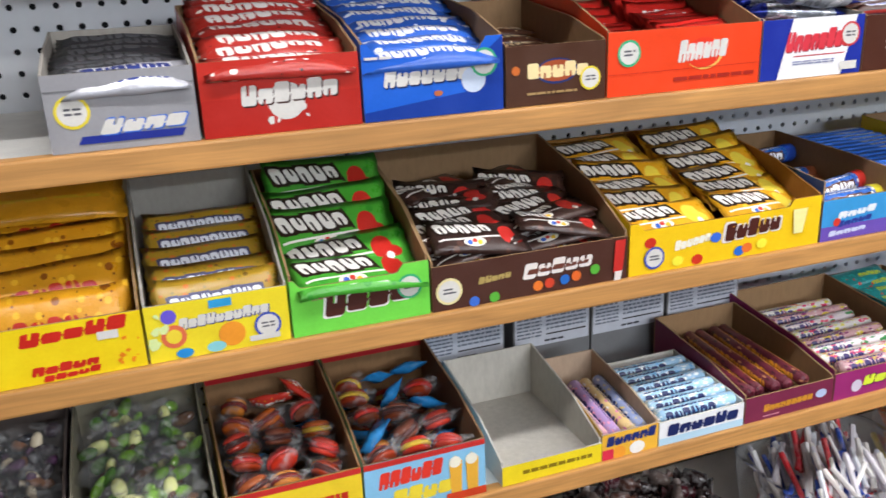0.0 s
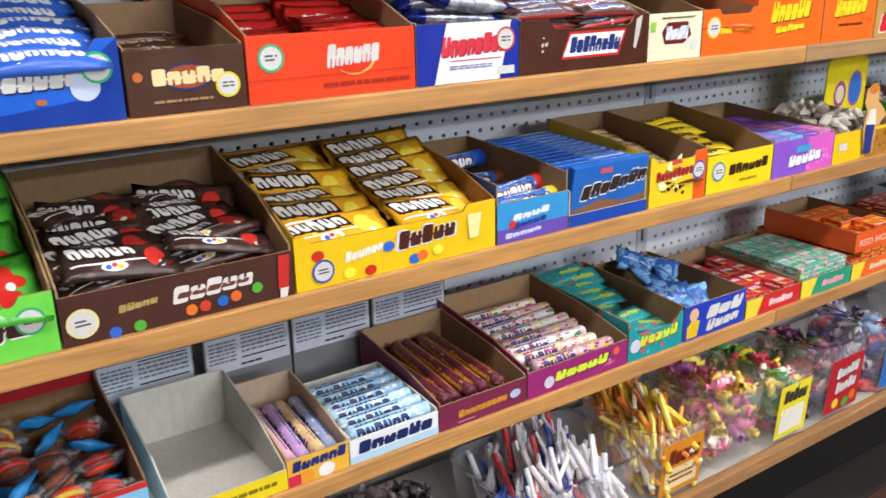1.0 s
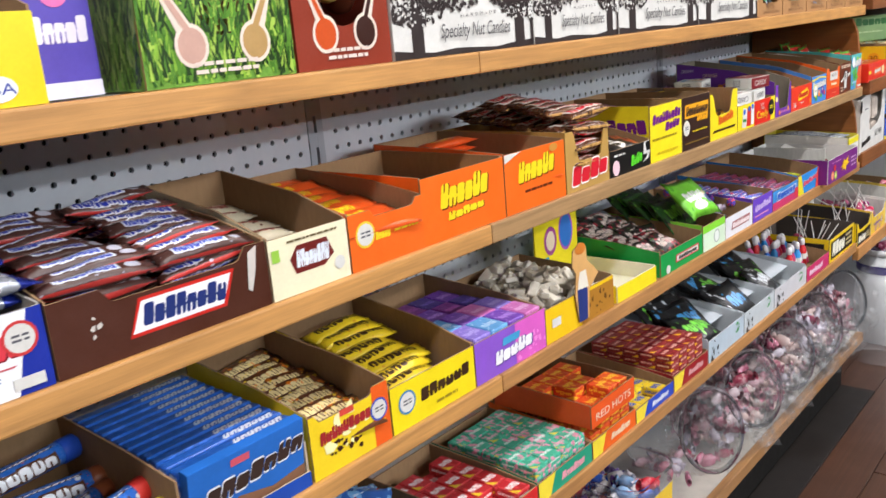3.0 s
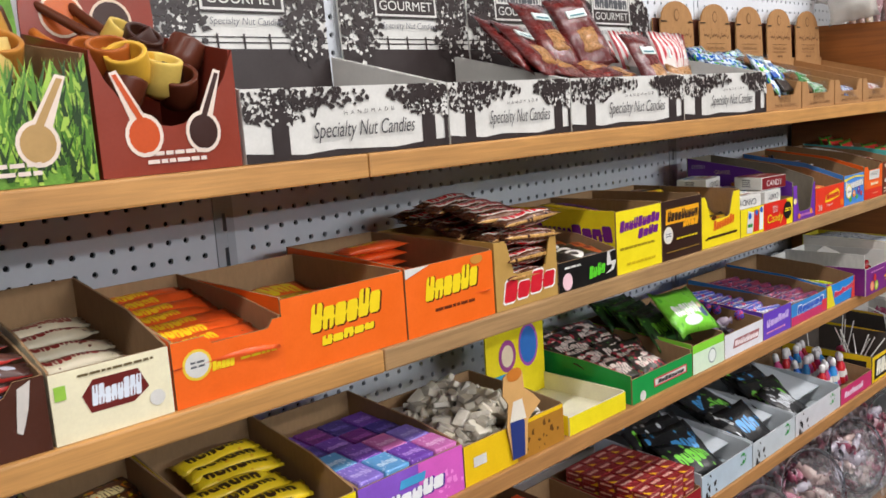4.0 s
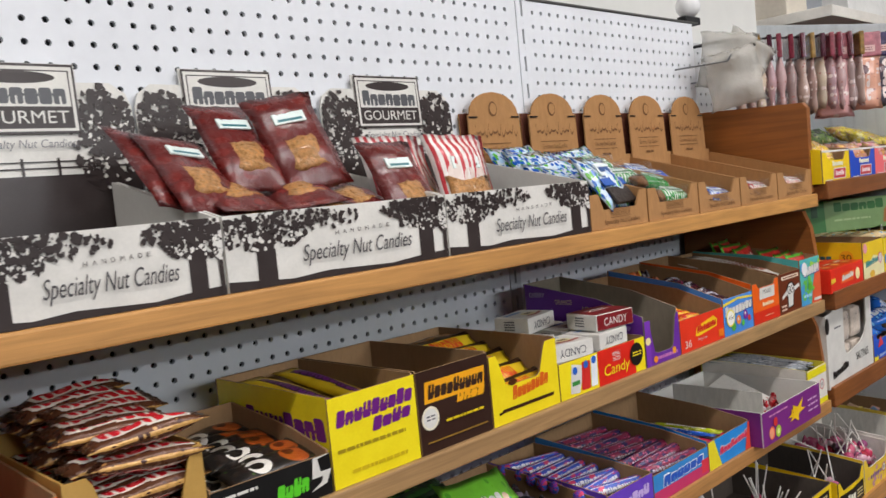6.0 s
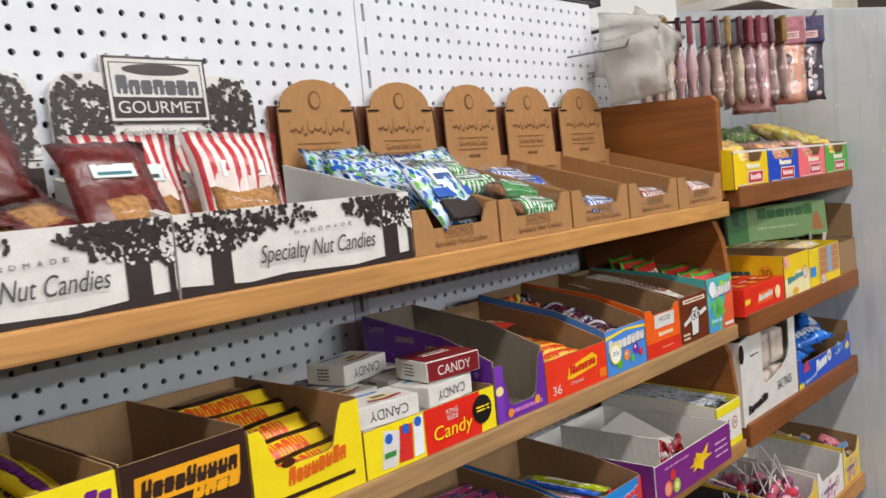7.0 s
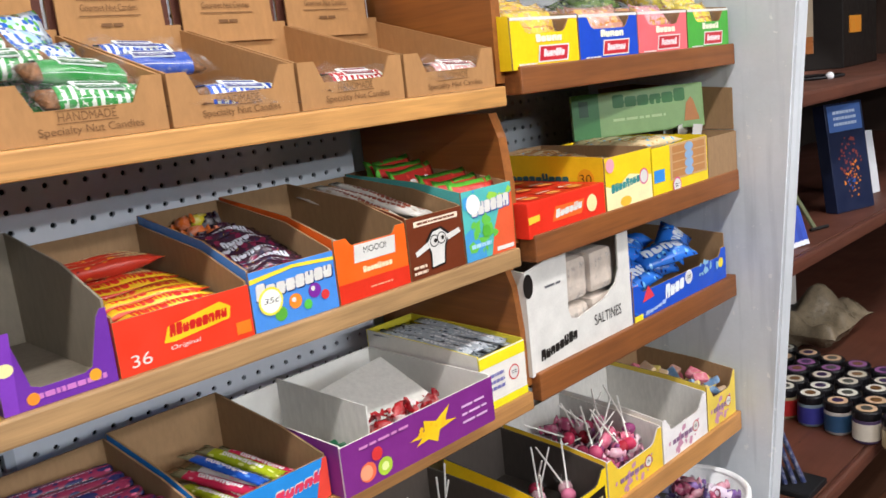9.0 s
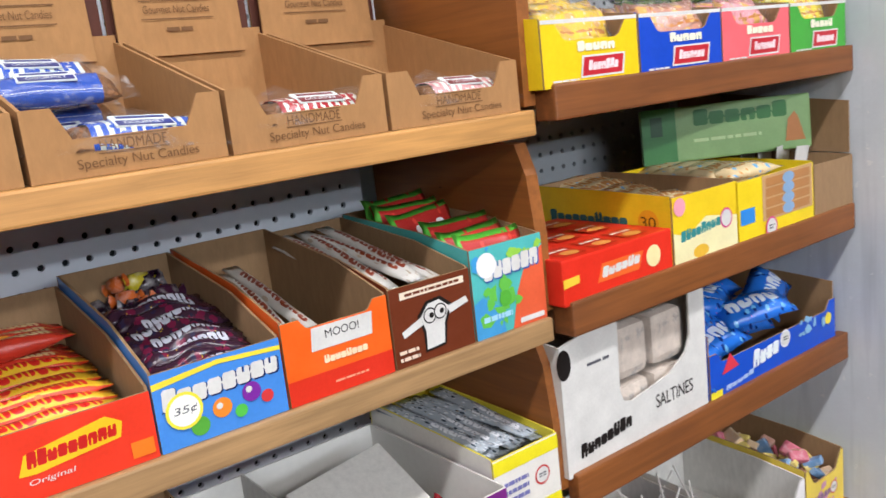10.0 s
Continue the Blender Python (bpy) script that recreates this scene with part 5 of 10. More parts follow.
def nut_box(x0, x1, ha, hc, seed):
    """White nut-candy display box with printed black trees and a sign board at the back, from ha to hc."""
    w, d, hf, t = x1 - x0, 0.235, 0.078, 0.003
    root = thing("display_box", "white nut candy box printed with dark orchard trees", "display box", Matrix.Translation((x0, 0.004, Z1 + 0.001)), group="nut candy display boxes")
    part("front_panel", sheet([(0, 0), (w, 0), (w, hf), (0, hf)], t, lambda u, v, q: (u, q, v)), [WHITE, LINING], root)
    pr = Print(w, hf, lambda u, v, q: (u, q, v))
    pr.poly([(0, 0.0), (1, 0.0), (1, 0.12), (0.86, 0.1), (0.7, 0.05), (0.4, 0.1), (0.25, 0.06), (0, 0.14)], NIGHT)
    tree(pr, 0.15, 1.0, 0.19, 0.0, 0.075, seed), tree(pr, 0.885, 1.0, 0.15, 0.0, 0.075, seed + 3), tree(pr, 0.985, 0.9, 0.03, 0.0, 0.02, seed + 5)
    pr.leaves(0.1, 0.68, 0.56, 1.0, 120, NIGHT, seed + 7, 0.05), pr.leaves(0.66, 0.7, 1.0, 1.0, 110, NIGHT, seed + 9, 0.06)
    for k, ch in enumerate("HANDMADE"):
        pr.text(ch, 0.44 + 0.034 * k, 0.585 + 0.004 * k, 0.456 + 0.034 * k, 0.64 + 0.004 * k, NIGHT)
    pr.text("Specialty Nut Candies", 0.29, 0.2, 0.8, 0.5, P("4c4a4c"), 0.32)
    pr.done(root)
    sp = [(t, 0), (d - t, 0), (d - t, 0.13), (t, hf)]
    for fx in (0, 1):
        part("side_panel", sheet(sp, t, lambda u, v, q, fx=fx: ((w - q) if fx else q, u, v)), [WHITE, LINING], root)
    part("base", sheet([(t, t), (w - t, t), (w - t, d - t), (t, d - t)], t, lambda u, v, q: (u, v, q + 0.0004)), [NIGHT, NIGHT], root)
    hb, hw, m = 0.25, hc - ha, (hc - ha) / 2
    off = ha - x0
    bp = [(0, 0), (hw, 0), (hw, hb - 0.03), (hw - 0.006, hb - 0.012), (hw - 0.024, hb), (m + 0.069, hb), (m + 0.069, hb + 0.021), (m - 0.069, hb + 0.021), (m - 0.069, hb), (0.024, hb), (0.006, hb - 0.012), (0, hb - 0.03)]
    part("header_board", sheet(bp, t, lambda u, v, q: (u + off, d - t + q * 0.9 + v * 0.06, v)), [WHITE, LINING], root)
    pr = Print(hw, hb, lambda u, v, q: (u + off, d - t + q * 0.9 + v * 0.06 - 0.0004, v))
    pr.rect(0.0, 0, 1, 0.57, NIGHT)
    pr.rect(0.0, 0.6, 1, 0.607, NIGHT), pr.rect(0.0, 0.63, 1, 0.636, NIGHT)
    for k in range(7):
        pr.rect(0.03 + 0.15 * k, 0.57, 0.042 + 0.15 * k, 0.65, NIGHT)
    tree(pr, 0.14, 0.97, 0.16, 0.5, 0.05, seed + 11, None, 0.024), tree(pr, 0.86, 0.97, 0.16, 0.5, 0.05, seed + 13, None, 0.024)
    pr.leaves(0.0, 0.64, 0.27, 0.97, 130, NIGHT, seed + 15, 0.022), pr.leaves(0.73, 0.64, 1.0, 0.97, 130, NIGHT, seed + 17, 0.022)
    a, b = 0.5 - 0.067 / hw, 0.5 + 0.067 / hw
    pr.rect(a, 0.76, b, 1.08, NIGHT), pr.rect(a + 0.01, 0.772, b - 0.01, 1.068, WHITE), pr.rect(a + 0.024, 0.785, b - 0.024, 1.052, NIGHT), pr.rect(a + 0.03, 0.885, b - 0.03, 1.046, WHITE)
    pr.disc(0.5, 1.018, 0.045, NIGHT, 0.16), pr.word(a + 0.045, 0.895, b - 0.045, 0.99, 7, P("55565a"), 0.0, 77), pr.text("GOURMET", a + 0.045, 0.808, b - 0.045, 0.866, WHITE)
    pr.text("Specialty Nut Candies", 0.3, 0.685, 0.72, 0.735, P("77777c"), 0.2)
    pr.done(root, "header_print")
    return root


for k, (a, b, ha, hc) in enumerate(((0.845, 1.141, 0.872, 1.14), (1.144, 1.393, 1.166, 1.432), (1.396, 1.71, 1.436, 1.702), (1.713, 2.018, 1.718, 1.986))):
    nut_box(a, b, ha, hc, 100 + 20 * k)


def kraft_box(x0, x1):
    """Plain kraft nut-candy box with a notched front and an arched flap behind."""
    w, d, h, t = x1 - x0 - 0.003, 0.24, 0.055, 0.003
    root = thing("display_box", "plain brown card box with notched front and arched flap", "display box", Matrix.Translation((x0, 0.004, Z1 + 0.001)), group="kraft candy boxes")
    a, b = 0.22 * w, 0.8 * w
    part("front_panel", sheet([(0, 0), (w, 0), (w, h), (b + 0.012, h), (b, 0.03), (a, 0.03), (a - 0.012, h), (0, h)], t, lambda u, v, q: (u, q, v)), [KRAFT_BOX, KRAFT_BOX], root)
    pr = Print(w, h, lambda u, v, q: (u, q, v))
    pr.text("HANDMADE", 0.34, 0.34, 0.68, 0.49, KRAFT_INK), pr.rect(0.33, 0.3, 0.69, 0.315, KRAFT_INK), pr.rect(0.33, 0.515, 0.69, 0.53, KRAFT_INK), pr.text("Specialty Nut Candies", 0.22, 0.08, 0.84, 0.26, KRAFT_INK)
    pr.done(root)
    for fx in (0, 1):
        part("side_panel", sheet([(t, 0), (d - t, 0), (d - t, 0.118), (t, h)], t, lambda u, v, q, fx=fx: ((w - q) if fx else q, u, v)), [KRAFT_BOX, KRAFT_BOX], root)
    part("base", sheet([(t, t), (w - t, t), (w - t, d - t), (t, d - t)], t, lambda u, v, q: (u, v, q + 0.0004)), [KRAFT_BOX, KRAFT_BOX], root)
    hb = 0.212
    part("back_panel", sheet([(0, 0), (w, 0), (w, 0.125), (0, 0.125)], t, lambda u, v, q: (u, d - t + q, v)), [KRAFT_BOX, KRAFT_BOX], root)
    part("back_flap", sheet([(0, 0), (w, 0), (w, hb), (0, hb)], t, lambda u, v, q: (u - 0.008, d - t + q + 0.012, v)), [paint("5a3022", 0.6), KRAFT_BOX], root)
    m_ = w / 2
    arch = [(0.008, 0.1), (w - 0.012, 0.1), (w - 0.014, hb - 0.004), (m_ + 0.068, hb - 0.004)] + [(m_ - 0.001 + 0.064 * math.cos(math.pi * k / 10), hb - 0.004 + 0.04 * math.sin(math.pi * k / 10)) for k in range(11)] + [(m_ - 0.07, hb - 0.004), (0.01, hb - 0.004)]
    part("arched_flap", sheet(arch, t, lambda u, v, q: (u - 0.012, d - t + q - 0.006 + 0.03 * (v - 0.1), v)), [KRAFT_BOX, KRAFT_BOX], root)
    pr = Print(w, hb, lambda u, v, q: (u - 0.012, d - t + q - 0.0065 + 0.03 * (v - 0.1), v))
    pr.flourish(0.14, 0.79, 0.84, 0.92, KRAFT_INK, 3, 10), pr.disc(0.47, 1.03, 0.011, KRAFT_INK, 1.2), pr.disc(0.475, 1.03, 0.0085, KRAFT_BOX, 1.2), pr.rect(0.22, 0.74, 0.72, 0.746, KRAFT_INK), pr.text("Gourmet Nut Candies", 0.24, 0.68, 0.7, 0.72, KRAFT_INK), pr.rect(0.22, 0.65, 0.72, 0.656, KRAFT_INK), pr.bars(0.38, 0.58, 0.56, 0.62, 1, KRAFT_INK), pr.rect(0.06, 0.955, 0.2, 0.968, P("1c1410")), pr.rect(0.76, 0.955, 0.9, 0.968, P("1c1410"))
    pr.done(root, "flap_print")
    return root


KRAFT_BOX, KRAFT_INK = kraft("ab7d4c"), paint("74502f", 0.7)
for a, b in ((2.021, 2.182), (2.184, 2.352), (2.354, 2.514), (2.516, 2.68), (2.682, 2.856)):
    kraft_box(a, b)

# ---- fourth shelf ----
sweet("sweet_box", "grey-green card box of gummy packets", -0.64, -0.485, Z4, 0.07, 0.075, 0.12, 0.24, P("6a6a4a"), None, inner=kraft("8a8470"))
sweet("sweet_box", "dark card box of purple and cream packets", -0.8, -0.645, Z4, 0.07, 0.075, 0.12, 0.24, P("3a2c34"), None, inner=kraft("5a4e48"))


def ink(pr):
    pr.rect(0, 0.9, 1, 1, P("c8302a")), pr.bars(0.1, 0.2, 0.9, 0.7, 2, P("c8301c"), 9)


r_ = sweet("sweet_box", "red-edged box of gummy burgers in clear wrap", -0.476, -0.318, Z4, 0.078, 0.08, 0.12, 0.24, P("f0d02a"), ink, inner=kraft("8a6844"))
part("red_edge", block(0.0026, 0.2345, 0.106, 0.154, 0.2372, 0.1206), P("b8242a"), r_, "red printed edge of the back panel")


def ink(pr):
    pr.rect(0, 0.9, 1, 1, P("c8302a")), pr.word(0.1, 0.5, 0.62, 0.8, 6, P("e03a2a"), 0.3, 79, 0.05), pr.word(0.2, 0.14, 0.7, 0.44, 4, P("f0d83a"), 0.2, 80, 0.05)
    for u in (0.74, 0.88):
        pr.poly([(u - 0.04, 0.1), (u + 0.05, 0.1), (u + 0.06, 0.7), (u, 0.82), (u - 0.05, 0.7)], P("e8b03a")), pr.disc(u, 0.7, 0.008, P("f4ecd8"))
    pr.rect(0.66, 0.0, 1, 0.14, P("c8401c"))


r_ = sweet("sweet_box", "sky blue and red box of gummy hot dogs in clear wrap", -0.315, -0.158, Z4, 0.078, 0.08, 0.12, 0.24, P("8ac4e6"), ink, inner=kraft("8a6844"))
part("red_edge", block(0.0026, 0.2345, 0.106, 0.154, 0.2372, 0.1206), P("b8242a"), r_, "red printed edge of the back panel")


def ink(pr):
    pr.rect(0, 0, 1, 1, P("f2d81c")), pr.bars(0.2, 0.3, 0.9, 0.7, 1, P("8a7410"), 5)


sweet("sweet_box", "empty grey card tray with a yellow front strip", -0.135, 0.01, Z4, 0.028, 0.034, 0.084, 0.212, P("d0ccc2"), ink, inner=kraft("c6c2b8"))


def ink(pr):
    pr.word(0.06, 0.5, 0.94, 0.9, 6, P("1c2c6e"), 0.2, 81, 0.06), pr.disc(0.3, 0.2, 0.01, P("f0a030")), pr.disc(0.62, 0.24, 0.012, P("f6f0ea"), 0.8), pr.rect(0, 0, 0.2, 0.4, P("d8304a"))


sweet("sweet_box", "small fruit mint roll box in pink and yellow", 0.011, 0.098, Z4, 0.038, 0.042, 0.07, 0.18, P("f0b83a"), ink, inner=kraft("c0a890"))


def ink(pr):
    pr.rect(0.0, 0.0, 1, 0.3, P("b8daf0")), pr.word(0.08, 0.34, 0.92, 0.84, 6, P("16265e"), 0.15, 82, 0.06)


sweet("sweet_box", "white mint roll box, open at the top", 0.1, 0.24, Z4, 0.036, 0.04, 0.045, 0.17, P("eef2f6"), ink, inner=WHITECARD)


def ink(pr):
    pr.word(0.2, 0.3, 0.76, 0.6, 9, P("d0902a"), 0.1, 83, 0.06), pr.disc(0.86, 0.5, 0.01, P("b8c8e8"), 0.7), pr.bars(0.2, 0.1, 0.4, 0.18, 1, P("e0a0b0"))


sweet("sweet_box", "plum box of long candy rolls", 0.243, 0.4, Z4, 0.04, 0.044, 0.075, 0.23, P("7a2848"), ink)


def ink(pr):
    pr.word(0.26, 0.3, 0.8, 0.72, 5, P("2a1a3a"), 0.2, 84, 0.08), pr.word(0.25, 0.33, 0.78, 0.7, 5, P("d8e83a"), 0.2, 84, 0.08), pr.disc(0.88, 0.7, 0.007, P("e8604a")), pr.disc(0.2, 0.4, 0.01, P("d8d0e0")), pr.leaves(0.7, 0.1, 1.0, 0.5, 5, P("e070a0"), 4, 0.1)


sweet("sweet_box", "magenta box of fruit candy rolls", 0.403, 0.612, Z4, 0.044, 0.05, 0.085, 0.25, P("9a2a70"), ink)


def ink(pr):
    pr.word(0.2, 0.3, 0.9, 0.66, 5, P("1a4a50"), 0.2, 84, 0.08), pr.word(0.19, 0.33, 0.88, 0.65, 5, P("d8e83a"), 0.2, 84, 0.08), pr.leaves(0, 0.1, 1, 1, 14, P("e8504a"), 6, 0.08), pr.leaves(0, 0.1, 1, 1, 8, P("6ac8d0"), 8, 0.09), pr.disc(0.12, 0.42, 0.012, P("d8dce8"))


def side(pr):
    pr.leaves(0, 0.1, 1, 1, 20, P("e8504a"), 9, 0.08), pr.word(0.5, 0.3, 0.9, 0.7, 5, P("d8e83a"), -0.2, 85)


sweet("sweet_box", "teal box of sour candy with a scooped front", 0.615, 0.745, Z4, 0.062, 0.07, 0.08, 0.25, P("1f9aa0"), ink, side, cut=(0.1, 0.92, 0.045))


def ink(pr):
    pr.word(0.32, 0.46, 0.9, 0.84, 3, WHITE, 0.35, 86, 0.08), pr.word(0.34, 0.1, 0.86, 0.42, 4, WHITE, 0.35, 87, 0.08)
    pr.poly([(0.04, 0.06), (0.2, 0.06), (0.24, 0.5), (0.12, 0.6), (0.04, 0.4)], P("e8c02a")), pr.disc(0.14, 0.72, 0.012, P("e8b890"))


def side(pr):
    for k in range(8):
        pr.disc(0.1 + 0.11 * k, 0.4 + 0.25 * ((k * 7) % 3 - 1) * 0.5, 0.005, P("f0d83a"))


sweet("sweet_box", "royal blue box of wax candy in clear bags", 0.75, 0.913, Z4, 0.064, 0.066, 0.07, 0.24, P("1f3fb4"), ink, side)


def tray_ink(pr, a, b):
    pr.poly([(0, 0), (0.2, 0), (0.3, 1), (0, 1)], P("f0d83a")), pr.word(0.4, 0.3, 0.84, 0.7, 6, P(b), 0.3, 88)


sweet("sweet_box", "red tray of small red candy packs", 0.917, 1.08, Z4, 0.036, 0.038, 0.05, 0.23, P("d02a2a"), lambda pr: tray_ink(pr, 0, "f0d0d0"))
sweet("sweet_box", "sea green tray of small candy packs", 1.084, 1.25, Z4, 0.036, 0.038, 0.05, 0.23, P("2a9a78"), lambda pr: tray_ink(pr, 0, "e8a0b0"))
sweet("sweet_box", "orange tray of hot cinnamon candy packs", 1.254, 1.412, Z4, 0.034, 0.036, 0.06, 0.23, P("e8641c"), lambda pr: tray_ink(pr, 0, "f0d0b0"))
sweet("sweet_box", "yellow and blue tray of lemon candy packs", 1.415, 1.575, Z4, 0.028, 0.03, 0.05, 0.23, P("2448b8"), lambda pr: tray_ink(pr, 0, "d8e0f0"))
sweet("sweet_box", "dark red tray of chewy candy packs", 1.578, 1.745, Z4, 0.034, 0.036, 0.05, 0.23, P("9a2028"), lambda pr: tray_ink(pr, 0, "d8a0a0"))
for a, b, c in ((1.75, 1.95, "b8c8d4"), (1.955, 2.15, "c4ccd0"), (2.155, 2.4, "d0d0d4")):
    r_ = sweet("sweet_box", "pale grey box of black and green sour candy bags", a, b, Z4, 0.05, 0.055, 0.075, 0.25, P(c), lambda pr: (pr.leaves(0, 0, 0.3, 1, 12, P("1c1c1c"), 3, 0.12), pr.leaves(0.7, 0, 1, 1, 8, P("3a9a4a"), 4, 0.1)), inner=P("c6ccd0"))
    pr = Print(b - a - 0.008, 0.16, lambda u, v, q: (u + 0.004, 0.03 + v, 0.05 - q + v * 0.12))
    part("lid_flap", sheet([(0.3 * (b - a), 0.0), (b - a - 0.008, 0.0), (b - a - 0.008, 0.16), (0.38 * (b - a), 0.16)], 0.0025, lambda u, v, q: (u + 0.004, 0.05 + v, 0.045 + v * 0.18 - q)), [P("c6ccd2"), P("c6ccd2")], r_)
r_ = sweet("sweet_box", "pink box of bottle-shaped candy", 2.405, 2.6, Z4, 0.04, 0.042, 0.06, 0.24, P("c8306a"), lambda pr: pr.word(0.1, 0.3, 0.7, 0.7, 8, P("f0d0e0"), 0.2, 90))
r_ = sweet("sweet_box", "yellow and black box of spiral lollipops", 2.605, 2.85, Z4, 0.07, 0.072, 0.076, 0.24, P("f2cc14"), lambda pr: (pr.rect(0.06, 0.1, 0.94, 0.86, INK), pr.word(0.1, 0.2, 0.6, 0.8, 4, P("f0ecd8"), 0.2, 91), pr.bars(0.66, 0.2, 0.9, 0.8, 3, P("d8c890"))), lambda pr: (pr.rect(0.06, 0.1, 0.94, 0.8, INK), pr.word(0.5, 0.2, 0.9, 0.7, 4, P("f0ecd8"), -0.2, 92)), inner=kraft("5a5048"))

# stacked cartons at the back of the fourth shelf
for k, (a, b) in enumerate(((-0.155, -0.02), (-0.005, 0.131), (0.134, 0.272), (0.276, 0.42))):
    st = thing("carton", "small grey carton with a pale label of fine print", "carton", Matrix.Translation((a, 0.25, Z4 + 0.001)), group="grey cartons behind the trays")
    part("body", block(0, 0, 0, b - a, 0.036, 0.118, 0.002), P("77787a", 0.6), st)
    pr = Print(b - a, 0.118, lambda u, v, q: (u, q, v))
    pr.rect(0.02, 0.5, 0.98, 0.975, P("c4c8d2", 0.55))
    pr.bars(0.05, 0.62, 0.36, 0.93, 6, P("6c7280"), 4 + k), pr.bars(0.42, 0.7, 0.94, 0.93, 4, P("6c7280"), 8 + k)
    pr.rect(0.42, 0.64, 0.94, 0.66, INK), pr.rect(0.42, 0.94, 0.94, 0.955, INK), pr.bars(0.4, 0.53, 0.66, 0.59, 1, P("3c3e46"), 5)
    pr.done(st)

# ---- end unit ----
def cookie_box(x0, x1, z, col, label, seed, d=0.2):
    w = x1 - x0
    root = carton("snack_box", label, x0, x1, z, d, 0.073, 0.075, 0.09, P(col), y0=-0.013, cut=(0.14, 0.86, 0.05), group="snack boxes on the end unit")
    pr = front_print(root, w, 0.073)
    pr.rect(0, 0.94, 1, 1.0, WHITE), pr.rect(0.36, 0.1, 0.82, 0.44, WHITE, 0.03), pr.rect(0.38, 0.13, 0.8, 0.41, P("c02a34"), 0.03), pr.word(0.44, 0.2, 0.76, 0.36, 7, P("f2d8d8"), 0.3, seed), pr.bars(0.08, 0.06, 0.34, 0.12, 1, WHITE, seed)
    pr.word(0.34, 0.5, 0.74, 0.66, 5, P("f0ecd0"), 0.0, seed + 1)
    pr.done(root)
    return root


cookie_box(2.876, 3.036, R1, "f2cc14", "yellow snack cookie box with clear bags", 93)
cookie_box(3.04, 3.205, R1, "1f4ac0", "blue oatmeal cookie box with clear bags", 94)
cookie_box(3.208, 3.37, R1, "f06a70", "coral pink cookie box, half empty", 95)
cookie_box(3.374, 3.53, R1, "4aa83a", "green and yellow lemon cookie box", 96)


def ink(pr):
    pr.rect(0.3, 0.3, 0.7, 0.7, P("f06a2a"), 0.05), pr.word(0.34, 0.38, 0.7, 0.62, 6, WHITE, 0.3, 97, 0.08), pr.disc(0.85, 0.5, 0.014, P("f2dca0")), pr.poly([(0.0, 0.4), (0.14, 0.45), (0.14, 0.62), (0, 0.6)], P("f0c83a"))


root = thing("snack_box", "closed red box of cheese cracker packs", "box", Matrix.Translation((2.878, -0.014, R2 + 0.001)), group="snack boxes on the end unit")
part("body", block(0, 0, 0, 0.2, 0.2, 0.055, 0.002), P("e0301c"), root)
pr = Print(0.19, 0.055, lambda u, v, q: (u, q, v))
ink(pr)
pr.done(root)
pr = Print(0.19, 0.2, lambda u, v, q: (u, v, 0.055 - q))
for r in range(3):
    for c in range(3):
        pr.rect(0.08 + 0.3 * c, 0.06 + 0.3 * r, 0.3 + 0.3 * c, 0.28 + 0.3 * r, P("c83018")), pr.disc(0.2 + 0.3 * c, 0.12 + 0.3 * r, 0.014, P("e89a4a"), 0.7), pr.bars(0.1 + 0.3 * c, 0.18 + 0.3 * r, 0.28 + 0.3 * c, 0.24 + 0.3 * r, 1, P("f0e0d0"), r + c)
pr.done(root, "top_print")


def ink(pr):
    pr.poly([(0, 0), (1, 0), (1, 0.5), (0.5, 0.62), (0.2, 0.4), (0, 0.5)], P("f2e6b0")), pr.word(0.1, 0.34, 0.8, 0.5, 9, P("3a8a8a"), 0.1, 98, 0.1), pr.disc(0.4, 0.14, 0.017, P("e8b83a"), 0.5), pr.disc(0.82, 0.5, 0.014, P("d84a8a")), pr.disc(0.82, 0.5, 0.0115, WHITE), pr.disc(0.1, 0.85, 0.012, P("f0a0b0"))


def side(pr):
    pr.disc(0.84, 0.62, 0.017, P("e8a81c")), pr.text("30", 0.79, 0.54, 0.89, 0.7, P("5a3a10")), pr.word(0.1, 0.44, 0.7, 0.72, 10, P("3a6a6a"), -0.1, 99)


sweet("snack_box", "yellow shortbread cookie box, top open", 3.082, 3.222, R2, 0.092, 0.094, 0.1, 0.24, P("f2cc1c"), ink, side, group="snack boxes on the end unit", y0=-0.014)


def ink(pr):
    pr.rect(0.02, 0.3, 0.2, 0.55, P("3a8ad8")), pr.rect(0.3, 0.26, 0.98, 1.0, P("c8a070"))
    for k in range(4):
        pr.rect(0.34, 0.3 + 0.17 * k, 0.94, 0.44 + 0.17 * k, P("b8804a")), pr.disc(0.64, 0.37 + 0.17 * k, 0.016, P("8aa8c8"), 0.5)
    pr.sticker(0.4, 0.14, 0.015, P("d84a8a"))


sweet("snack_box", "yellow wafer cookie box with stacked packs showing", 3.227, 3.424, R2, 0.088, 0.09, 0.095, 0.22, P("f4d21a"), ink, inner=P("f2d21a"), group="snack boxes on the end unit", y0=-0.014)
root = sweet("snack_box", "plain brown card box with white papers", 3.428, 3.545, R2, 0.082, 0.084, 0.09, 0.24, KRAFT, None, group="snack boxes on the end unit", y0=-0.014, back=False)
part("raised_flap", sheet([(0.004, 0.086), (0.236, 0.092), (0.236, 0.19), (0.004, 0.168)], 0.0026, lambda u, v, q: (0.1165 - q, u, v)), [KRAFT, KRAFT], root)
part("back_panel", sheet([(0, 0), (0.117, 0), (0.117, 0.19), (0, 0.19)], 0.0026, lambda u, v, q: (u, 0.24 - q, v)), [KRAFT, KRAFT], root)
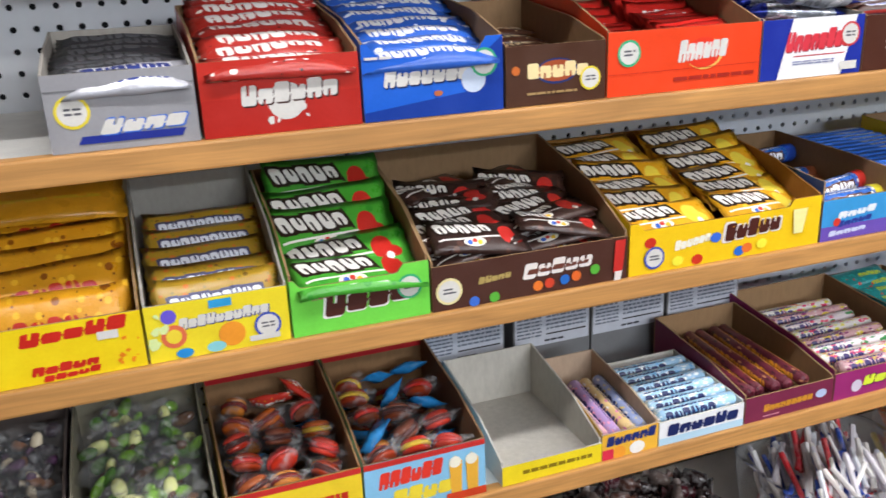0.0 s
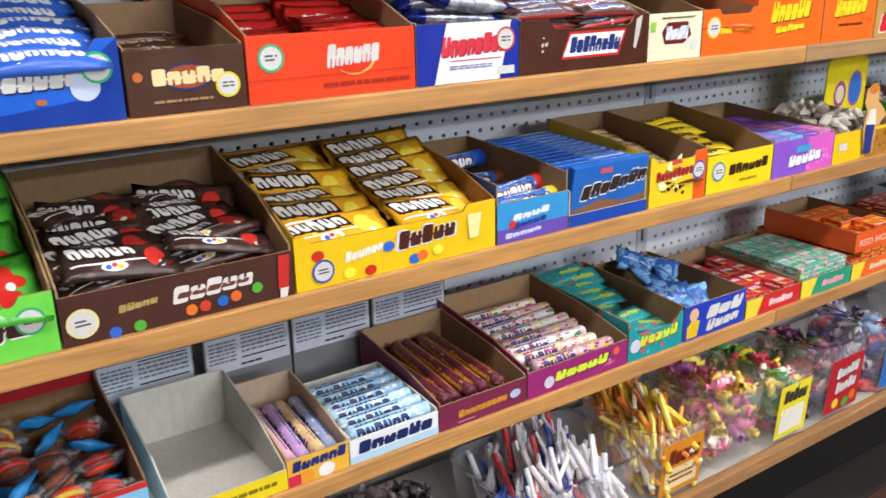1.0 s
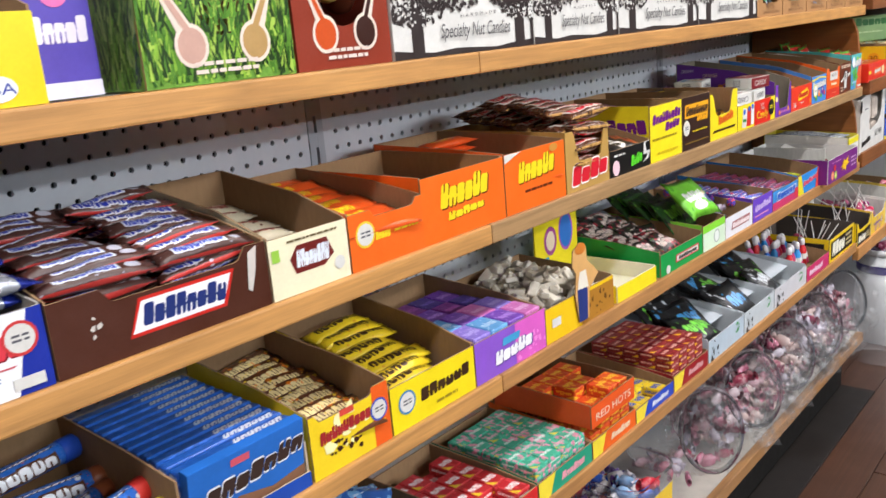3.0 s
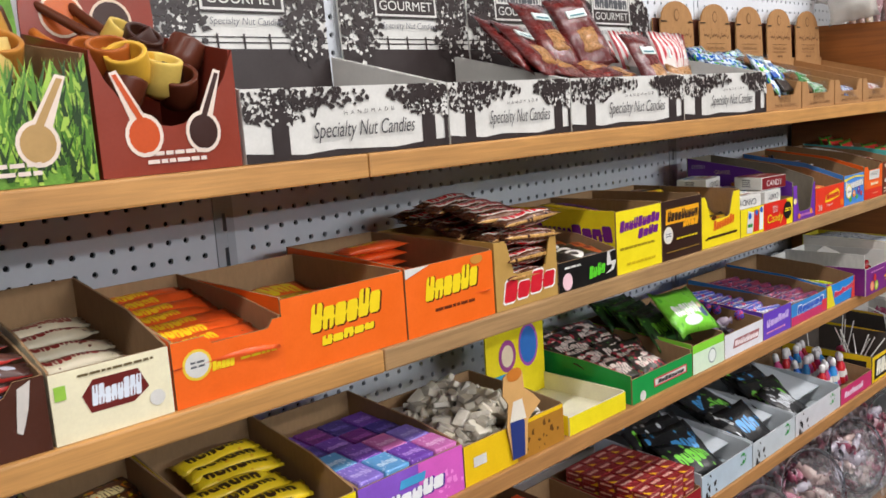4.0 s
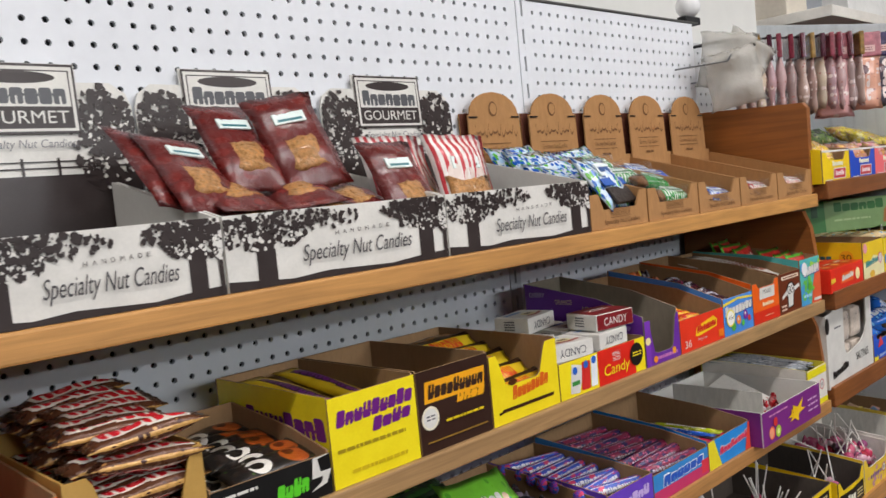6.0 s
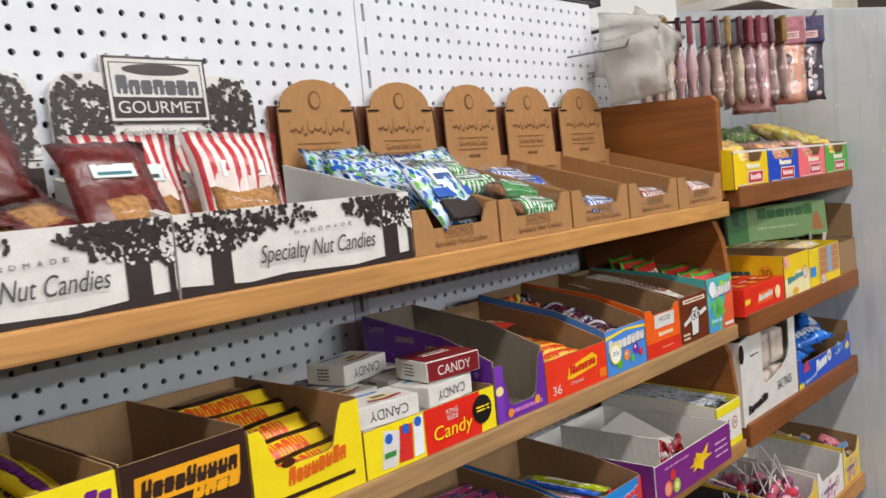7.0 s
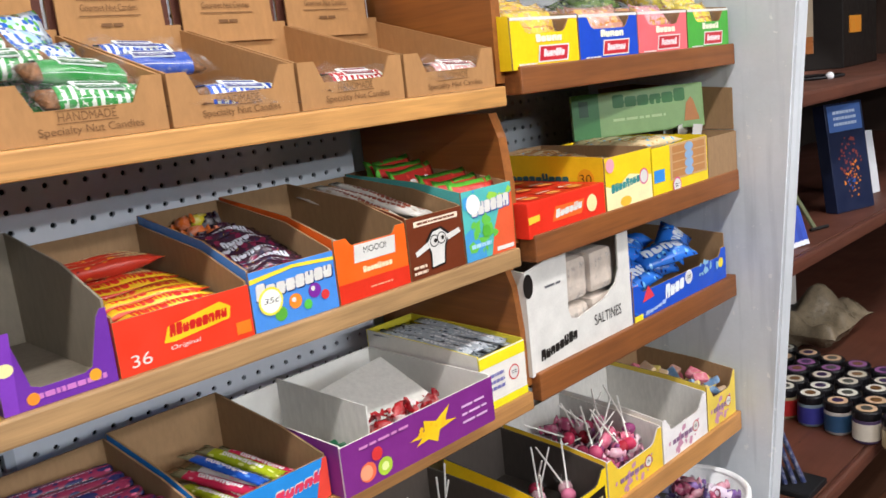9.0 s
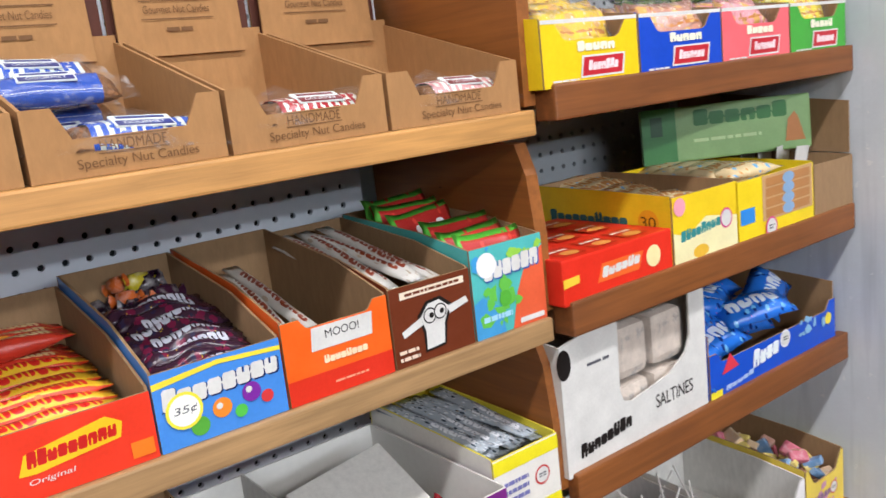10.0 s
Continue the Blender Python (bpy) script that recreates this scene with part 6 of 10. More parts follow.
root = thing("snack_pack", "flat pale green snack pack standing on the cookie packs", "pack", pose(3.298, 0.2, R2 + 0.098, -4, 0, -34), group="snack boxes on the end unit")
part("body", block(0, 0, 0, 0.28, 0.014, 0.088, 0.004), P("94b878"), root)
pr = Print(0.28, 0.088, lambda u, v, q: (u, q, v))
pr.rect(0.0, 0.0, 0.2, 1.0, P("4a8a4a")), pr.word(0.3, 0.62, 0.86, 0.92, 6, P("3a7a3a"), 0.0, 101), pr.poly([(0.84, 0.16), (0.96, 0.16), (0.92, 0.6), (0.9, 0.7), (0.86, 0.56)], P("c8844a")), pr.rect(0.05, 0.5, 0.12, 0.85, P("2f5a34")), pr.bars(0.3, 0.3, 0.7, 0.42, 1, P("c4dca0"))
pr.done(root)

# white cracker carton with a die-cut window
w, h, t = 0.284, 0.186, 0.003
root = thing("cracker_box", "white cracker carton with a cut window showing sleeves", "box", Matrix.Translation((2.879, 0.004, R3 + 0.001)), group="snack boxes on the end unit")
win = [(0.37 * w, h), (0.36 * w, 0.44 * h), (0.38 * w, 0.36 * h), (0.44 * w, 0.33 * h), (0.72 * w, 0.4 * h), (0.84 * w, 0.5 * h), (0.88 * w, 0.62 * h), (0.88 * w, h)]
part("front_panel", sheet([(0, 0), (w, 0), (w, h), *reversed(win), (0, h * 0.9)], t, lambda u, v, q: (u, q, v)), [WHITE, WHITECARD], root)
for fx in (0, 1):
    part("side_panel", sheet([(t, 0), (0.2, 0), (0.2, h), (t, h * (1 if fx else 0.9))], t, lambda u, v, q, fx=fx: ((w - q) if fx else q, u, v)), [WHITE, WHITECARD], root)
part("base", block(t, t, 0.0004, w - t, 0.2, 0.003), WHITECARD, root)
pr = Print(w, h, lambda u, v, q: (u, q, v))
pr.word(0.08, 0.1, 0.42, 0.2, 8, INK, 0.1, 102, 0.06), pr.text("SALTINES", 0.6, 0.19, 0.88, 0.29, INK), pr.bars(0.16, 0.7, 0.3, 0.74, 1, INK_GREY), pr.disc(0.02, 0.78, 0.012, INK, 1.6)
pr.done(root)
for r in range(2):
    for c in range(2):
        sl = thing("cracker_sleeve", "clear sleeve of square crackers", "crackers", Matrix.Translation((2.879 + 0.106 + 0.076 * c, 0.012, R3 + 0.006 + 0.079 * r)), group="cracker sleeves")
        part("crackers", block(0.002, 0.003, 0.001, 0.07, 0.15, 0.074, 0.014), paint("d0c2b4", 0.5, 0.2, 60, 0.3), sl)
        part("film", block(0, 0, 0, 0.072, 0.153, 0.076, 0.016), cello(), sl)


def ink(pr):
    pr.rect(0, 0, 0.08, 0.22, P("f0e030")), pr.poly([(0.08, 0.5), (0.2, 0.55), (0.14, 0.9)], P("d83a4a")), pr.word(0.1, 0.12, 0.3, 0.24, 5, P("a8c0e8"), 0.2, 103, 0.1), pr.sticker(0.56, 0.62, 0.014, P("e8e8f0")), pr.word(0.3, 0.3, 0.5, 0.7, 4, P("e8f0f8"), 0.2, 104, 0.1), pr.leaves(0.6, 0.2, 1.0, 0.9, 10, P("8ab8d8"), 4, 0.12), pr.disc(0.93, 0.6, 0.01, P("f0d83a"))


sweet("snack_box", "blue cookie box full of blue packs", 3.17, 3.516, R3, 0.07, 0.098, 0.11, 0.24, P("1c50c4"), ink, cut=(0.06, 0.94, 0.055), group="snack boxes on the end unit")
BLACKBOX = kraft("4a423c")
for a, b, c, hf, lb, inn in ((2.89, 3.05, "f0cc18", 0.08, "yellow and black box of spiral lollipops with sticks up", BLACKBOX), (3.055, 3.235, "ecc83a", 0.085, "yellow-edged torn lollipop box with pink packs", WHITECARD), (3.24, 3.41, "ece8e6", 0.092, "white and pink lollipop box, empty", WHITECARD), (3.414, 3.535, "e8cc50", 0.1, "yellow box of striped wafer sweets", KRAFT)):
    bx = sweet("snack_box", lb, a, b, R4, hf, hf + 0.002, hf + 0.02, 0.24, P(c), None, inner=inn, group="snack boxes on the end unit", cut=(0.1, 0.9, hf * 0.7))
    pr = front_print(bx, b - a, hf)
    if inn is BLACKBOX:
        pr.poly([(0.04, 0.06), (0.96, 0.06), (0.96, 0.62), (0.5, 0.56), (0.04, 0.62)], INK), pr.word(0.12, 0.16, 0.62, 0.46, 5, P("f0ecd8"), 0.2, 140), pr.bars(0.68, 0.16, 0.92, 0.44, 3, P("d8c890"))
    else:
        pr.leaves(0.1, 0.1, 0.9, 0.6, 12, P("c890a8"), 6, 0.1), pr.bars(0.2, 0.3, 0.8, 0.5, 1, P("8a6a8a"), 5), pr.sticker(0.72, 0.42, 0.012, R_RING)
    pr.done(bx)

# ---- sweets in the boxes ----
RND = random.Random(7)


def kit(name, mat, length, width, height, shape="pillow", n=2, **kw):
    """A few variants of one pack, as shared meshes."""
    out = []
    for k in range(n):
        bm = pillow(length, width, height, seed=k + 3, **kw) if shape == "pillow" else (brick_pack(length, width, height) if shape == "brick" else roll_pack(length, height / 2))
        if shape == "pillow":
            ends = []
            for side in (0, 1):
                cut = bm.copy()
                bmesh.ops.delete(cut, geom=[f for f in cut.faces if (f.calc_center_median().x > -length * 0.43 if side == 0 else f.calc_center_median().x < length * 0.43)], context="FACES")
                ends.append(mesh_of(cut, name + "_end", mat))
            bmesh.ops.delete(bm, geom=[f for f in bm.faces if abs(f.calc_center_median().x) > length * 0.43], context="FACES")
            out.append((mesh_of(bm, name, mat), *ends))
        else:
            out.append(mesh_of(bm, name, mat))
    return out


def drop(kit_, name, label, cat, group, x, y, z, rx=0.0, ry=0.0, rz=0.0):
    m = pose(x, y, z) @ pose(0, 0, 0, 0, 0, rz) @ pose(0, 0, 0, 0, ry, 0) @ pose(0, 0, 0, rx, 0, 0)
    me = RND.choice(kit_)
    if not isinstance(me, tuple):
        return thing(name, label, cat, m, group, mesh=me)
    root = thing(name, label, cat, m, group)
    part("wrapper", me[0], None, root)
    part("crimped_end", me[1], None, root)
    part("crimped_end", me[2], None, root)
    return root


def rows(kit_, name, label, cat, group, xs, ys, z, rx=0.0, rz=0.0, jit=1.0, skip=0.0):
    """Packs at every x and y; z(x, y) gives the resting height."""
    for y in ys:
        for x in xs:
            if RND.random() < skip:
                continue
            drop(kit_, name, label, cat, group, x + RND.uniform(-0.003, 0.003) * jit, y + RND.uniform(-0.002, 0.002) * jit, z(x, y), rx + RND.uniform(-4, 4) * jit, RND.uniform(-2, 2) * jit, rz + RND.uniform(-5, 5) * jit)


def span(a, b, n):
    return [a + (b - a) * i / (n - 1) for i in range(n)] if n > 1 else [(a + b) / 2]


# foil bars and coated bars on the second shelf
K = kit("foil_bar", wrapper("foil", "5a5b60", "8a8c92", None, (), n_letters=5, foil=0.7, rough=0.35), 0.125, 0.036, 0.018)
rows(K, "candy_bar", "dark silver foil candy bar", "candy bar", "foil bars", [-0.517], span(0.03, 0.18, 6), lambda x, y: Z2 + 0.052 + 0.14 * y, 18)
K2 = kit("foil_bar_white", wrapper("foilw", "c8cad2", "3a4a9a", "f2f2f6", (), n_letters=6, foil=0.4, rough=0.3), 0.115, 0.034, 0.016)
rows(K2, "candy_bar", "silver and white chocolate bar", "candy bar", "foil bars", [-0.51], [0.016, 0.034], lambda x, y: Z2 + 0.046 + 0.4 * y, 25)
K = kit("coconut_bar", wrapper("coconut", "b82a1e", "f4f0ea", None, (("f2ece2", 0.16), ("3a1a10", 0.1)), n_letters=6), 0.15, 0.045, 0.02)
rows(K, "candy_bar", "red coconut chocolate bar", "candy bar", "red coconut bars", [-0.366], span(0.02, 0.2, 7), lambda x, y: Z2 + 0.05 + 0.3 * y, 22)
K = kit("almond_bar", wrapper("almond", "2a62c8", "f4f4f6", None, (("e8ecf4", 0.18), ("8a5a3a", 0.06)), n_letters=8), 0.148, 0.045, 0.02)
rows(K, "candy_bar", "blue almond chocolate bar", "candy bar", "blue almond bars", [-0.205], span(0.02, 0.2, 7), lambda x, y: Z2 + 0.045 + 0.3 * y, 22)
K = kit("toffee_bar", wrapper("toffee", "5a3420", "f0dcb0", None, (("e8d0a0", 0.1),), n_letters=5), 0.11, 0.034, 0.014)
rows(K, "candy_bar", "brown-wrapped toffee chocolate bar", "candy bar", "toffee bars", [-0.058], [0.12, 0.155, 0.19], lambda x, y: Z2 + 0.02 + 0.2 * y, 6, skip=0.0)
K = kit("wafer_bar", wrapper("wafer", "d8241a", "f6f2ee", None, (), n_letters=6, span=(0.25, 0.8)), 0.098, 0.055, 0.014)
for x, h in ((0.06, 0.0), (0.164, 0.012)):
    for k in range(5):
        drop(K, "candy_bar", "red-wrapped chocolate wafer bar", "candy bar", "red wafer bars", x + RND.uniform(-0.003, 0.003), 0.05 + 0.018 * k, Z2 + 0.04 + h + 0.003 * k, 34 + RND.uniform(-5, 5), RND.uniform(-3, 3), RND.uniform(-4, 4))
    for k in range(3):
        drop(K, "candy_bar", "red-wrapped chocolate wafer bar leaning on the others", "candy bar", "red wafer bars", x + RND.uniform(-0.004, 0.004), 0.15 + 0.024 * k, Z2 + 0.058 + h + 0.008 * k, 58 + RND.uniform(-4, 4), RND.uniform(-3, 3), RND.uniform(-4, 4))
K = kit("nougat_silver", wrapper("silverpeanut", "b4b8c2", "c83a48", None, (("eef0f6", 0.3),), n_letters=8, band=(0.35, 0.6), span=(0.3, 0.7), foil=0.55, rough=0.25, badges=(("1c2c8c", 0.0, 0.5, 0.2, 1.2), ("1c2c8c", 1.0, 0.5, 0.16, 1.2))), 0.14, 0.044, 0.022)
for k in range(22):
    y = RND.uniform(0.015, 0.22)
    drop(K, "candy_bar", "silver and blue peanut bar", "candy bar", "silver peanut bars", 0.30 + RND.uniform(-0.022, 0.022), y + 0.022, Z2 + 0.018 + 0.021 * (k // 6) + 0.14 * y, RND.uniform(-12, 16), RND.uniform(-8, 8), RND.uniform(-16, 16))
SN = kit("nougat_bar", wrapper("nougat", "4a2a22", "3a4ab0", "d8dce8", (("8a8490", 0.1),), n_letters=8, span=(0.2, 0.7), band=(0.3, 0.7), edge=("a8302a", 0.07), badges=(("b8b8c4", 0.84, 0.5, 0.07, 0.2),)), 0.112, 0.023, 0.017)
# Paler copy of the same wrapper: right column's lit look put into its colours.
SN2 = kit("nougat_bar_lit", wrapper("nougat_lit", "5a342a", "2a3aa8", "eeeef4", (("c8c0c8", 0.12),), n_letters=8, span=(0.12, 0.8), band=(0.2, 0.8), edge=("c0342c", 0.07)), 0.112, 0.023, 0.017)
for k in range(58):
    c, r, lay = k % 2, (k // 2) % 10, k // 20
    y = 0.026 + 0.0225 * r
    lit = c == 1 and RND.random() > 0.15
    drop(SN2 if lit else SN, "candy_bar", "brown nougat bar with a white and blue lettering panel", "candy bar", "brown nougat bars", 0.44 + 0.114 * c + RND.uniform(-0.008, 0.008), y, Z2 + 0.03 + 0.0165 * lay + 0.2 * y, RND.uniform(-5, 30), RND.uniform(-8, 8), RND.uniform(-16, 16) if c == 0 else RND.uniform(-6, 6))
K = kit("white_bar", wrapper("whitebar", "d8cdb0", "8a2a24", None, (("6a3a2a", 0.12),), n_letters=8), 0.105, 0.034, 0.018)
rows(K, "candy_bar", "cream white chocolate bar", "candy bar", "cream bars", [0.675], [0.1, 0.135, 0.17, 0.2], lambda x, y: Z2 + 0.02 + 0.2 * y, 8)
OR = kit("orange_pack", wrapper("orange", "ee5a16", "f6cc20", None, (("6a2a10", 0.06),), n_letters=6, span=(0.16, 0.6)), 0.122, 0.05, 0.014)
rows(OR, "candy_pack", "orange peanut candy pack", "candy pack", "orange packs", [0.802], span(0.025, 0.22, 8), lambda x, y: Z2 + 0.035 + 0.16 * y, 14)
OR2 = kit("orange_pieces", wrapper("pieces", "f06418", "f8d828", None, (("5a2a10", 0.08),), n_letters=6, band=(0.2, 0.85)), 0.15, 0.07, 0.018)
rows(OR2, "candy_pack", "orange candy pack with yellow lettering", "candy pack", "orange packs", [0.962], span(0.045, 0.2, 4), lambda x, y: Z2 + 0.026 + 0.07 * y, 8)
rows(OR, "candy_pack", "orange peanut butter cup pack", "candy pack", "orange packs", [1.14], span(0.03, 0.16, 5), lambda x, y: Z2 + 0.03 + 0.1 * y, 6)
for k in range(6):
    drop(OR, "candy_pack", "orange peanut butter cup pack", "candy pack", "orange packs", 1.15, 0.215 - 0.004 * k, Z2 + 0.012 + 0.014 * k, 0, 0, RND.uniform(-3, 3))
TW = kit("caramel_bar", wrapper("caramel", "5e3822", "d82a34", "ece4d8", (("b88a50", 0.12), ("3e1e16", 0.2)), n_letters=4, band=(0.26, 0.76), foil=0.2, rough=0.22, edge=("c89a58", 0.06)), 0.118, 0.04, 0.02)
for k in range(34):
    y = 0.02 + 0.215 * (k % 9) / 8
    lay = k // 9
    drop(TW, "candy_bar", "gold and red caramel biscuit bar", "candy bar", "caramel biscuit bars", 1.29 + RND.uniform(-0.012, 0.012), y, Z2 + 0.03 + 0.026 * lay + 0.12 * y * (lay > 1), RND.uniform(-8, 12), RND.uniform(-4, 4), RND.uniform(-12, 12))
K = kit("pretzel_pack", wrapper("pretzel", "1c1816", "2a2220", None, (("4a6a2a", 0.1), ("2c241e", 0.3)), n_letters=3, badges=(("a8501e", 0.76, 0.5, 0.15, 0.34), ("5a2412", 0.72, 0.62, 0.06, 0.12), ("e6e2da", 0.36, 0.5, 0.12, 0.32), ("1c1816", 0.34, 0.5, 0.07, 0.17), ("1c1816", 0.28, 0.56, 0.07, 0.08))), 0.115, 0.052, 0.02)
for k in range(14):
    c, r = k % 2, k // 2
    drop(K, "candy_pack", "black pretzel chocolate pack with a white ring and orange print", "candy pack", "black packs", 1.405 + 0.036 * c + RND.uniform(-0.008, 0.008), 0.034 + 0.024 * r, Z2 + 0.014 + 0.018 * c + 0.05 * 0.024 * r, RND.uniform(2, 16), RND.uniform(-5, 5), RND.uniform(-9, 9))
K = kit("chew_yellow", wrapper("chewy", "f0d01c", "7a2a90", "3a1636", (), n_letters=10, band=(0.34, 0.66), span=(0.14, 0.88), wide=0.4), 0.2, 0.04, 0.016)
for x, rz in ((1.543, 5), (1.593, 3)):
    drop(K, "candy_bar", "yellow and purple nougat bar", "candy bar", "nougat strips", x, 0.122, Z2 + 0.078, 0, -8, 90 + rz)
K = kit("chew_dark", wrapper("chewd", "3a241a", "e8b020", None, (), n_letters=12, span=(0.1, 0.85)), 0.2, 0.034, 0.014)
for k, x in enumerate((1.68, 1.72)):
    drop(K, "candy_bar", "long dark brown nougat bar", "candy bar", "nougat strips", x, 0.125, Z2 + 0.012, 0, 4, 90 + RND.uniform(-6, 6))
GB = kit("peanut_bar", wrapper("peanutbar", "f2d01a", "d8501c", None, (), n_letters=8, span=(0.12, 0.75), band=(0.3, 0.85), edge=("3a2016", 0.16)), 0.125, 0.05, 0.014)
for k in range(5):
    drop(GB, "candy_bar", "yellow peanut chocolate bar with a brown band", "candy bar", "yellow peanut bars", 1.838 + RND.uniform(-0.003, 0.003), 0.026 + 0.034 * k, Z2 + 0.03 + 0.012 * k, 46 + RND.uniform(-4, 4), RND.uniform(-2, 2), RND.uniform(-3, 3))
GB2 = kit("peanut_bar_dark", wrapper("peanutbar2", "4a2a1a", "a8701c", None, (), n_letters=8), 0.125, 0.05, 0.014)
for k in range(5):
    drop(GB2, "candy_bar", "brown-backed peanut chocolate bar", "candy bar", "yellow peanut bars", 1.838, 0.19, Z2 + 0.02 + 0.016 * k, 0, 0, RND.uniform(-3, 3))


def candy_carton(x, y, z, rz, dark=False):
    """White candy-stick pack with lettered ends."""
    root = thing("candy_carton", "white candy stick pack with a maroon top" if dark else "white candy stick pack with a brown oval on top" if dark is None else "white candy stick pack with printed top", "candy box", pose(x, y, z, 0, 0, rz), "candy stick packs")
    w, d, h = 0.088, 0.064, 0.026
    part("body", block(-w / 2, -d / 2, 0, w / 2, d / 2, h, 0.0015), WHITE, root)
    pr = Print(w, h, lambda u, v, q: (u - w / 2, -d / 2 + q, v))
    if dark:
        pr.rect(0.02, 0.04, 0.98, 0.96, P("7a1c22"))
    pr.text("CANDY", 0.2, 0.25, 0.82, 0.72, WHITE if dark else INK_GREY, 0.0, not dark)
    pr.done(root)
    pr = Print(w, d, lambda u, v, q: (u - w / 2, v - d / 2, h - q))
    if dark:
        pr.rect(0.02, 0.02, 0.98, 0.98, P("7a1c22")), pr.bars(0.25, 0.45, 0.75, 0.75, 2, WHITE, 3)
    elif dark is None:
        pr.disc(0.5, 0.56, 0.03, P("5a1c1a"), 0.62), pr.bars(0.3, 0.1, 0.7, 0.18, 1, INK_GREY, 7)
    else:
        pr.bars(0.14, 0.66, 0.7, 0.9, 1, P("3a7ab8"), 5), pr.disc(0.55, 0.42, 0.016, P("e8dca8"), 0.7), pr.poly([(0.3, 0.2), (0.55, 0.14), (0.86, 0.24), (0.84, 0.34), (0.56, 0.24), (0.32, 0.3)], P("a02a24")), pr.rect(0.44, 0.36, 0.66, 0.5, P("6a5a3a"))
    pr.done(root, "top_print")
    pr = Print(d, h, lambda u, v, q: (-w / 2 + q, d / 2 - u, v))
    pr.bars(0.3, 0.2, 0.6, 0.85, 4, INK_GREY, 6)
    pr.done(root, "end_print")


LOW, MID, TOP = Z2 + 0.0245, Z2 + 0.0515, Z2 + 0.079
PILE = [(1.968, 0.04, LOW, 0, False), (2.068, 0.04, LOW, 0, False), (1.968, 0.108, LOW, -2, False), (2.068, 0.108, LOW, 2, False), (1.968, 0.176, LOW, 1, False), (2.068, 0.176, LOW, 0, False), (1.968, 0.048, MID, -9, False), (2.066, 0.046, MID, 5, False), (1.966, 0.117, MID, 2, False), (2.08, 0.118, MID, -4, False), (1.972, 0.184, MID, 4, None), (2.075, 0.187, MID, -3, False), (2.086, 0.05, TOP, -7, True), (2.025, 0.158, TOP, 10, False)]
for x, y, z, rz, dk in PILE:
    candy_carton(x, y, z, rz, dk)
SB = kit("fruit_chew", wrapper("fruitchew", "e8b81c", "c8201c", None, (("e86a1c", 0.16),), n_letters=9, band=(0.2, 0.8), edge=("d83a1c", 0.14)), 0.132, 0.024, 0.02)
rows(SB, "candy_stick", "yellow and red fruit chew stick", "candy stick", "fruit chew sticks", [2.331], span(0.02, 0.15, 7), lambda x, y: Z2 + 0.03 + 0.14 * y, 4)
SB2 = kit("fruit_chew_red", wrapper("fruitchew2", "c8341c", "f0d8a0", None, (("e89a2a", 0.2), ("7a1c1c", 0.14)), n_letters=9), 0.132, 0.024, 0.02)
for k in range(9):
    drop(SB2, "candy_stick", "red and orange fruit chew stick", "candy stick", "fruit chew sticks", 2.331, 0.175 + 0.022 * (k % 3), Z2 + 0.03 + 0.021 * (k // 3), 0, 0, RND.uniform(-3, 3))


def heap(name, label, cat, x0, x1, y0, y1, z0, z1, n, size, mat, group="", seed=1, shape="ball", rise=0.0):
    """Loose small sweets in one heap, each twist-wrapped or lumpy, resting from z0 up to z1."""
    rnd = random.Random(seed)
    bm = bmesh.new()
    tmp = bmesh.new()
    if shape == "ball":
        bmesh.ops.create_icosphere(tmp, subdivisions=1, radius=1.0)
    elif shape == "twist":
        prof = [(0.8, -1.7), (0.3, -1.12), (0.86, -0.9), (0.98, 0.0), (0.86, 0.9), (0.3, 1.12), (0.8, 1.7)]
        tmp.free()
        tmp = lathe(prof, 7, False)
        bmesh.ops.scale(tmp, vec=(1.0, 0.6, 1.0), verts=tmp.verts)
    elif shape == "stick":
        tmp.free()
        tmp = lathe([(0.3, -2.6), (0.34, -2.5), (0.34, 2.5), (0.3, 2.6)], 7)
    elif shape == "bun":
        tmp.free()
        tmp = lathe([(0.05, -0.55), (0.8, -0.5), (1.0, -0.2), (0.86, -0.08), (1.06, 0.0), (0.88, 0.1), (1.0, 0.25), (0.75, 0.55), (0.05, 0.62)], 10)
    else:
        box_into(tmp, -1.3, -0.8, -0.5, 1.3, 0.8, 0.5, 0, 0.25)
    vs, fs = [tuple(v.co) for v in tmp.verts], [[v.index for v in f.verts] for f in tmp.faces]
    tmp.verts.index_update()
    fs = [[v.index for v in f.verts] for f in tmp.faces]
    tmp.free()
    verts, faces = [], []
    for _ in range(n):
        x, y = rnd.uniform(x0, x1), rnd.uniform(y0, y1)
        top = z0 + (z1 - z0) * (1 - 0.55 * abs(2 * (x - x0) / (x1 - x0) - 1) ** 2) + rise * (y - y0)
        z = z0 + (top - z0) * rnd.random() ** 0.6
        s = size * rnd.uniform(0.75, 1.2)
        m = pose(x, y, z, rnd.uniform(-8, 8) if shape == "stick" else rnd.uniform(-40, 40) if shape != "ball" else rnd.uniform(0, 360), rnd.uniform(60, 120) if shape == "twist" else rnd.gauss(58, 9) if shape == "stick" else rnd.uniform(-40, 40), rnd.uniform(0, 360) if shape != "stick" else rnd.gauss(70, 16))
        base = len(verts)
        verts.extend(tuple(m @ (Vector(v) * s)) for v in vs)
        faces.extend(tuple(base + i for i in f) for f in fs)
    me = bpy.data.meshes.new(name)
    me.from_pydata(verts, [], faces)
    me.materials.append(mat)
    me.polygons.foreach_set("use_smooth", [shape in ("ball", "twist", "bun")] * len(faces))
    return thing(name, label, cat, Matrix(), group, "stuff", me)


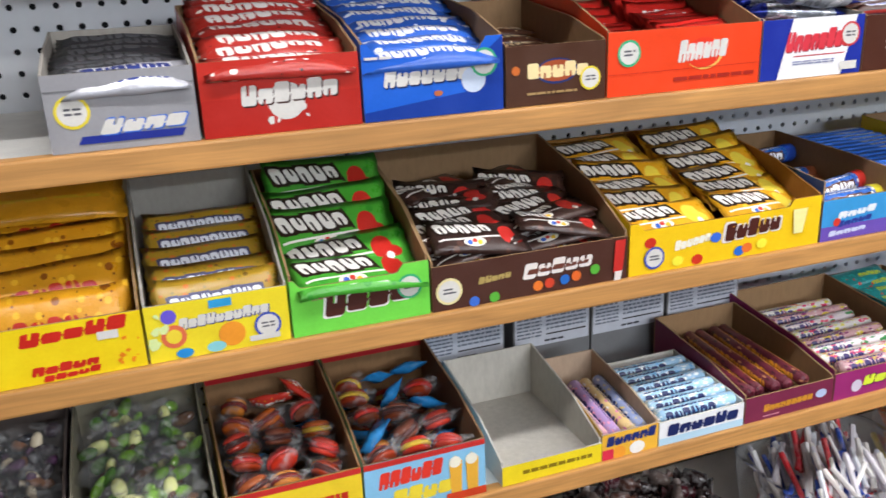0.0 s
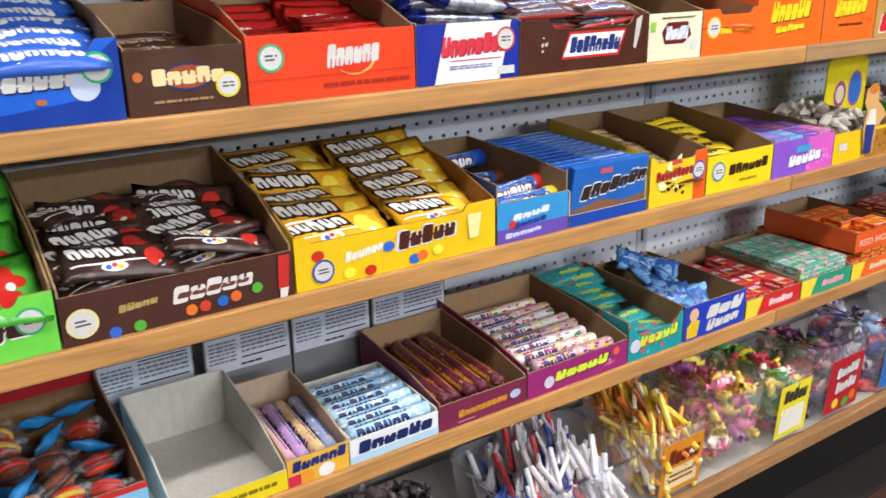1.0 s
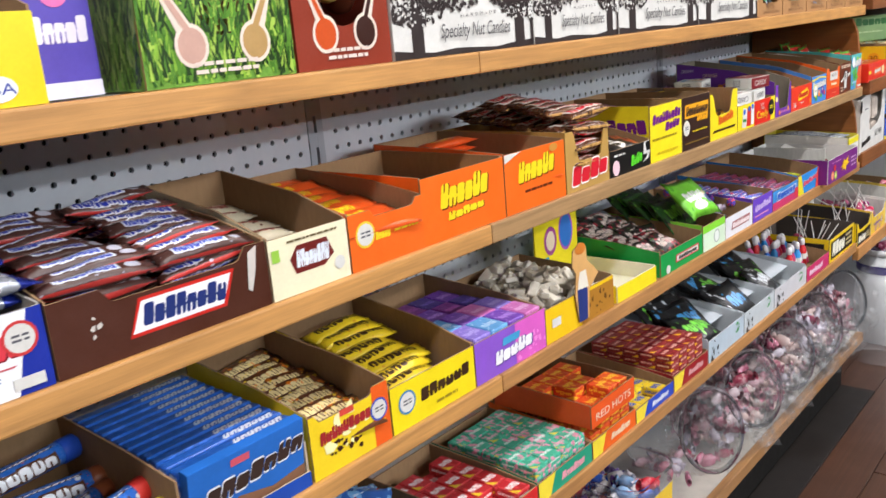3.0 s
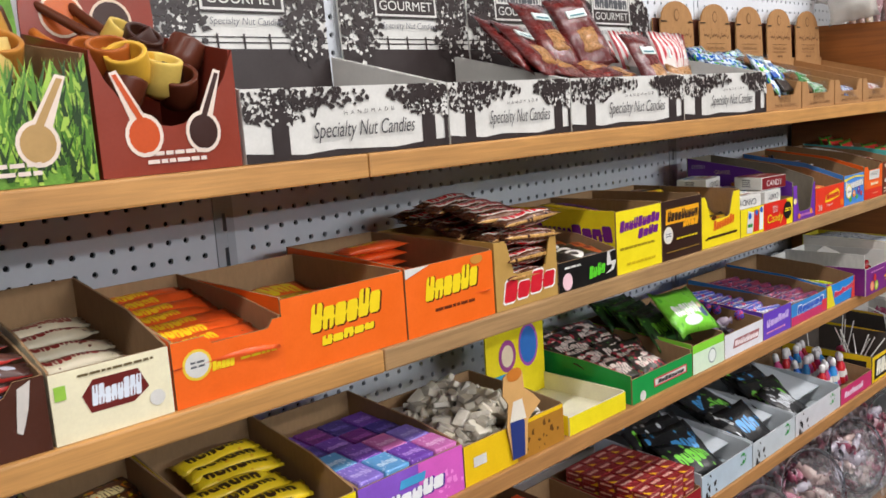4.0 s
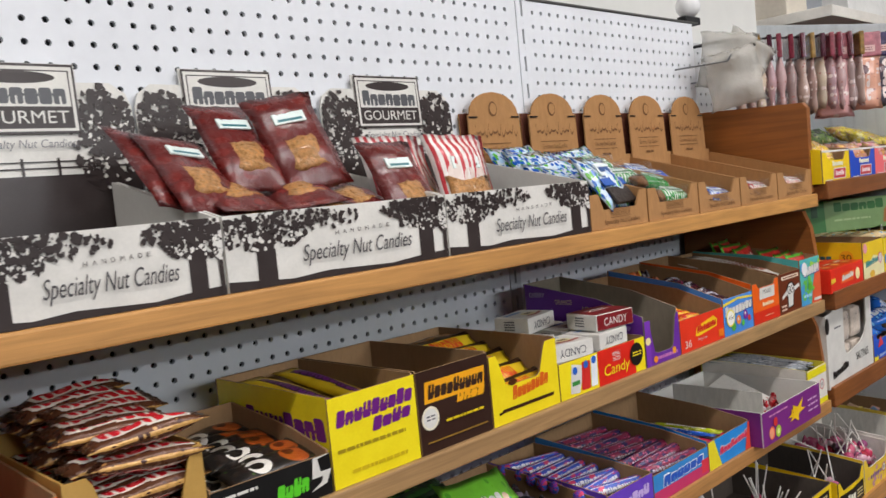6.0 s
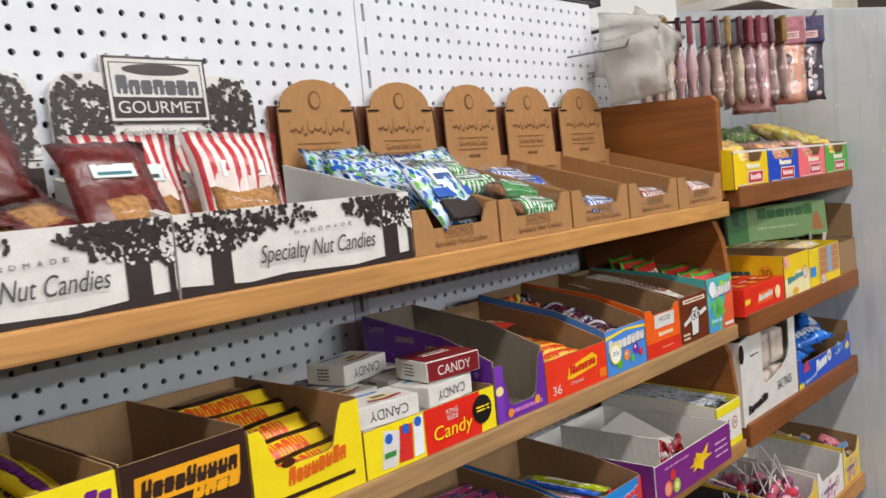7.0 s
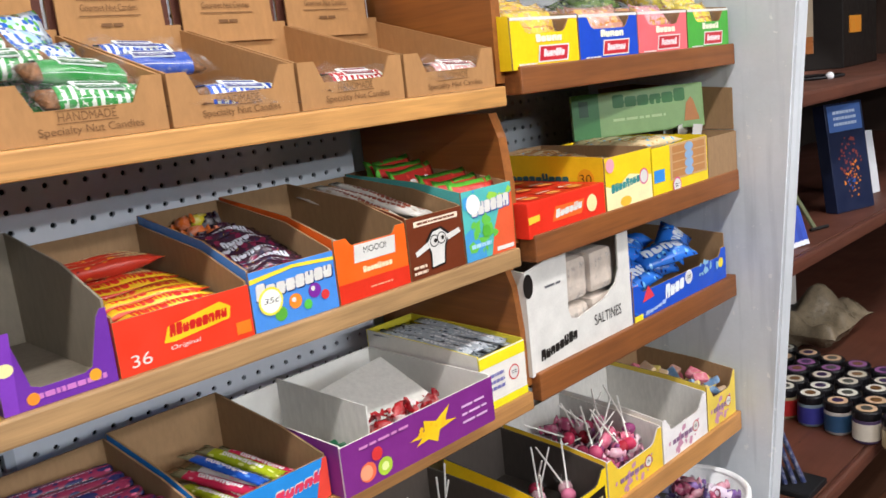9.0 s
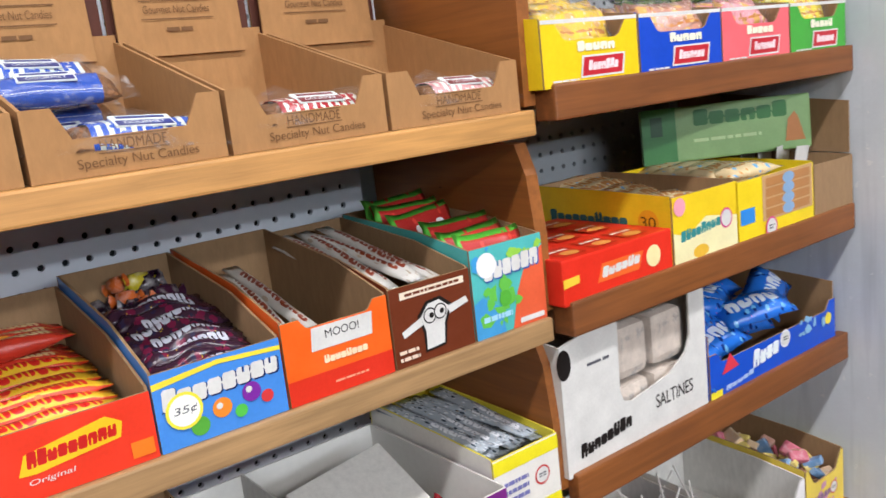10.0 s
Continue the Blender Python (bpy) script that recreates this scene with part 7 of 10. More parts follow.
heap("bubble_gum", "dark purple and orange twist-wrapped bubble gum balls", "sweets", 2.43, 2.512, 0.13, 0.24, Z2 + 0.03, Z2 + 0.085, 46, 0.0115, lumps("gum", ("2a1228", "3a1a30", "1c1a2a", "c8642a", "4a1420", "b8a828", "241420", "2c2436"), 0.12), shape="twist", seed=3, rise=0.36)
GUM = kit("gum_pack", wrapper("gumpack", "34182c", "c8ccd8", None, (("6a1c3a", 0.26), ("2a2440", 0.22), ("b89a24", 0.08)), n_letters=7, band=(0.36, 0.7), span=(0.2, 0.85), rough=0.14), 0.1, 0.036, 0.024, wob=2.2)
for k in range(9):
    drop(GUM, "gum_pack", "dark purple clear-wrapped pack of gum balls", "candy pack", "gum packs", 2.47 + RND.uniform(-0.008, 0.008), 0.03 + 0.015 * k, Z2 + 0.03 + 0.006 * k, RND.uniform(0, 24), RND.uniform(-5, 5), RND.uniform(-12, 12))
ST = kit("caramel_stick", wrapper("cowstick", "d8d4cc", "8a3a1c", None, (("b8a894", 0.2),), n_letters=8, foil=0.2), 0.2, 0.02, 0.014)
for k in range(3):
    drop(ST, "candy_stick", "clear-wrapped thin caramel stick", "candy stick", "caramel sticks", 2.56 + 0.014 * k, 0.13, Z2 + 0.055 + 0.006 * k, 0, -14, 90 + RND.uniform(-9, 9))
for k in range(9):
    drop(ST, "candy_stick", "white-wrapped thin caramel stick", "candy stick", "caramel sticks", 2.66 + 0.018 * (k % 5), 0.13, Z2 + 0.082 + 0.01 * (k // 5), 0, -12, 90 + RND.uniform(-8, 8))
DP = kit("sherbet_pack", wrapper("sherbet", "b82822", "f4f4f0", None, (("d8483a", 0.16),), n_letters=3, band=(0.36, 0.72), span=(0.34, 0.86), edge=("5ab83a", 0.1), badges=(("5ab83a", 0.0, 0.5, 0.1, 1.2), ("3a80c0", 0.2, 0.3, 0.09, 0.14))), 0.096, 0.075, 0.012)
for x, y, z, rx, rz in ((2.812, 0.032, 0.076, 70, 0), (2.81, 0.056, 0.08, 66, 3), (2.816, 0.088, 0.088, 62, -4), (2.81, 0.15, 0.096, 66, 4), (2.808, 0.178, 0.102, 68, -3), (2.812, 0.206, 0.108, 70, 2)):
    drop(DP, "candy_pack", "green and red sherbet dip pack", "candy pack", "sherbet packs", x, y, Z2 + z, rx, RND.uniform(-3, 3), rz)

NOUGAT = kit("yellow_nougat_bar", wrapper("chewbar", "eccf16", "4a1c6a", None, (("5a2418", 0.16),), n_letters=8, band=(0.3, 0.75), wide=0.38), 0.2, 0.03, 0.014)
for k in range(16):
    drop(NOUGAT, "candy_bar", "yellow nougat bar with purple print", "candy bar", "yellow nougat bars", 1.526 + 0.03 * (k % 4) + RND.uniform(-0.003, 0.003), 0.122, Z2 + 0.012 + 0.0158 * (k // 4), 0, -9, 90 + RND.uniform(-4, 4))

# third shelf
SU = kit("caramel_pack", wrapper("caramelpack", "d8980c", "b4281a", None, (("8a4c0c", 0.16), ("e8b42a", 0.2), ("7a3c10", 0.1)), n_letters=5, band=(0.26, 0.66), span=(0.28, 0.8)), 0.155, 0.085, 0.013)
SU2 = kit("caramel_pack_back", wrapper("caramelback", "d8980c", "c8a018", None, (("c88c10", 0.2),), n_letters=2, band=(0.4, 0.5)), 0.155, 0.085, 0.016)
for k, (y, z, lean) in enumerate(((0.034, 0.046, 66), (0.07, 0.066, 50), (0.1, 0.08, 44), (0.128, 0.093, 40), (0.154, 0.107, 36))):
    drop(SU, "candy_pack", "golden yellow caramel candy pack with red print", "candy pack", "yellow caramel packs", -0.617 + RND.uniform(-0.004, 0.004), y, Z3 + z, lean, RND.uniform(-2, 2), RND.uniform(-3, 3))
drop(SU2, "candy_pack", "golden yellow caramel candy pack lying face down", "candy pack", "yellow caramel packs", -0.612, 0.17, Z3 + 0.14, 24, 2, 3)
GO = kit("jawbreaker_pack", wrapper("jaw", "b08c20", "e8ecf6", "4a4a6a", (("6a4a1a", 0.14), ("c8742a", 0.2), ("8a7a2a", 0.16)), n_letters=9, band=(0.36, 0.62)), 0.135, 0.06, 0.013)
for k, (y, z, lean) in enumerate(((0.028, 0.052, 58), (0.062, 0.058, 38), (0.096, 0.07, 36), (0.13, 0.081, 34), (0.162, 0.092, 32))):
    drop(GO, "candy_pack", "yellow jawbreaker candy pack with white lettering", "candy pack", "yellow jawbreaker packs", -0.456 + RND.uniform(-0.004, 0.004), y, Z3 + z, lean, RND.uniform(-2, 2), RND.uniform(-3, 3))


def mm(base, sp, badge):
    """Sweet pack: pale bars on a dark plate, a line under them, a moon of coloured dots and a round badge."""
    moon = (("f0ece0", 0.44, 0.27, 0.11, 0.11), ("3a6ad0", 0.39, 0.26, 0.025, 0.06), ("d83a2a", 0.44, 0.3, 0.022, 0.05), ("f0c830", 0.49, 0.25, 0.024, 0.055))
    return wrapper("mm" + base, base, "f0eee8", "24140f", sp, n_letters=5, band=(0.48, 0.84), span=(0.1, 0.66), wide=0.42, slant=0.9, under="f0eee8", badges=moon + ((badge, 0.79, 0.5, 0.085, 0.26), (badge, 0.88, 0.4, 0.06, 0.12), ("f2ece6", 0.84, 0.3, 0.03, 0.08)))


MG = kit("green_pack", mm("4cae30", (("3a9a2a", 0.2),), "c8281e"), 0.15, 0.078, 0.013)
for x, y, z, lean, ry, rz in ((-0.3, 0.03, 0.05, 20, 4, 3), (-0.302, 0.066, 0.06, 30, -3, -4), (-0.308, 0.108, 0.082, 48, 2, 3), (-0.304, 0.138, 0.098, 46, -2, -2), (-0.3, 0.178, 0.124, 52, 3, 2)):
    drop(MG, "candy_pack", "bright green chocolate sweet pack", "candy pack", "green chocolate packs", x, y, Z3 + z, lean, ry, rz)
MB = kit("brown_pack", mm("38221c", (("54362c", 0.2),), "c8302a"), 0.125, 0.066, 0.014)
for k in range(46):
    c, r, lay = k % 2, (k // 2) % 8, k // 16
    y = 0.05 + 0.023 * r
    drop(MB, "candy_pack", "dark brown chocolate sweet pack", "candy pack", "brown chocolate packs", -0.155 + 0.118 * c + RND.uniform(-0.012, 0.012), y, Z3 + 0.025 + 0.014 * lay + 0.2 * y, RND.uniform(4, 36), RND.uniform(-12, 12), RND.uniform(-26, 26) * (0.4 if r < 2 else 1.2))
MY = kit("yellow_pack", mm("f0b010", (("f6c83a", 0.16),), "f4dc4a"), 0.142, 0.076, 0.013)
for x in (0.118, 0.264):
    for k in range(6):
        drop(MY, "candy_pack", "yellow peanut chocolate sweet pack", "candy pack", "yellow peanut packs", x + RND.uniform(-0.006, 0.006), 0.044 + 0.034 * k, Z3 + 0.05 + 0.0112 * k, RND.uniform(20, 36), RND.uniform(-5, 5), RND.uniform(-8, 8))
TB = []
for k, cap_ in enumerate(("c8322a", "e8d838", "2a50b8", "8a4a2a")):
    bm = roll_pack(0.105, 0.0135, 14)
    TB.append((mesh_of(bm, "sweet_tube", wrapper("tube", "2a6ac8", "f0f2f6", "5a3a2a", (("e8ecf2", 0.2), ("d8502a", 0.08)), n_letters=5, rough=0.25)), cap_))
for k, (y, z, rz, c) in enumerate(((0.03, 0.034, 6, 1), (0.062, 0.042, 9, 0), (0.1, 0.022, -8, 3), (0.135, 0.02, 12, 3), (0.17, 0.034, -5, 3), (0.2, 0.06, 10, 2), (0.045, 0.008, -4, 2), (0.12, 0.006, 3, 1))):
    me, cap_ = TB[c]
    m = pose(0.405 + RND.uniform(-0.006, 0.006), y, Z3 + z, 0, RND.uniform(-6, 2), rz)
    tb = thing("sweet_tube", "blue plastic tube of tiny sweets with a coloured cap", "candy tube", m, "sweet tubes")
    part("tube", me, None, tb)
    bm = lathe([(0.0138, 0), (0.0145, 0.002), (0.0145, 0.02), (0.011, 0.024)], 14)
    bmesh.ops.transform(bm, verts=bm.verts, matrix=pose(0.048, 0, 0.0135, 0, 90, 0))
    part("cap", bm, P(cap_), tb, smooth=True)
TP = kit("theatre_pack", wrapper("theatre", "1f5cb8", "e8ecf4", None, (("3a70d0", 0.25),), n_letters=7, band=(0.1, 0.9), span=(0.5, 0.95)), 0.152, 0.08, 0.017, "brick", 1)
for k in range(12):
    drop(TP, "candy_box", "flat blue theatre candy box standing on edge", "candy box", "blue theatre packs", 0.557, 0.034 + 0.0185 * k, Z3 + 0.045 + 0.0006 * k, 86, 0, RND.uniform(-0.6, 0.6))
fr = thing("candy_box", "blue theatre candy box with a large printed front", "candy box", pose(0.481, 0.012, Z3 + 0.006, 8, 0, 0), "blue theatre packs")
part("body", block(0, 0, 0, 0.152, 0.014, 0.084, 0.001), P("2a6cc4"), fr)
pr = Print(0.152, 0.084, lambda u, v, q: (u, q, v))
pr.poly([(0, 0), (1, 0), (1, 0.3), (0.7, 0.22), (0.4, 0.34), (0, 0.2)], P("8a6248")), pr.word(0.1, 0.34, 0.96, 0.66, 7, P("e8ecf4"), 0.3, 111, 0.22), pr.word(0.11, 0.37, 0.95, 0.63, 7, P("3a2a24"), 0.3, 111, 0.22), pr.rect(0.34, 0.82, 0.5, 0.92, P("d05a6a"))
pr.done(fr)
RA = kit("raisin_pack", wrapper("raisin", "6a3a1c", "f0dca0", None, (("e8821c", 0.25), ("f0d020", 0.2)), n_letters=8), 0.115, 0.055, 0.018)
for k in range(10):
    drop(RA, "candy_pack", "orange and brown chocolate raisin pack", "candy pack", "raisin packs", 0.707 + RND.uniform(-0.006, 0.006), 0.03 + 0.02 * k, Z3 + 0.03 + 0.004 * k, RND.uniform(8, 24), 0, RND.uniform(-12, 12))
HE = kit("fudge_bar", wrapper("fudge", "f0d018", "3a2412", None, (("d8a01c", 0.14),), n_letters=6), 0.118, 0.036, 0.018)
for k in range(10):
    drop(HE, "candy_bar", "yellow peanut fudge bar", "candy bar", "yellow fudge bars", 0.862 + RND.uniform(-0.015, 0.015), 0.03 + 0.022 * (k % 9), Z3 + 0.025 + 0.006 * (k % 9), RND.uniform(5, 20), 0, RND.uniform(-8, 8))
TINY = [kit("tiny_box", wrapper("tiny" + c, c, d, None, ((d, 0.16),), n_letters=4, band=(0.3, 0.55)), 0.0405, 0.05, 0.02, "brick", 1) for c, d in (("d070b8", "e8b8dc"), ("8f78d8", "c0b0ec"), ("68a8e0", "c8def4"), ("7a48b8", "b890e0"), ("7a2f8a", "a858b0"), ("4a3a90", "7a68c0"))]
for r in range(4):
    for c in range(4):
        for lay in range(2 if r < 2 else 1):
            drop(TINY[(c + r + lay) % 4 if r < 2 else 3 + (c + r) % 3], "candy_box", "tiny purple, pink or blue candy box", "candy box", "tiny purple boxes", 0.976 + 0.0425 * c, 0.034 + 0.053 * r, Z3 + 0.03 + 0.0205 * lay + (0.016 if r >= 2 else 0.0), 2, 0, RND.uniform(-1.5, 1.5))
heap("taffy", "pale grey and cream wrapped taffy pieces", "sweets", 1.145, 1.33, 0.025, 0.19, Z3 + 0.02, Z3 + 0.082, 330, 0.0095, lumps("taffy", ("e6decb", "d2cab8", "b8b0a0", "eee6d4", "a09888"), 0.3), shape="block", seed=5, rise=0.03)
# plain card shape on the taffy box front
cut = thing("card_cutout", "flat card cut-out figure on the taffy box", "card", Matrix.Translation((1.225, 0.0, Z3 + 0.01)))
part("card", sheet([(0.0, 0.0), (0.03, 0.0), (0.035, 0.05), (0.065, 0.07), (0.05, 0.085), (0.03, 0.1), (0.028, 0.125), (0.01, 0.135), (-0.012, 0.125), (-0.016, 0.1), (-0.005, 0.085), (-0.01, 0.05)], 0.002, lambda u, v, q: (u, q, v)), [P("d8a868"), KRAFT], cut)
pr = Print(0.06, 0.13, lambda u, v, q: (u - 0.012, q, v))
pr.poly([(0.18, 0.0), (0.62, 0.0), (0.66, 0.4), (0.4, 0.52), (0.14, 0.44)], P("2a3a7a")), pr.poly([(0.14, 0.44), (0.72, 0.42), (0.6, 0.66), (0.28, 0.66)], P("e8e0d0")), pr.disc(0.36, 0.96, 0.016, P("c8782a"), 0.6)
pr.done(cut)
GU = kit("dark_gummy", wrapper("darkgum", "2a2420", "d8c8c0", None, (("b83a4a", 0.25), ("4a8a3a", 0.14)), n_letters=5), 0.085, 0.06, 0.02)
for k in range(20):
    drop(GU, "candy_pack", "black and pink gummy pack", "candy pack", "dark gummy packs", 1.58 + 0.08 * (k % 2) + RND.uniform(-0.012, 0.012), 0.06 + 0.018 * (k // 2), Z3 + 0.022 + 0.004 * (k // 2), RND.uniform(15, 45), 0, RND.uniform(-25, 25))
LI = kit("lime_bag", wrapper("limebag", "84dc3c", "f2f4ee", None, (("5ab030", 0.16),), n_letters=6, band=(0.3, 0.62), span=(0.12, 0.7), badges=(("e8ece8", 0.42, 0.22, 0.2, 0.1), ("4a5a8a", 0.78, 0.36, 0.09, 0.13), ("e8c8b0", 0.76, 0.5, 0.05, 0.07))), 0.125, 0.11, 0.03)
LI2 = kit("dark_lime_bag", wrapper("darklime", "2a5a20", "8ad84a", None, (("1a2a16", 0.25), ("6ab03a", 0.16)), n_letters=5), 0.11, 0.085, 0.025)
drop(LI, "candy_bag", "bright lime green candy bag with white lettering", "candy bag", "lime bags", 1.786, 0.066, Z3 + 0.092, 42, 3, -4)
for k in range(5):
    drop(LI2, "candy_bag", "dark green candy bag", "candy bag", "lime bags", 1.775 + RND.uniform(-0.008, 0.008), 0.1 + 0.026 * k, Z3 + 0.06 + 0.004 * k, 48 - 3 * k, 0, RND.uniform(-10, 10))
heap("wrapped_sweets", "dark purple twist-wrapped loose sweets", "sweets", 1.86, 1.99, 0.06, 0.22, Z3 + 0.012, Z3 + 0.05, 60, 0.011, lumps("darkwrap", ("3a2438", "5a3450", "8a7a8a", "2a2430", "a8a0a8")), shape="twist", seed=8)
PU = kit("long_tube", wrapper("longtube", "3a5ac8", "f0f0f6", None, (("d8406a", 0.3), ("8a3ac0", 0.22)), n_letters=10), 0.15, 0.022, 0.02, "roll", 1)
for k in range(8):
    drop(PU, "candy_tube", "blue and pink candy tube", "candy tube", "long candy tubes", 2.07 + RND.uniform(-0.008, 0.008), 0.04 + 0.024 * k, Z3 + 0.034 + 0.002 * k, 0, 4, RND.uniform(-10, 10))
PU2 = kit("pink_tube", wrapper("pinktube", "8a2248", "d8d4e4", None, (("24285a", 0.34), ("d86a8a", 0.2), ("2a2a5a", 0.2)), n_letters=13, band=(0.4, 0.62), wide=0.36), 0.165, 0.026, 0.022, "roll", 1)
for k in range(16):
    drop(PU2, "candy_tube", "pink and blue candy tube", "candy tube", "long candy tubes", 2.224 + RND.uniform(-0.006, 0.006), 0.03 + 0.027 * (k % 8), Z3 + 0.01 + 0.02 * (k // 8) + 0.002 * (k % 8), 0, 3, RND.uniform(-8, 8))
TA = [kit("taffy_strip", wrapper("strip" + c, c, "f2eef0", None, ((d, 0.2),), n_letters=8, band=(0.28, 0.72), span=(0.2, 0.7), badges=(("8a8c6a", 1.0, 0.5, 0.16, 1.2),), rough=0.18), 0.165, 0.021, 0.01) for c, d in (("d82a56", "f0a0b4"), ("b4c41c", "e8ec8a"), ("2460d0", "6aa0f0"), ("e4e0dc", "e8b0c0"))]
for k, (x, y, lay, c) in enumerate(((2.376, 0.1, 0, 1), (2.394, 0.096, 0, 0), (2.413, 0.098, 0, 2), (2.432, 0.1, 0, 3), (2.452, 0.1, 0, 2), (2.388, 0.112, 1, 0), (2.408, 0.106, 1, 3), (2.428, 0.11, 1, 1), (2.449, 0.114, 1, 0), (2.402, 0.12, 2, 2), (2.426, 0.118, 2, 1))):
    drop(TA[c], "candy_strip", "bright flat taffy strip in clear film", "candy strip", "taffy strips", x, y, Z3 + 0.012 + 0.0105 * lay, RND.uniform(-8, 8), RND.uniform(-4, 1), 96 + RND.uniform(-5, 5))
heap("red_sweets", "a few red wrapped sweets in the white lining", "sweets", 2.6, 2.71, 0.05, 0.12, Z3 + 0.014, Z3 + 0.034, 26, 0.012, lumps("redwrap", ("b8222a", "8a1a22", "d8c8c8"), 0.25), shape="twist", seed=9)
heap("green_sweets", "a few dark green sweets", "sweets", 2.515, 2.57, 0.05, 0.12, Z3 + 0.008, Z3 + 0.02, 8, 0.011, lumps("greenwrap", ("1f5a3a", "2a6a4a")), shape="block", seed=10)
STRAW = kit("straw_packet", wrapper("straw", "aeb6be", "e4e6ea", None, (("3c4650", 0.2), ("d8dce0", 0.24), ("b8a890", 0.12)), n_letters=5, band=(0.3, 0.7), span=(0.1, 0.5), rough=0.1, fine=1.4), 0.2, 0.024, 0.008, wob=2.0)
for k in range(15):
    drop(STRAW, "straw_packet", "flat clear packet of candy straws", "candy", "straw packets", 2.778 + 0.0175 * (k % 5) + RND.uniform(-0.004, 0.004), 0.128 + RND.uniform(-0.006, 0.006), Z3 + 0.068 + 0.0085 * (k // 5), RND.uniform(-14, 14), -2, 90 + RND.uniform(-5, 5))

# ---- sweets on the fourth shelf ----
BUN_COLOURS = [paint(c, 0.16, 0.25, 60, coat=0.5) for c in ("b8581a", "9a3414", "d08030", "c0301a", "7a3a20")]
BUN = [mesh_of(lathe([(0.003, 0.0075), (0.0165, 0.0075), (0.0175, 0.0105), (0.014, 0.016), (0.007, 0.0185), (0.0005, 0.019)], 12), "bun_top", m, True) for m in BUN_COLOURS]
BASE = [mesh_of(lathe([(0.001, -0.0085), (0.014, -0.0085), (0.0172, -0.005), (0.0168, -0.0005)], 12), "bun_base", m, True) for m in BUN_COLOURS]
FILLING = [mesh_of(lathe([(0.004, -0.0008), (0.0188, 0.0), (0.0195, 0.003), (0.018, 0.0078), (0.004, 0.008)], 12), "filling", paint(c, 0.2, 0.3), True) for c in ("4a1810", "c02418", "d8b030", "7a1c12")]
FILM_BAG = [mesh_of(pillow(0.056, 0.05, 0.032, 10, 5, 0.1, k + 40, 2.2), "film", cello(), True) for k in range(3)]
RED_BAG = mesh_of(pillow(0.052, 0.036, 0.016, 10, 5, 0.12, 48, 2.0), "pack", wrapper("redgum", "c83222", "f0ece4", None, (("e8dcd0", 0.2), ("e89a2a", 0.16)), n_letters=3), True)
BLUE_BAG = mesh_of(pillow(0.05, 0.034, 0.016, 10, 5, 0.12, 47, 2.0), "pack", paint("2a80c0", 0.18, 0.35, 60, coat=0.6), True)


def gummy(x, y, z, m2, k):
    """A gummy burger of two bun halves and a filling, sealed in clear film."""
    root = thing("gummy_burger", "orange-brown gummy burger sealed in clear film", "gummy sweet", pose(x, y, z) @ m2, "gummy burgers")
    part("bun_top", BUN[k % 5], None, root), part("bun_base", BASE[k % 5], None, root), part("filling", FILLING[k % 4], None, root)
    fl = part("film", FILM_BAG[k % 3], None, root, "clear crinkled film")
    fl.location.z = -0.011


for a, blue in ((-0.476, 0.06), (-0.315, 0.24)):
    for lay in range(3):
        for r in range(5):
            for c in range(3):
                x, y = a + 0.034 + 0.045 * c + RND.uniform(-0.007, 0.007), 0.036 + 0.04 * r + RND.uniform(-0.008, 0.008)
                z = Z4 + 0.02 + 0.021 * lay + 0.006 * r * lay / 2 + RND.uniform(-0.003, 0.003)
                tilt = pose(0, 0, 0, 0, 0, RND.uniform(-50, 50)) @ pose(0, 0, 0, RND.uniform(-85, -15), RND.uniform(-30, 30), 0) @ Matrix.Diagonal((1.1, 0.8, 0.8, 1))
                if lay and RND.random() < blue:
                    thing("candy_pack", "small shiny blue sweet packet", "candy pack", pose(x, y, z) @ tilt, "blue sweet packets", mesh=BLUE_BAG)
                elif lay and RND.random() < 0.12:
                    thing("candy_pack", "small shiny red and white sweet packet", "candy pack", pose(x, y, z) @ tilt, "red sweet packets", mesh=RED_BAG)
                else:
                    gummy(x, y, z, tilt, RND.randrange(60))
heap("dark_packets", "dark foil sweet packets heaped in a box", "sweets", -1.5, -0.84, 0.04, 0.22, Z4 + 0.012, Z4 + 0.12, 260, 0.02, lumps("darkpk", ("2a1c1a", "4a2a1c", "1a1a22", "6a4a2a"), 0.3), shape="block", seed=24)
MR = [kit("fruit_mint_roll", wrapper("fmint%d" % k, c, "1c2c6e", None, (("f6f0ea", 0.16), (d, 0.2)), n_letters=6, band=(0.25, 0.75)), 0.13, 0.02, 0.02, "roll", 1) for k, (c, d) in enumerate((("eab0c8", "f0c860"), ("c4a4dc", "f0a0b8"), ("f0d090", "e080b0"), ("a8b8e8", "e8d070")))]
for k in range(4):
    drop(MR[k], "mint_roll", "pink and purple fruit mint roll", "candy roll", "fruit mint rolls", 0.024 + 0.0205 * k, 0.088, Z4 + 0.02, 0, -6, 90 + RND.uniform(-2, 2))
MW = kit("white_mint_roll", wrapper("wmint", "a8d2f0", "16265e", None, (("7ab8ea", 0.22), ("f0f6fa", 0.3)), n_letters=6, band=(0.2, 0.8), span=(0.08, 0.72)), 0.13, 0.0205, 0.0205, "roll", 1)
for k in range(12):
    r, lay = k % 6, k // 6
    drop(MW, "mint_roll", "white and pale blue mint roll", "candy roll", "white mint rolls", 0.17 + RND.uniform(-0.002, 0.002), 0.022 + 0.024 * r, Z4 + 0.006 + 0.0205 * lay + 0.04 * 0.024 * r, 0, 0, RND.uniform(-1.5, 1.5))
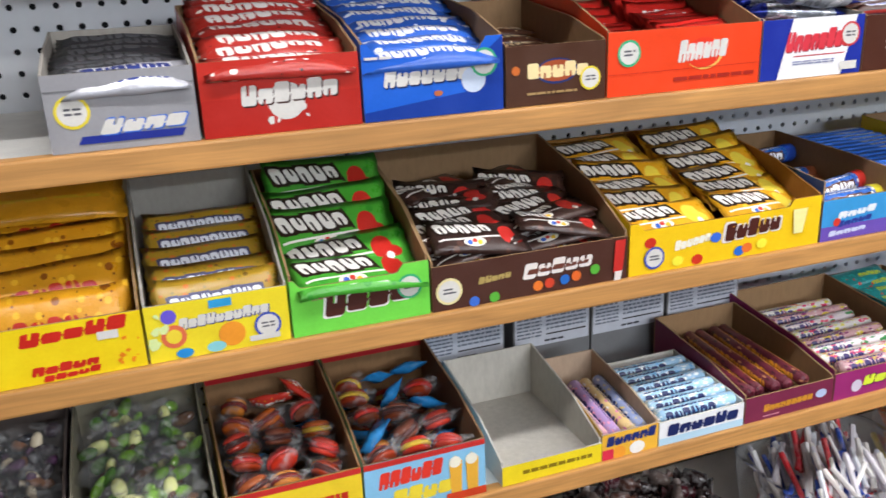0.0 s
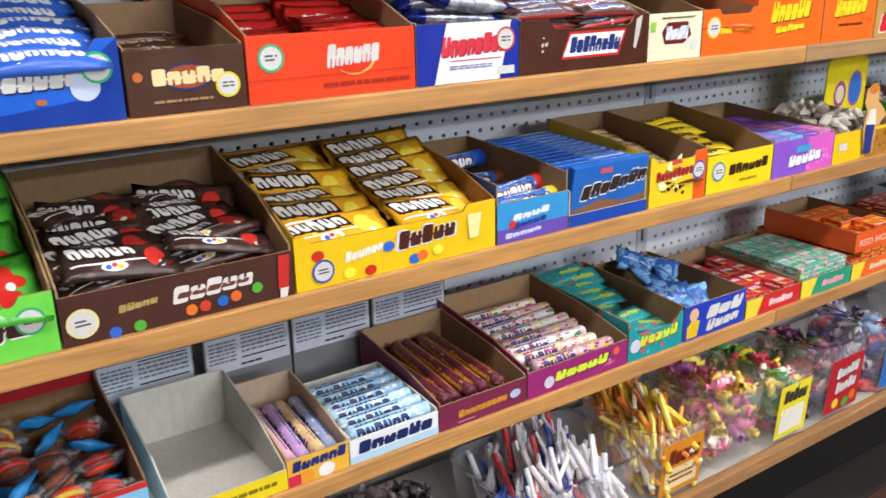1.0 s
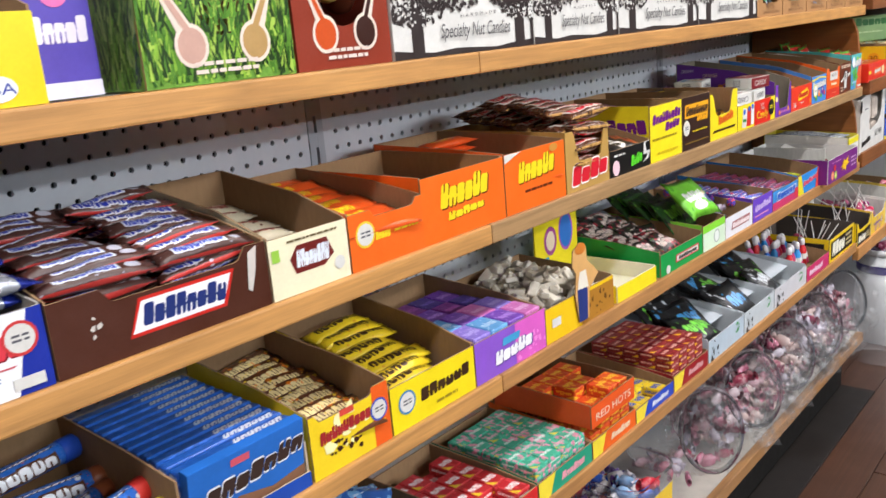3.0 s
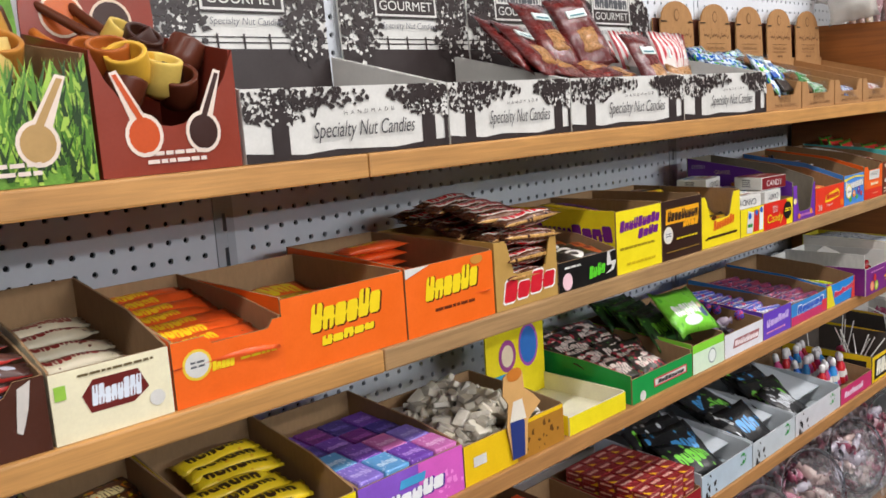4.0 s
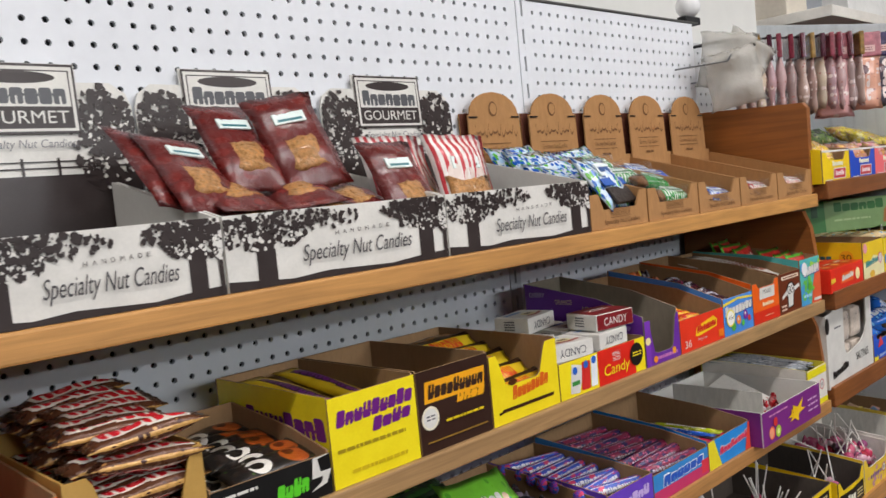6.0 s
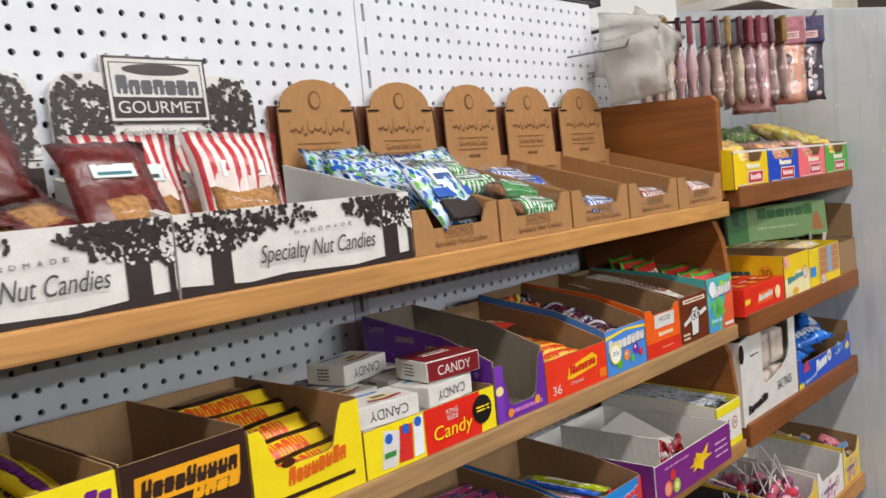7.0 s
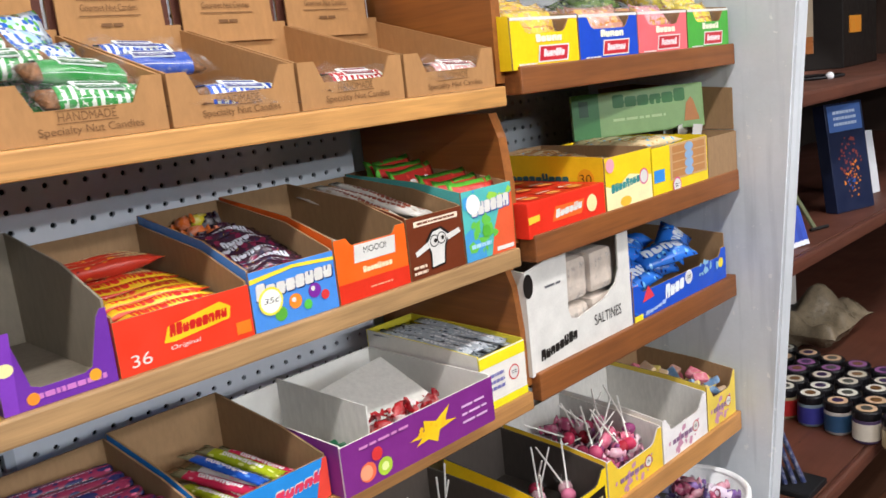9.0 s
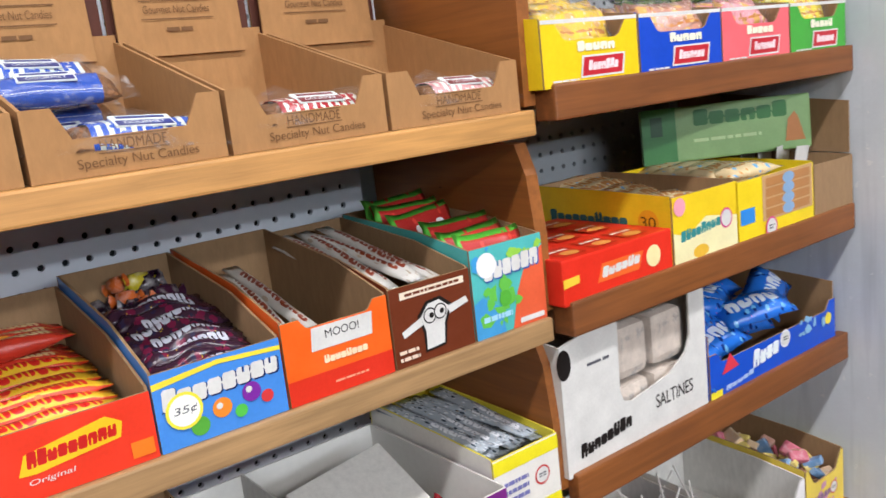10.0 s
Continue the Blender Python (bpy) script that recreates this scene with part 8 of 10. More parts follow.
PR = kit("plum_roll", wrapper("plumroll", "6a2234", "e0a030", None, (("c89060", 0.14), ("3a1420", 0.2)), n_letters=12, band=(0.3, 0.7), span=(0.08, 0.9)), 0.19, 0.022, 0.02, "roll", 1)
for k in range(10):
    drop(PR, "candy_roll", "long plum candy roll with gold print", "candy roll", "plum candy rolls", 0.258 + 0.025 * (k % 5) + (0.008 if k > 4 else 0), 0.122, Z4 + 0.006 + 0.02 * (k // 5), 0, -3, 90 + RND.uniform(-4, 4))
SPR = [kit("fruit_roll", wrapper("froll%d" % k, b, "3a2a6a", None, ((c, 0.28), (d, 0.26), ("e8e0dc", 0.2)), n_letters=5, band=(0.2, 0.8), span=(0.1, 0.5)), 0.165, 0.024, 0.022, "roll", 1) for k, (b, c, d) in enumerate((("e8e4e0", "d83a6a", "e0d83a"), ("e4d8dc", "3a8a4a", "d8486a"), ("d8aab0", "e8d040", "8a2a6a")))]
for k in range(16):
    r, lay = k % 8, k // 8
    drop(SPR[k % 3], "candy_roll", "white, pink and green fruit candy roll", "candy roll", "fruit candy rolls", 0.505 + RND.uniform(-0.008, 0.008), 0.026 + 0.0265 * r, Z4 + 0.006 + 0.022 * lay + 0.05 * 0.0265 * r, 0, 0, RND.uniform(-3, 3))
TE = kit("teal_pack", wrapper("tealpack", "1f8f90", "c8d83a", None, (("c8403a", 0.16), ("2aa8a8", 0.24)), n_letters=5, band=(0.36, 0.62), span=(0.45, 0.9)), 0.11, 0.05, 0.014)
for k in range(8):
    drop(TE, "candy_pack", "teal sour candy pack with red dots", "candy pack", "teal packs", 0.672 + RND.uniform(-0.008, 0.008), 0.1 + 0.018 * k, Z4 + 0.016 + 0.008 * k, RND.uniform(8, 26), RND.uniform(-6, 6), RND.uniform(-12, 12))
for x, y, z, rz in ((0.668, 0.036, 0.014, 8), (0.69, 0.05, 0.026, -14), (0.672, 0.075, 0.034, 5)):
    drop(TE, "candy_pack", "teal sour candy pack with red dots", "candy pack", "teal packs", x, y, Z4 + z, 8, RND.uniform(-5, 5), rz)
WX = kit("wax_candy_bag", wrapper("waxbag", "3a6cc0", "c8dcf0", None, (("7ab0e4", 0.4), ("b02a34", 0.14)), n_letters=2, band=(0.42, 0.5), rough=0.12, fine=0.6), 0.075, 0.06, 0.022)
for k in range(14):
    drop(WX, "candy_bag", "clear blue bag of red wax candy", "candy bag", "wax candy bags", 0.825 + RND.uniform(-0.035, 0.035), 0.05 + 0.012 * k, Z4 + 0.018 + 0.004 * k, RND.uniform(10, 50), RND.uniform(-20, 20), RND.uniform(-60, 60))


def little_boxes(x0, x1, mats, label, grp, nx, ny, layers, z, y0=0.012, y1=0.2, h=0.017, skip=0.0):
    w, d = (x1 - x0 - 0.012) / nx, (y1 - y0) / ny
    kits = [kit("little_box", m, w - 0.0012, d - 0.0012, h, "brick", 1) for m in mats]
    for lay in range(layers):
        for r in range(ny):
            for c in range(nx):
                if lay == layers - 1 and RND.random() < skip:
                    continue
                drop(kits[(r + c) % len(kits)], "candy_box", label, "candy box", grp, x0 + 0.006 + w * (c + 0.5), y0 + d * (r + 0.5), z + lay * (h + 0.0004), 0, 0, RND.uniform(-1.2, 1.2))


little_boxes(0.917, 1.08, [wrapper("rbox", "c8242a", "f4e8e8", None, (("e04a50", 0.25),), n_letters=4, band=(0.34, 0.66), corner="f0d030", fine=0.6)], "small red and white candy box", "small red boxes", 4, 4, 2, Z4 + 0.006, skip=0.12)
little_boxes(1.084, 1.25, [wrapper("gbox", "3cae8a", "e8b4c4", None, (("e890ae", 0.3), ("5cc4a4", 0.3)), n_letters=4, band=(0.36, 0.6), corner="e8d84a", fine=0.5), wrapper("gbox2", "46ba98", "e0f0e8", None, (("e89ab4", 0.32), ("3aa884", 0.2)), n_letters=4, band=(0.4, 0.62), fine=0.5)], "small sea green candy box with pink print", "small green boxes", 4, 5, 3, Z4 + 0.006)
little_boxes(1.254, 1.412, [wrapper("obox", "e05018", "f4c83a", None, (("d8401a", 0.3), ("f4a830", 0.22)), n_letters=4, band=(0.4, 0.66), corner="f4d030", fine=0.5)], "small orange cinnamon candy box", "small orange boxes", 4, 4, 3, Z4 + 0.006, skip=0.3)
sweet("sweet_box", "red-orange cinnamon candy tray stacked on another", 1.254, 1.41, Z4 + 0.058, 0.042, 0.044, 0.05, 0.215, P("e4581c"), lambda pr: (pr.text("RED HOTS", 0.1, 0.26, 0.9, 0.6, P("f0d8c0")),), inner=kraft("8a6a4a"))
little_boxes(1.254, 1.406, [MATS[("wrapper", "obox")]], "small orange cinnamon candy box", "small orange boxes", 4, 3, 2, Z4 + 0.064, y0=0.012, y1=0.16, skip=0.2, h=0.02)
little_boxes(1.418, 1.57, [wrapper("ybox", "f0d020", "2a4ab8", None, (("2a4ab8", 0.14),), n_letters=4)], "small yellow lemon candy box", "small yellow boxes", 4, 2, 1, Z4 + 0.006, y0=0.01, y1=0.09, skip=0.3)
little_boxes(1.578, 1.745, [wrapper("dbox", "8e1c22", "e8b8a8", None, (("b84048", 0.2),), n_letters=4, band=(0.5, 0.75), corner="f0c020")], "small dark red candy box with yellow corner", "small dark red boxes", 4, 5, 4, Z4 + 0.006)
SO = [kit("sour_bag", wrapper("sour%d" % k, "17181a", c, None, ((c, 0.2), ("2a2c30", 0.2)), n_letters=5, band=(0.3, 0.65)), 0.13, 0.12, 0.02) for k, c in enumerate(("7ad048", "4a9ad8", "d8dce0"))]
for (a, b), sd in (((1.75, 1.95), 0), ((1.955, 2.15), 1), ((2.155, 2.4), 2)):
    for k in range(5):
        drop(SO[(k + sd) % 3], "candy_bag", "black sour candy bag with bright print", "candy bag", "sour candy bags", a + 0.065 + RND.uniform(-0.01, 0.01), 0.07 + 0.032 * k, Z4 + 0.045 + 0.01 * k, 30 + RND.uniform(-8, 8), RND.uniform(-6, 6), RND.uniform(-22, 22))


def candy_bottle(x, y, z, col, m2):
    """Bottle-shaped candy dispenser with a cap."""
    root = thing("candy_bottle", "small bottle-shaped candy in pink, blue or red", "candy", pose(x, y, z, 0, 0, 0) @ m2, "bottle candies")
    part("body", lathe([(0.008, 0), (0.0105, 0.002), (0.0105, 0.045), (0.006, 0.056), (0.006, 0.06)], 12), P(col), root, smooth=True)
    part("cap", lathe([(0.0075, 0.059), (0.0075, 0.074), (0.004, 0.08)], 12), P("e8e4e4"), root, smooth=True)
    part("band", lathe([(0.0108, 0.018), (0.0108, 0.034)], 12, False), WHITE, root)


for k in range(21):
    candy_bottle(2.43 + 0.0235 * (k % 7), 0.06 + 0.05 * (k // 7), Z4 + 0.008 + 0.006 * (k // 7), ("c8242a", "2a6ac8", "d84a8a", "b82a5a", "3a90d0")[(k * 3) % 5], pose(0, 0, 0, RND.uniform(-16, 2), RND.uniform(-10, 10), 0))


def lollipop(x, y, z, rx, ry, rz, head, up=True):
    root = thing("lollipop", "wrapped lollipop on a white paper stick", "lollipop", pose(x, y, z, 0, 0, rz) @ pose(0, 0, 0, rx, ry, 0), "lollipops")
    bm = bmesh.new()
    bmesh.ops.create_uvsphere(bm, u_segments=10, v_segments=7, radius=0.014)
    for v in bm.verts:
        v.co.z *= 0.85
    part("head", bm, head, root, smooth=True)
    part("stick", lathe([(0.0016, 0.01), (0.0017, 0.012), (0.0017, 0.098), (0.0014, 0.099)], 7), P("efeae2"), root)
    part("wrap_frill", lathe([(0.004, 0.012), (0.009, 0.026), (0.003, 0.018)], 9, False), cello(), root)


POP = [P(c, 0.2) for c in ("c83a5a", "b8486a", "d87a9a", "8a3a6a", "c8a0a8", "a82a3a")]
for k in range(12):
    lollipop(2.64 + 0.024 * (k % 8), 0.05 + 0.016 * (k % 9), Z4 + 0.02, RND.uniform(-28, 28), RND.uniform(-28, 28), 0, POP[k % 6])

# ---- tubs and jars on the bottom shelf ----
def rounded(w, d, r, n=5):
    pts = []
    for cx, cy, a0 in ((w / 2 - r, d / 2 - r, 0), (-w / 2 + r, d / 2 - r, 90), (-w / 2 + r, -d / 2 + r, 180), (w / 2 - r, -d / 2 + r, 270)):
        for i in range(n):
            a = math.radians(a0 + 90 * i / (n - 1))
            pts.append((cx + r * math.cos(a), cy + r * math.sin(a)))
    return pts


def loft(rings):
    """Skin through rings of (points, z)."""
    bm = bmesh.new()
    rs = [[bm.verts.new((x, y, z)) for x, y in pts] for pts, z in rings]
    for lo, hi in zip(rs, rs[1:]):
        for i in range(len(lo)):
            f = bm.faces.new((lo[i], lo[(i + 1) % len(lo)], hi[(i + 1) % len(lo)], hi[i]))
            f.smooth = True
    return bm, rs


def tub(x0, x1, h, label, lab=None, art=None, d=0.2, y0=-0.024):
    """Clear rounded tub, open at the top, with a rolled rim and a paper label."""
    w = x1 - x0
    root = thing("candy_tub", label, "tub", Matrix.Translation(((x0 + x1) / 2, y0 + d / 2, Z5 + 0.001)), group="clear sweet tubs")
    bm, rs = loft([(rounded(w * 0.86, d * 0.86, 0.035), 0), (rounded(w * 0.9, d * 0.9, 0.035), 0.006), (rounded(w, d, 0.04), h * 0.75), (rounded(w, d, 0.04), h)])
    bm.faces.new(list(reversed(rs[0])))
    part("tub_wall", bm, clear_wall(), root)
    bm, rs = loft([(rounded(w + 0.002, d + 0.002, 0.04), h - 0.004), (rounded(w + 0.009, d + 0.009, 0.044), h), (rounded(w + 0.002, d + 0.002, 0.04), h + 0.004), (rounded(w - 0.004, d - 0.004, 0.038), h)])
    part("rim", bm, clear_plastic("e8ecf0", 0.1), root)
    if lab:
        lw, lh = w * 0.66, h * 0.72
        pl = lambda u, v, q: (u - lw / 2, -d / 2 * (0.93 + 0.07 * min(1, (v + 0.015) / (h * 0.75))) - 0.0012 + q, v + 0.015)
        part("paper_label", sheet([(0, 0), (lw, 0), (lw, lh), (0, lh)], 0.0006, pl), [lab, WHITE], root)
        pr = Print(lw, lh, pl)
        art(pr)
        pr.done(root)
    return root


tub(0.36, 0.64, 0.13, "clear tub of white, red and blue wrapped candy sticks")
heap("candy_sticks", "white, red and blue wrapped candy sticks", "sweets", 0.4, 0.61, 0.0, 0.16, Z5 + 0.02, Z5 + 0.15, 300, 0.0135, lumps("rwb", ("e8e8ea", "f0eeea", "d8d4dc", "c82a34", "e4e0e0", "2a4aa8", "d8dce4", "e4dcd8"), 0.3), shape="stick", seed=31)
tub(0.66, 0.82, 0.15, "clear tub of yellow and orange candy packs with orange label", P("d88a1c"), lambda pr: (pr.rect(0.1, 0.1, 0.9, 0.5, P("f0d8a0")), pr.word(0.14, 0.56, 0.9, 0.86, 5, P("7a2a10"), 0.2, 120), pr.bars(0.2, 0.2, 0.8, 0.4, 2, P("7a3a10"))))
heap("candy_packs", "yellow and orange candy sticks packed upright", "sweets", 0.69, 0.79, 0.0, 0.16, Z5 + 0.02, Z5 + 0.16, 230, 0.015, lumps("yel", ("f0c818", "e89a18", "f4d840", "d87018", "f0e8d8"), 0.3), shape="stick", seed=32)
tub(0.84, 0.985, 0.17, "clear tub of pink and yellow taffy with a round sticker", None)
heap("taffy_pieces", "pink and yellow wrapped taffy pieces", "sweets", 0.86, 0.965, 0.0, 0.16, Z5 + 0.015, Z5 + 0.17, 208, 0.0135, lumps("ptaffy", ("e87aa0", "f0d848", "e8c040", "d85a8a", "f0e4d0", "9a4a8a"), 0.3), shape="twist", seed=33)
tub(0.99, 1.14, 0.165, "clear tub with a plain yellow paper label", P("f0dc2a"), lambda pr: (pr.word(0.12, 0.66, 0.86, 0.9, 5, P("3a3a2a"), 0.2, 121), pr.rect(0.1, 0.1, 0.86, 0.56, P("f4f0dc"))))
heap("fruit_chews", "yellow, green and red wrapped fruit chews", "sweets", 1.01, 1.12, 0.0, 0.16, Z5 + 0.015, Z5 + 0.15, 176, 0.0145, lumps("fchew", ("f0dc2a", "e8c81c", "4a9a3a", "c82a4a", "f0f0e0"), 0.3), shape="twist", seed=34)
tub(1.15, 1.33, 0.175, "clear tub of red-wrapped gumballs with red label", P("b81c2a"), lambda pr: (pr.word(0.2, 0.6, 0.86, 0.84, 5, INK, 0.1, 122, 0.05), pr.word(0.21, 0.62, 0.85, 0.82, 5, WHITE, 0.1, 122, 0.05), pr.word(0.24, 0.34, 0.84, 0.56, 5, WHITE, 0.1, 123, 0.05), pr.disc(0.3, 0.16, 0.012, P("e8c83a")), pr.disc(0.6, 0.12, 0.012, P("4aa03a")), pr.disc(0.8, 0.2, 0.012, P("e8702a"))))
heap("gumballs", "dark red and purple wrapped gumballs", "sweets", 1.17, 1.31, 0.0, 0.16, Z5 + 0.015, Z5 + 0.14, 208, 0.0135, lumps("gballs", ("a81c34", "6a2450", "c83a4a", "3a2a5a", "d8a0a8", "4a7a3a"), 0.25), shape="twist", seed=35)
tub(1.36, 1.53, 0.175, "clear tub of blue and red sweets with blue label", P("2a6ac0"), lambda pr: (pr.rect(0, 0.66, 1, 1, P("f0c83a")), pr.rect(0.06, 0.74, 0.3, 0.9, P("7ab8e8")), pr.word(0.1, 0.4, 0.9, 0.6, 6, P("f0e8d8"), 0.1, 124), pr.disc(0.4, 0.2, 0.016, P("c84a8a")), pr.disc(0.74, 0.24, 0.014, P("8a4ac0"))))
heap("wrapped_sweets", "blue, red and silver wrapped sweets", "sweets", 1.38, 1.51, 0.0, 0.16, Z5 + 0.015, Z5 + 0.15, 208, 0.014, lumps("bsweet", ("2a5ac0", "c82a3a", "d8d0d8", "5a3a8a", "8ab0d8", "e8e4e8"), 0.25), shape="twist", seed=36)


def jar(x, y, z, r, ln, tilt, yaw, label, content, seed):
    """Clear round jar lying tipped towards the aisle, mouth with a thick rim, sweets inside."""
    m = pose(x, y, z, 0, 0, yaw) @ pose(0, 0, 0, tilt, 0, 0)
    root = thing("candy_jar", label, "jar", m, group="tilted clear jars")
    part("jar_wall", lathe([(0.002, 0), (r * 0.9, 0.002), (r, 0.012), (r, ln * 0.8), (r * 0.9, ln * 0.9), (r * 0.84, ln)], 28, False), clear_wall(), root, smooth=True)
    part("rim", lathe([(r * 0.84, ln - 0.003), (r * 0.9, ln - 0.001), (r * 0.92, ln + 0.004), (r * 0.88, ln + 0.008), (r * 0.82, ln + 0.004)], 28, False), clear_plastic("c8ccd0", 0.08), root, smooth=True)
    part("foot_ring", lathe([(r * 1.0, 0.02), (r * 1.02, 0.024), (r * 1.0, 0.028)], 28, False), clear_plastic("d8dce0", 0.08), root, smooth=True)
    return root


PINKS = lumps("pinks", ("b08c94", "b06c80", "c8b4ba", "9a4c64", "b0a8b6", "8a3448", "b8b0bc", "c8b0aa"), 0.15)
SWEET_BAG = [mesh_of(pillow(0.2, 0.19, 0.13, 14, 9, 0.06, 70 + k, 2.6), "clear_bag", cello(), True) for k in range(3)]
for k in range(5):
    x = 1.73 + 0.245 * k
    jar(x + 0.03, 0.155, Z5 + 0.106, 0.102, 0.2, 72, -20, "clear round jar tipped forwards, holding pink wrapped sweets", PINKS, k)
    if k == 0:
        heap("wrapped_sweets", "pink and white clear-wrapped sweets in a jar", "sweets", x - 0.045, x + 0.075, 0.025, 0.15, Z5 + 0.025, Z5 + 0.05, 18, 0.0145, PINKS, shape="twist", seed=40)
        continue
    heap("wrapped_sweets", "pink and white clear-wrapped sweets filling the jars", "sweets", x - 0.115, x + 0.11, 0.0, 0.16, Z5 + 0.012, Z5 + 0.185, 330, 0.0145, PINKS, shape="twist", seed=40 + k)
    for j in range(2):
        thing("clear_bag", "crinkled clear bag of wrapped sweets", "bag", pose(x - 0.06 + 0.12 * j, 0.05, Z5 + 0.07, 62 + 8 * j, 0, -16 + 22 * j), "clear sweet bags", mesh=SWEET_BAG[(k + j) % 3])
heap("dark_sweets", "dark wrapped sweets heaped on the bottom shelf", "sweets", -0.3, 0.34, 0.02, 0.2, Z5 + 0.01, Z5 + 0.13, 240, 0.016, lumps("dsweet", ("2a1c1c", "5a3a30", "7a6a64", "3a2a2a", "a89a98", "4a1c24"), 0.25), shape="twist", seed=48)

# ---- sweets on the top shelf ----
def sweet_pipe(x, y, z, m2, col, tip, label):
    """Toy pipe: a bowl with a hollow and a bent stem."""
    root = thing("sweet_pipe", label, "candy pipe", pose(x, y, z) @ m2, "sweet pipes")
    part("bowl", lathe([(0.009, 0), (0.0165, 0.006), (0.0185, 0.018), (0.0185, 0.033), (0.0185, 0.036), (0.018, 0.0365), (0.0148, 0.0365), (0.0144, 0.036), (0.014, 0.033), (0.012, 0.01), (0.002, 0.008)], 16), P(col), root, smooth=True)
    bm = lathe([(0.0075, 0), (0.0055, 0.02), (0.0045, 0.07), (0.0055, 0.082)], 10)
    bmesh.ops.transform(bm, verts=bm.verts, matrix=pose(0.012, 0, 0.01, 0, 98, 0))
    part("stem", bm, P(tip), root, smooth=True)


for x0, z0, n, bowls, stems, label in ((0.542, 0.075, 16, ("d8b048", "c8943a", "4a2a18", "e0c070", "b87a30"), ("4a2a18", "d8b048", "8a4a20"), "yellow and brown bubble gum pipe"), (0.722, 0.06, 18, ("5a2a18", "d8a838", "3a1c12", "a85a20", "e0c060"), ("3a1c12", "c8742a", "5a2c18"), "brown chocolate pipe with a dark stem")):
    wd = 0.118 if x0 < 0.6 else 0.09
    for k in range(n):
        sweet_pipe(x0 + wd * ((k * 7) % n) / n, 0.03 + 0.1 * ((k * 5) % n) / n, Z1 + z0 + 0.012 * (k % 3) + 0.04 * ((k * 5) % n) / n, pose(0, 0, 0, 0, 0, RND.uniform(40, 140)) @ pose(0, 0, 0, RND.uniform(-25, 25), RND.uniform(-45, 0), 0) @ Matrix.Scale(1.1, 4), bowls[k % 5], stems[k % 3], label)


def nut_bag(x, y, z, rx, ry, rz, striped=False, scale=1.0):
    """Pillow bag of nuts with a clear window and a paper label."""
    L, W, H = 0.175 * scale, 0.125 * scale, 0.026 * scale
    root = thing("nut_bag", "red and white striped bag of nuts with a window" if striped else "dark red-brown bag of nuts with a window", "snack bag", pose(x, y, z) @ pose(0, 0, 0, 0, 0, rz) @ pose(0, 0, 0, 0, ry, 0) @ pose(0, 0, 0, rx, 0, 0) @ pose(0, 0, 0, 0, 0, 90), "bags of nuts")
    part("bag", NUTBAG[int(striped)][RND.randrange(2)] if scale == 1.0 else NUTBAG[int(striped)][2], None, root)
    bm = pillow(L * (0.5 if striped else 0.36), W * (0.74 if striped else 0.6), H * 0.78, 8, 6, 0.02, 4)
    bmesh.ops.translate(bm, verts=bm.verts, vec=(-L * 0.14, 0, H * 0.42))
    part("window", bm, NUTS, root, "tan nuts behind a clear window")
    part("paper_label", block(L * 0.17, -W * 0.22, H * 0.9, L * 0.28, W * 0.22, H * 1.03, 0.001), P("d8e4e0"), root)
    part("label_print", block(L * 0.19, -W * 0.17, H * 1.031, L * 0.215, W * 0.17, H * 1.04), P("2a6a74") if not striped else P("3a4a4a"), root)


NUTS = paint("b8854e", 0.3, 0.5, 160, 0.9, 0.0, 0.6)
RB = wrapper("redbag", "5e1a18", "5e1a18", None, (("6e2420", 0.3),), n_letters=3, rough=0.24)
SBAG = wrapper("stripebag", "e8e0dc", "d8c8c0", None, (), n_letters=3, rough=0.26, stripes=("b8323a", 9.0))
nb = []
for mt in (RB, SBAG):
    row = [mesh_of(pillow(0.175, 0.125, 0.026, seed=k, wob=1.6), "nut_bag", mt) for k in (1, 2)]
    row.append(mesh_of(pillow(0.14, 0.1, 0.021, seed=5, wob=1.6), "nut_bag", mt))
    nb.append(row)
NUTBAG = nb
# striped bags carry their stripes across: turn the print by a quarter
for me in NUTBAG[1]:
    for lp in me.uv_layers[0].data:
        lp.uv = (lp.uv[1], lp.uv[0])
BAGS = [(1.395, 0.125, 0.125, 44, 12, 16), (1.418, 0.1, 0.118, 42, 8, 8), (1.505, 0.14, 0.15, 52, 2, 2), (1.578, 0.125, 0.155, 62, -8, -8),
        (1.45, 0.1, 0.095, 20, 3, 10), (1.555, 0.11, 0.09, 16, -3, -8), (1.62, 0.1, 0.08, 24, -6, 6), (1.5, 0.12, 0.07, 12, 0, 4), (1.59, 0.15, 0.07, 14, 2, -5),
        (1.468, 0.082, 0.07, 24, 1, 2), (1.575, 0.084, 0.072, 24, -4, -2), (1.468, 0.085, 0.03, 8, 0, 5), (1.58, 0.085, 0.03, 8, 0, -4), (1.69, 0.062, 0.088, 60, 0, 3), (1.66, 0.11, 0.05, 16, 0, 6)]
for x, y, z, rx, ry, rz in BAGS:
    nut_bag(x, y, Z1 + z, rx, ry, rz, False, 0.8)
for x, y, z, rx, ry, rz in ((1.744, 0.128, 0.079, 72, 0, 2), (1.864, 0.12, 0.078, 72, 2, -2), (1.8, 0.165, 0.07, 66, -2, 1)):
    nut_bag(x, y, Z1 + z, rx, ry, rz, True)

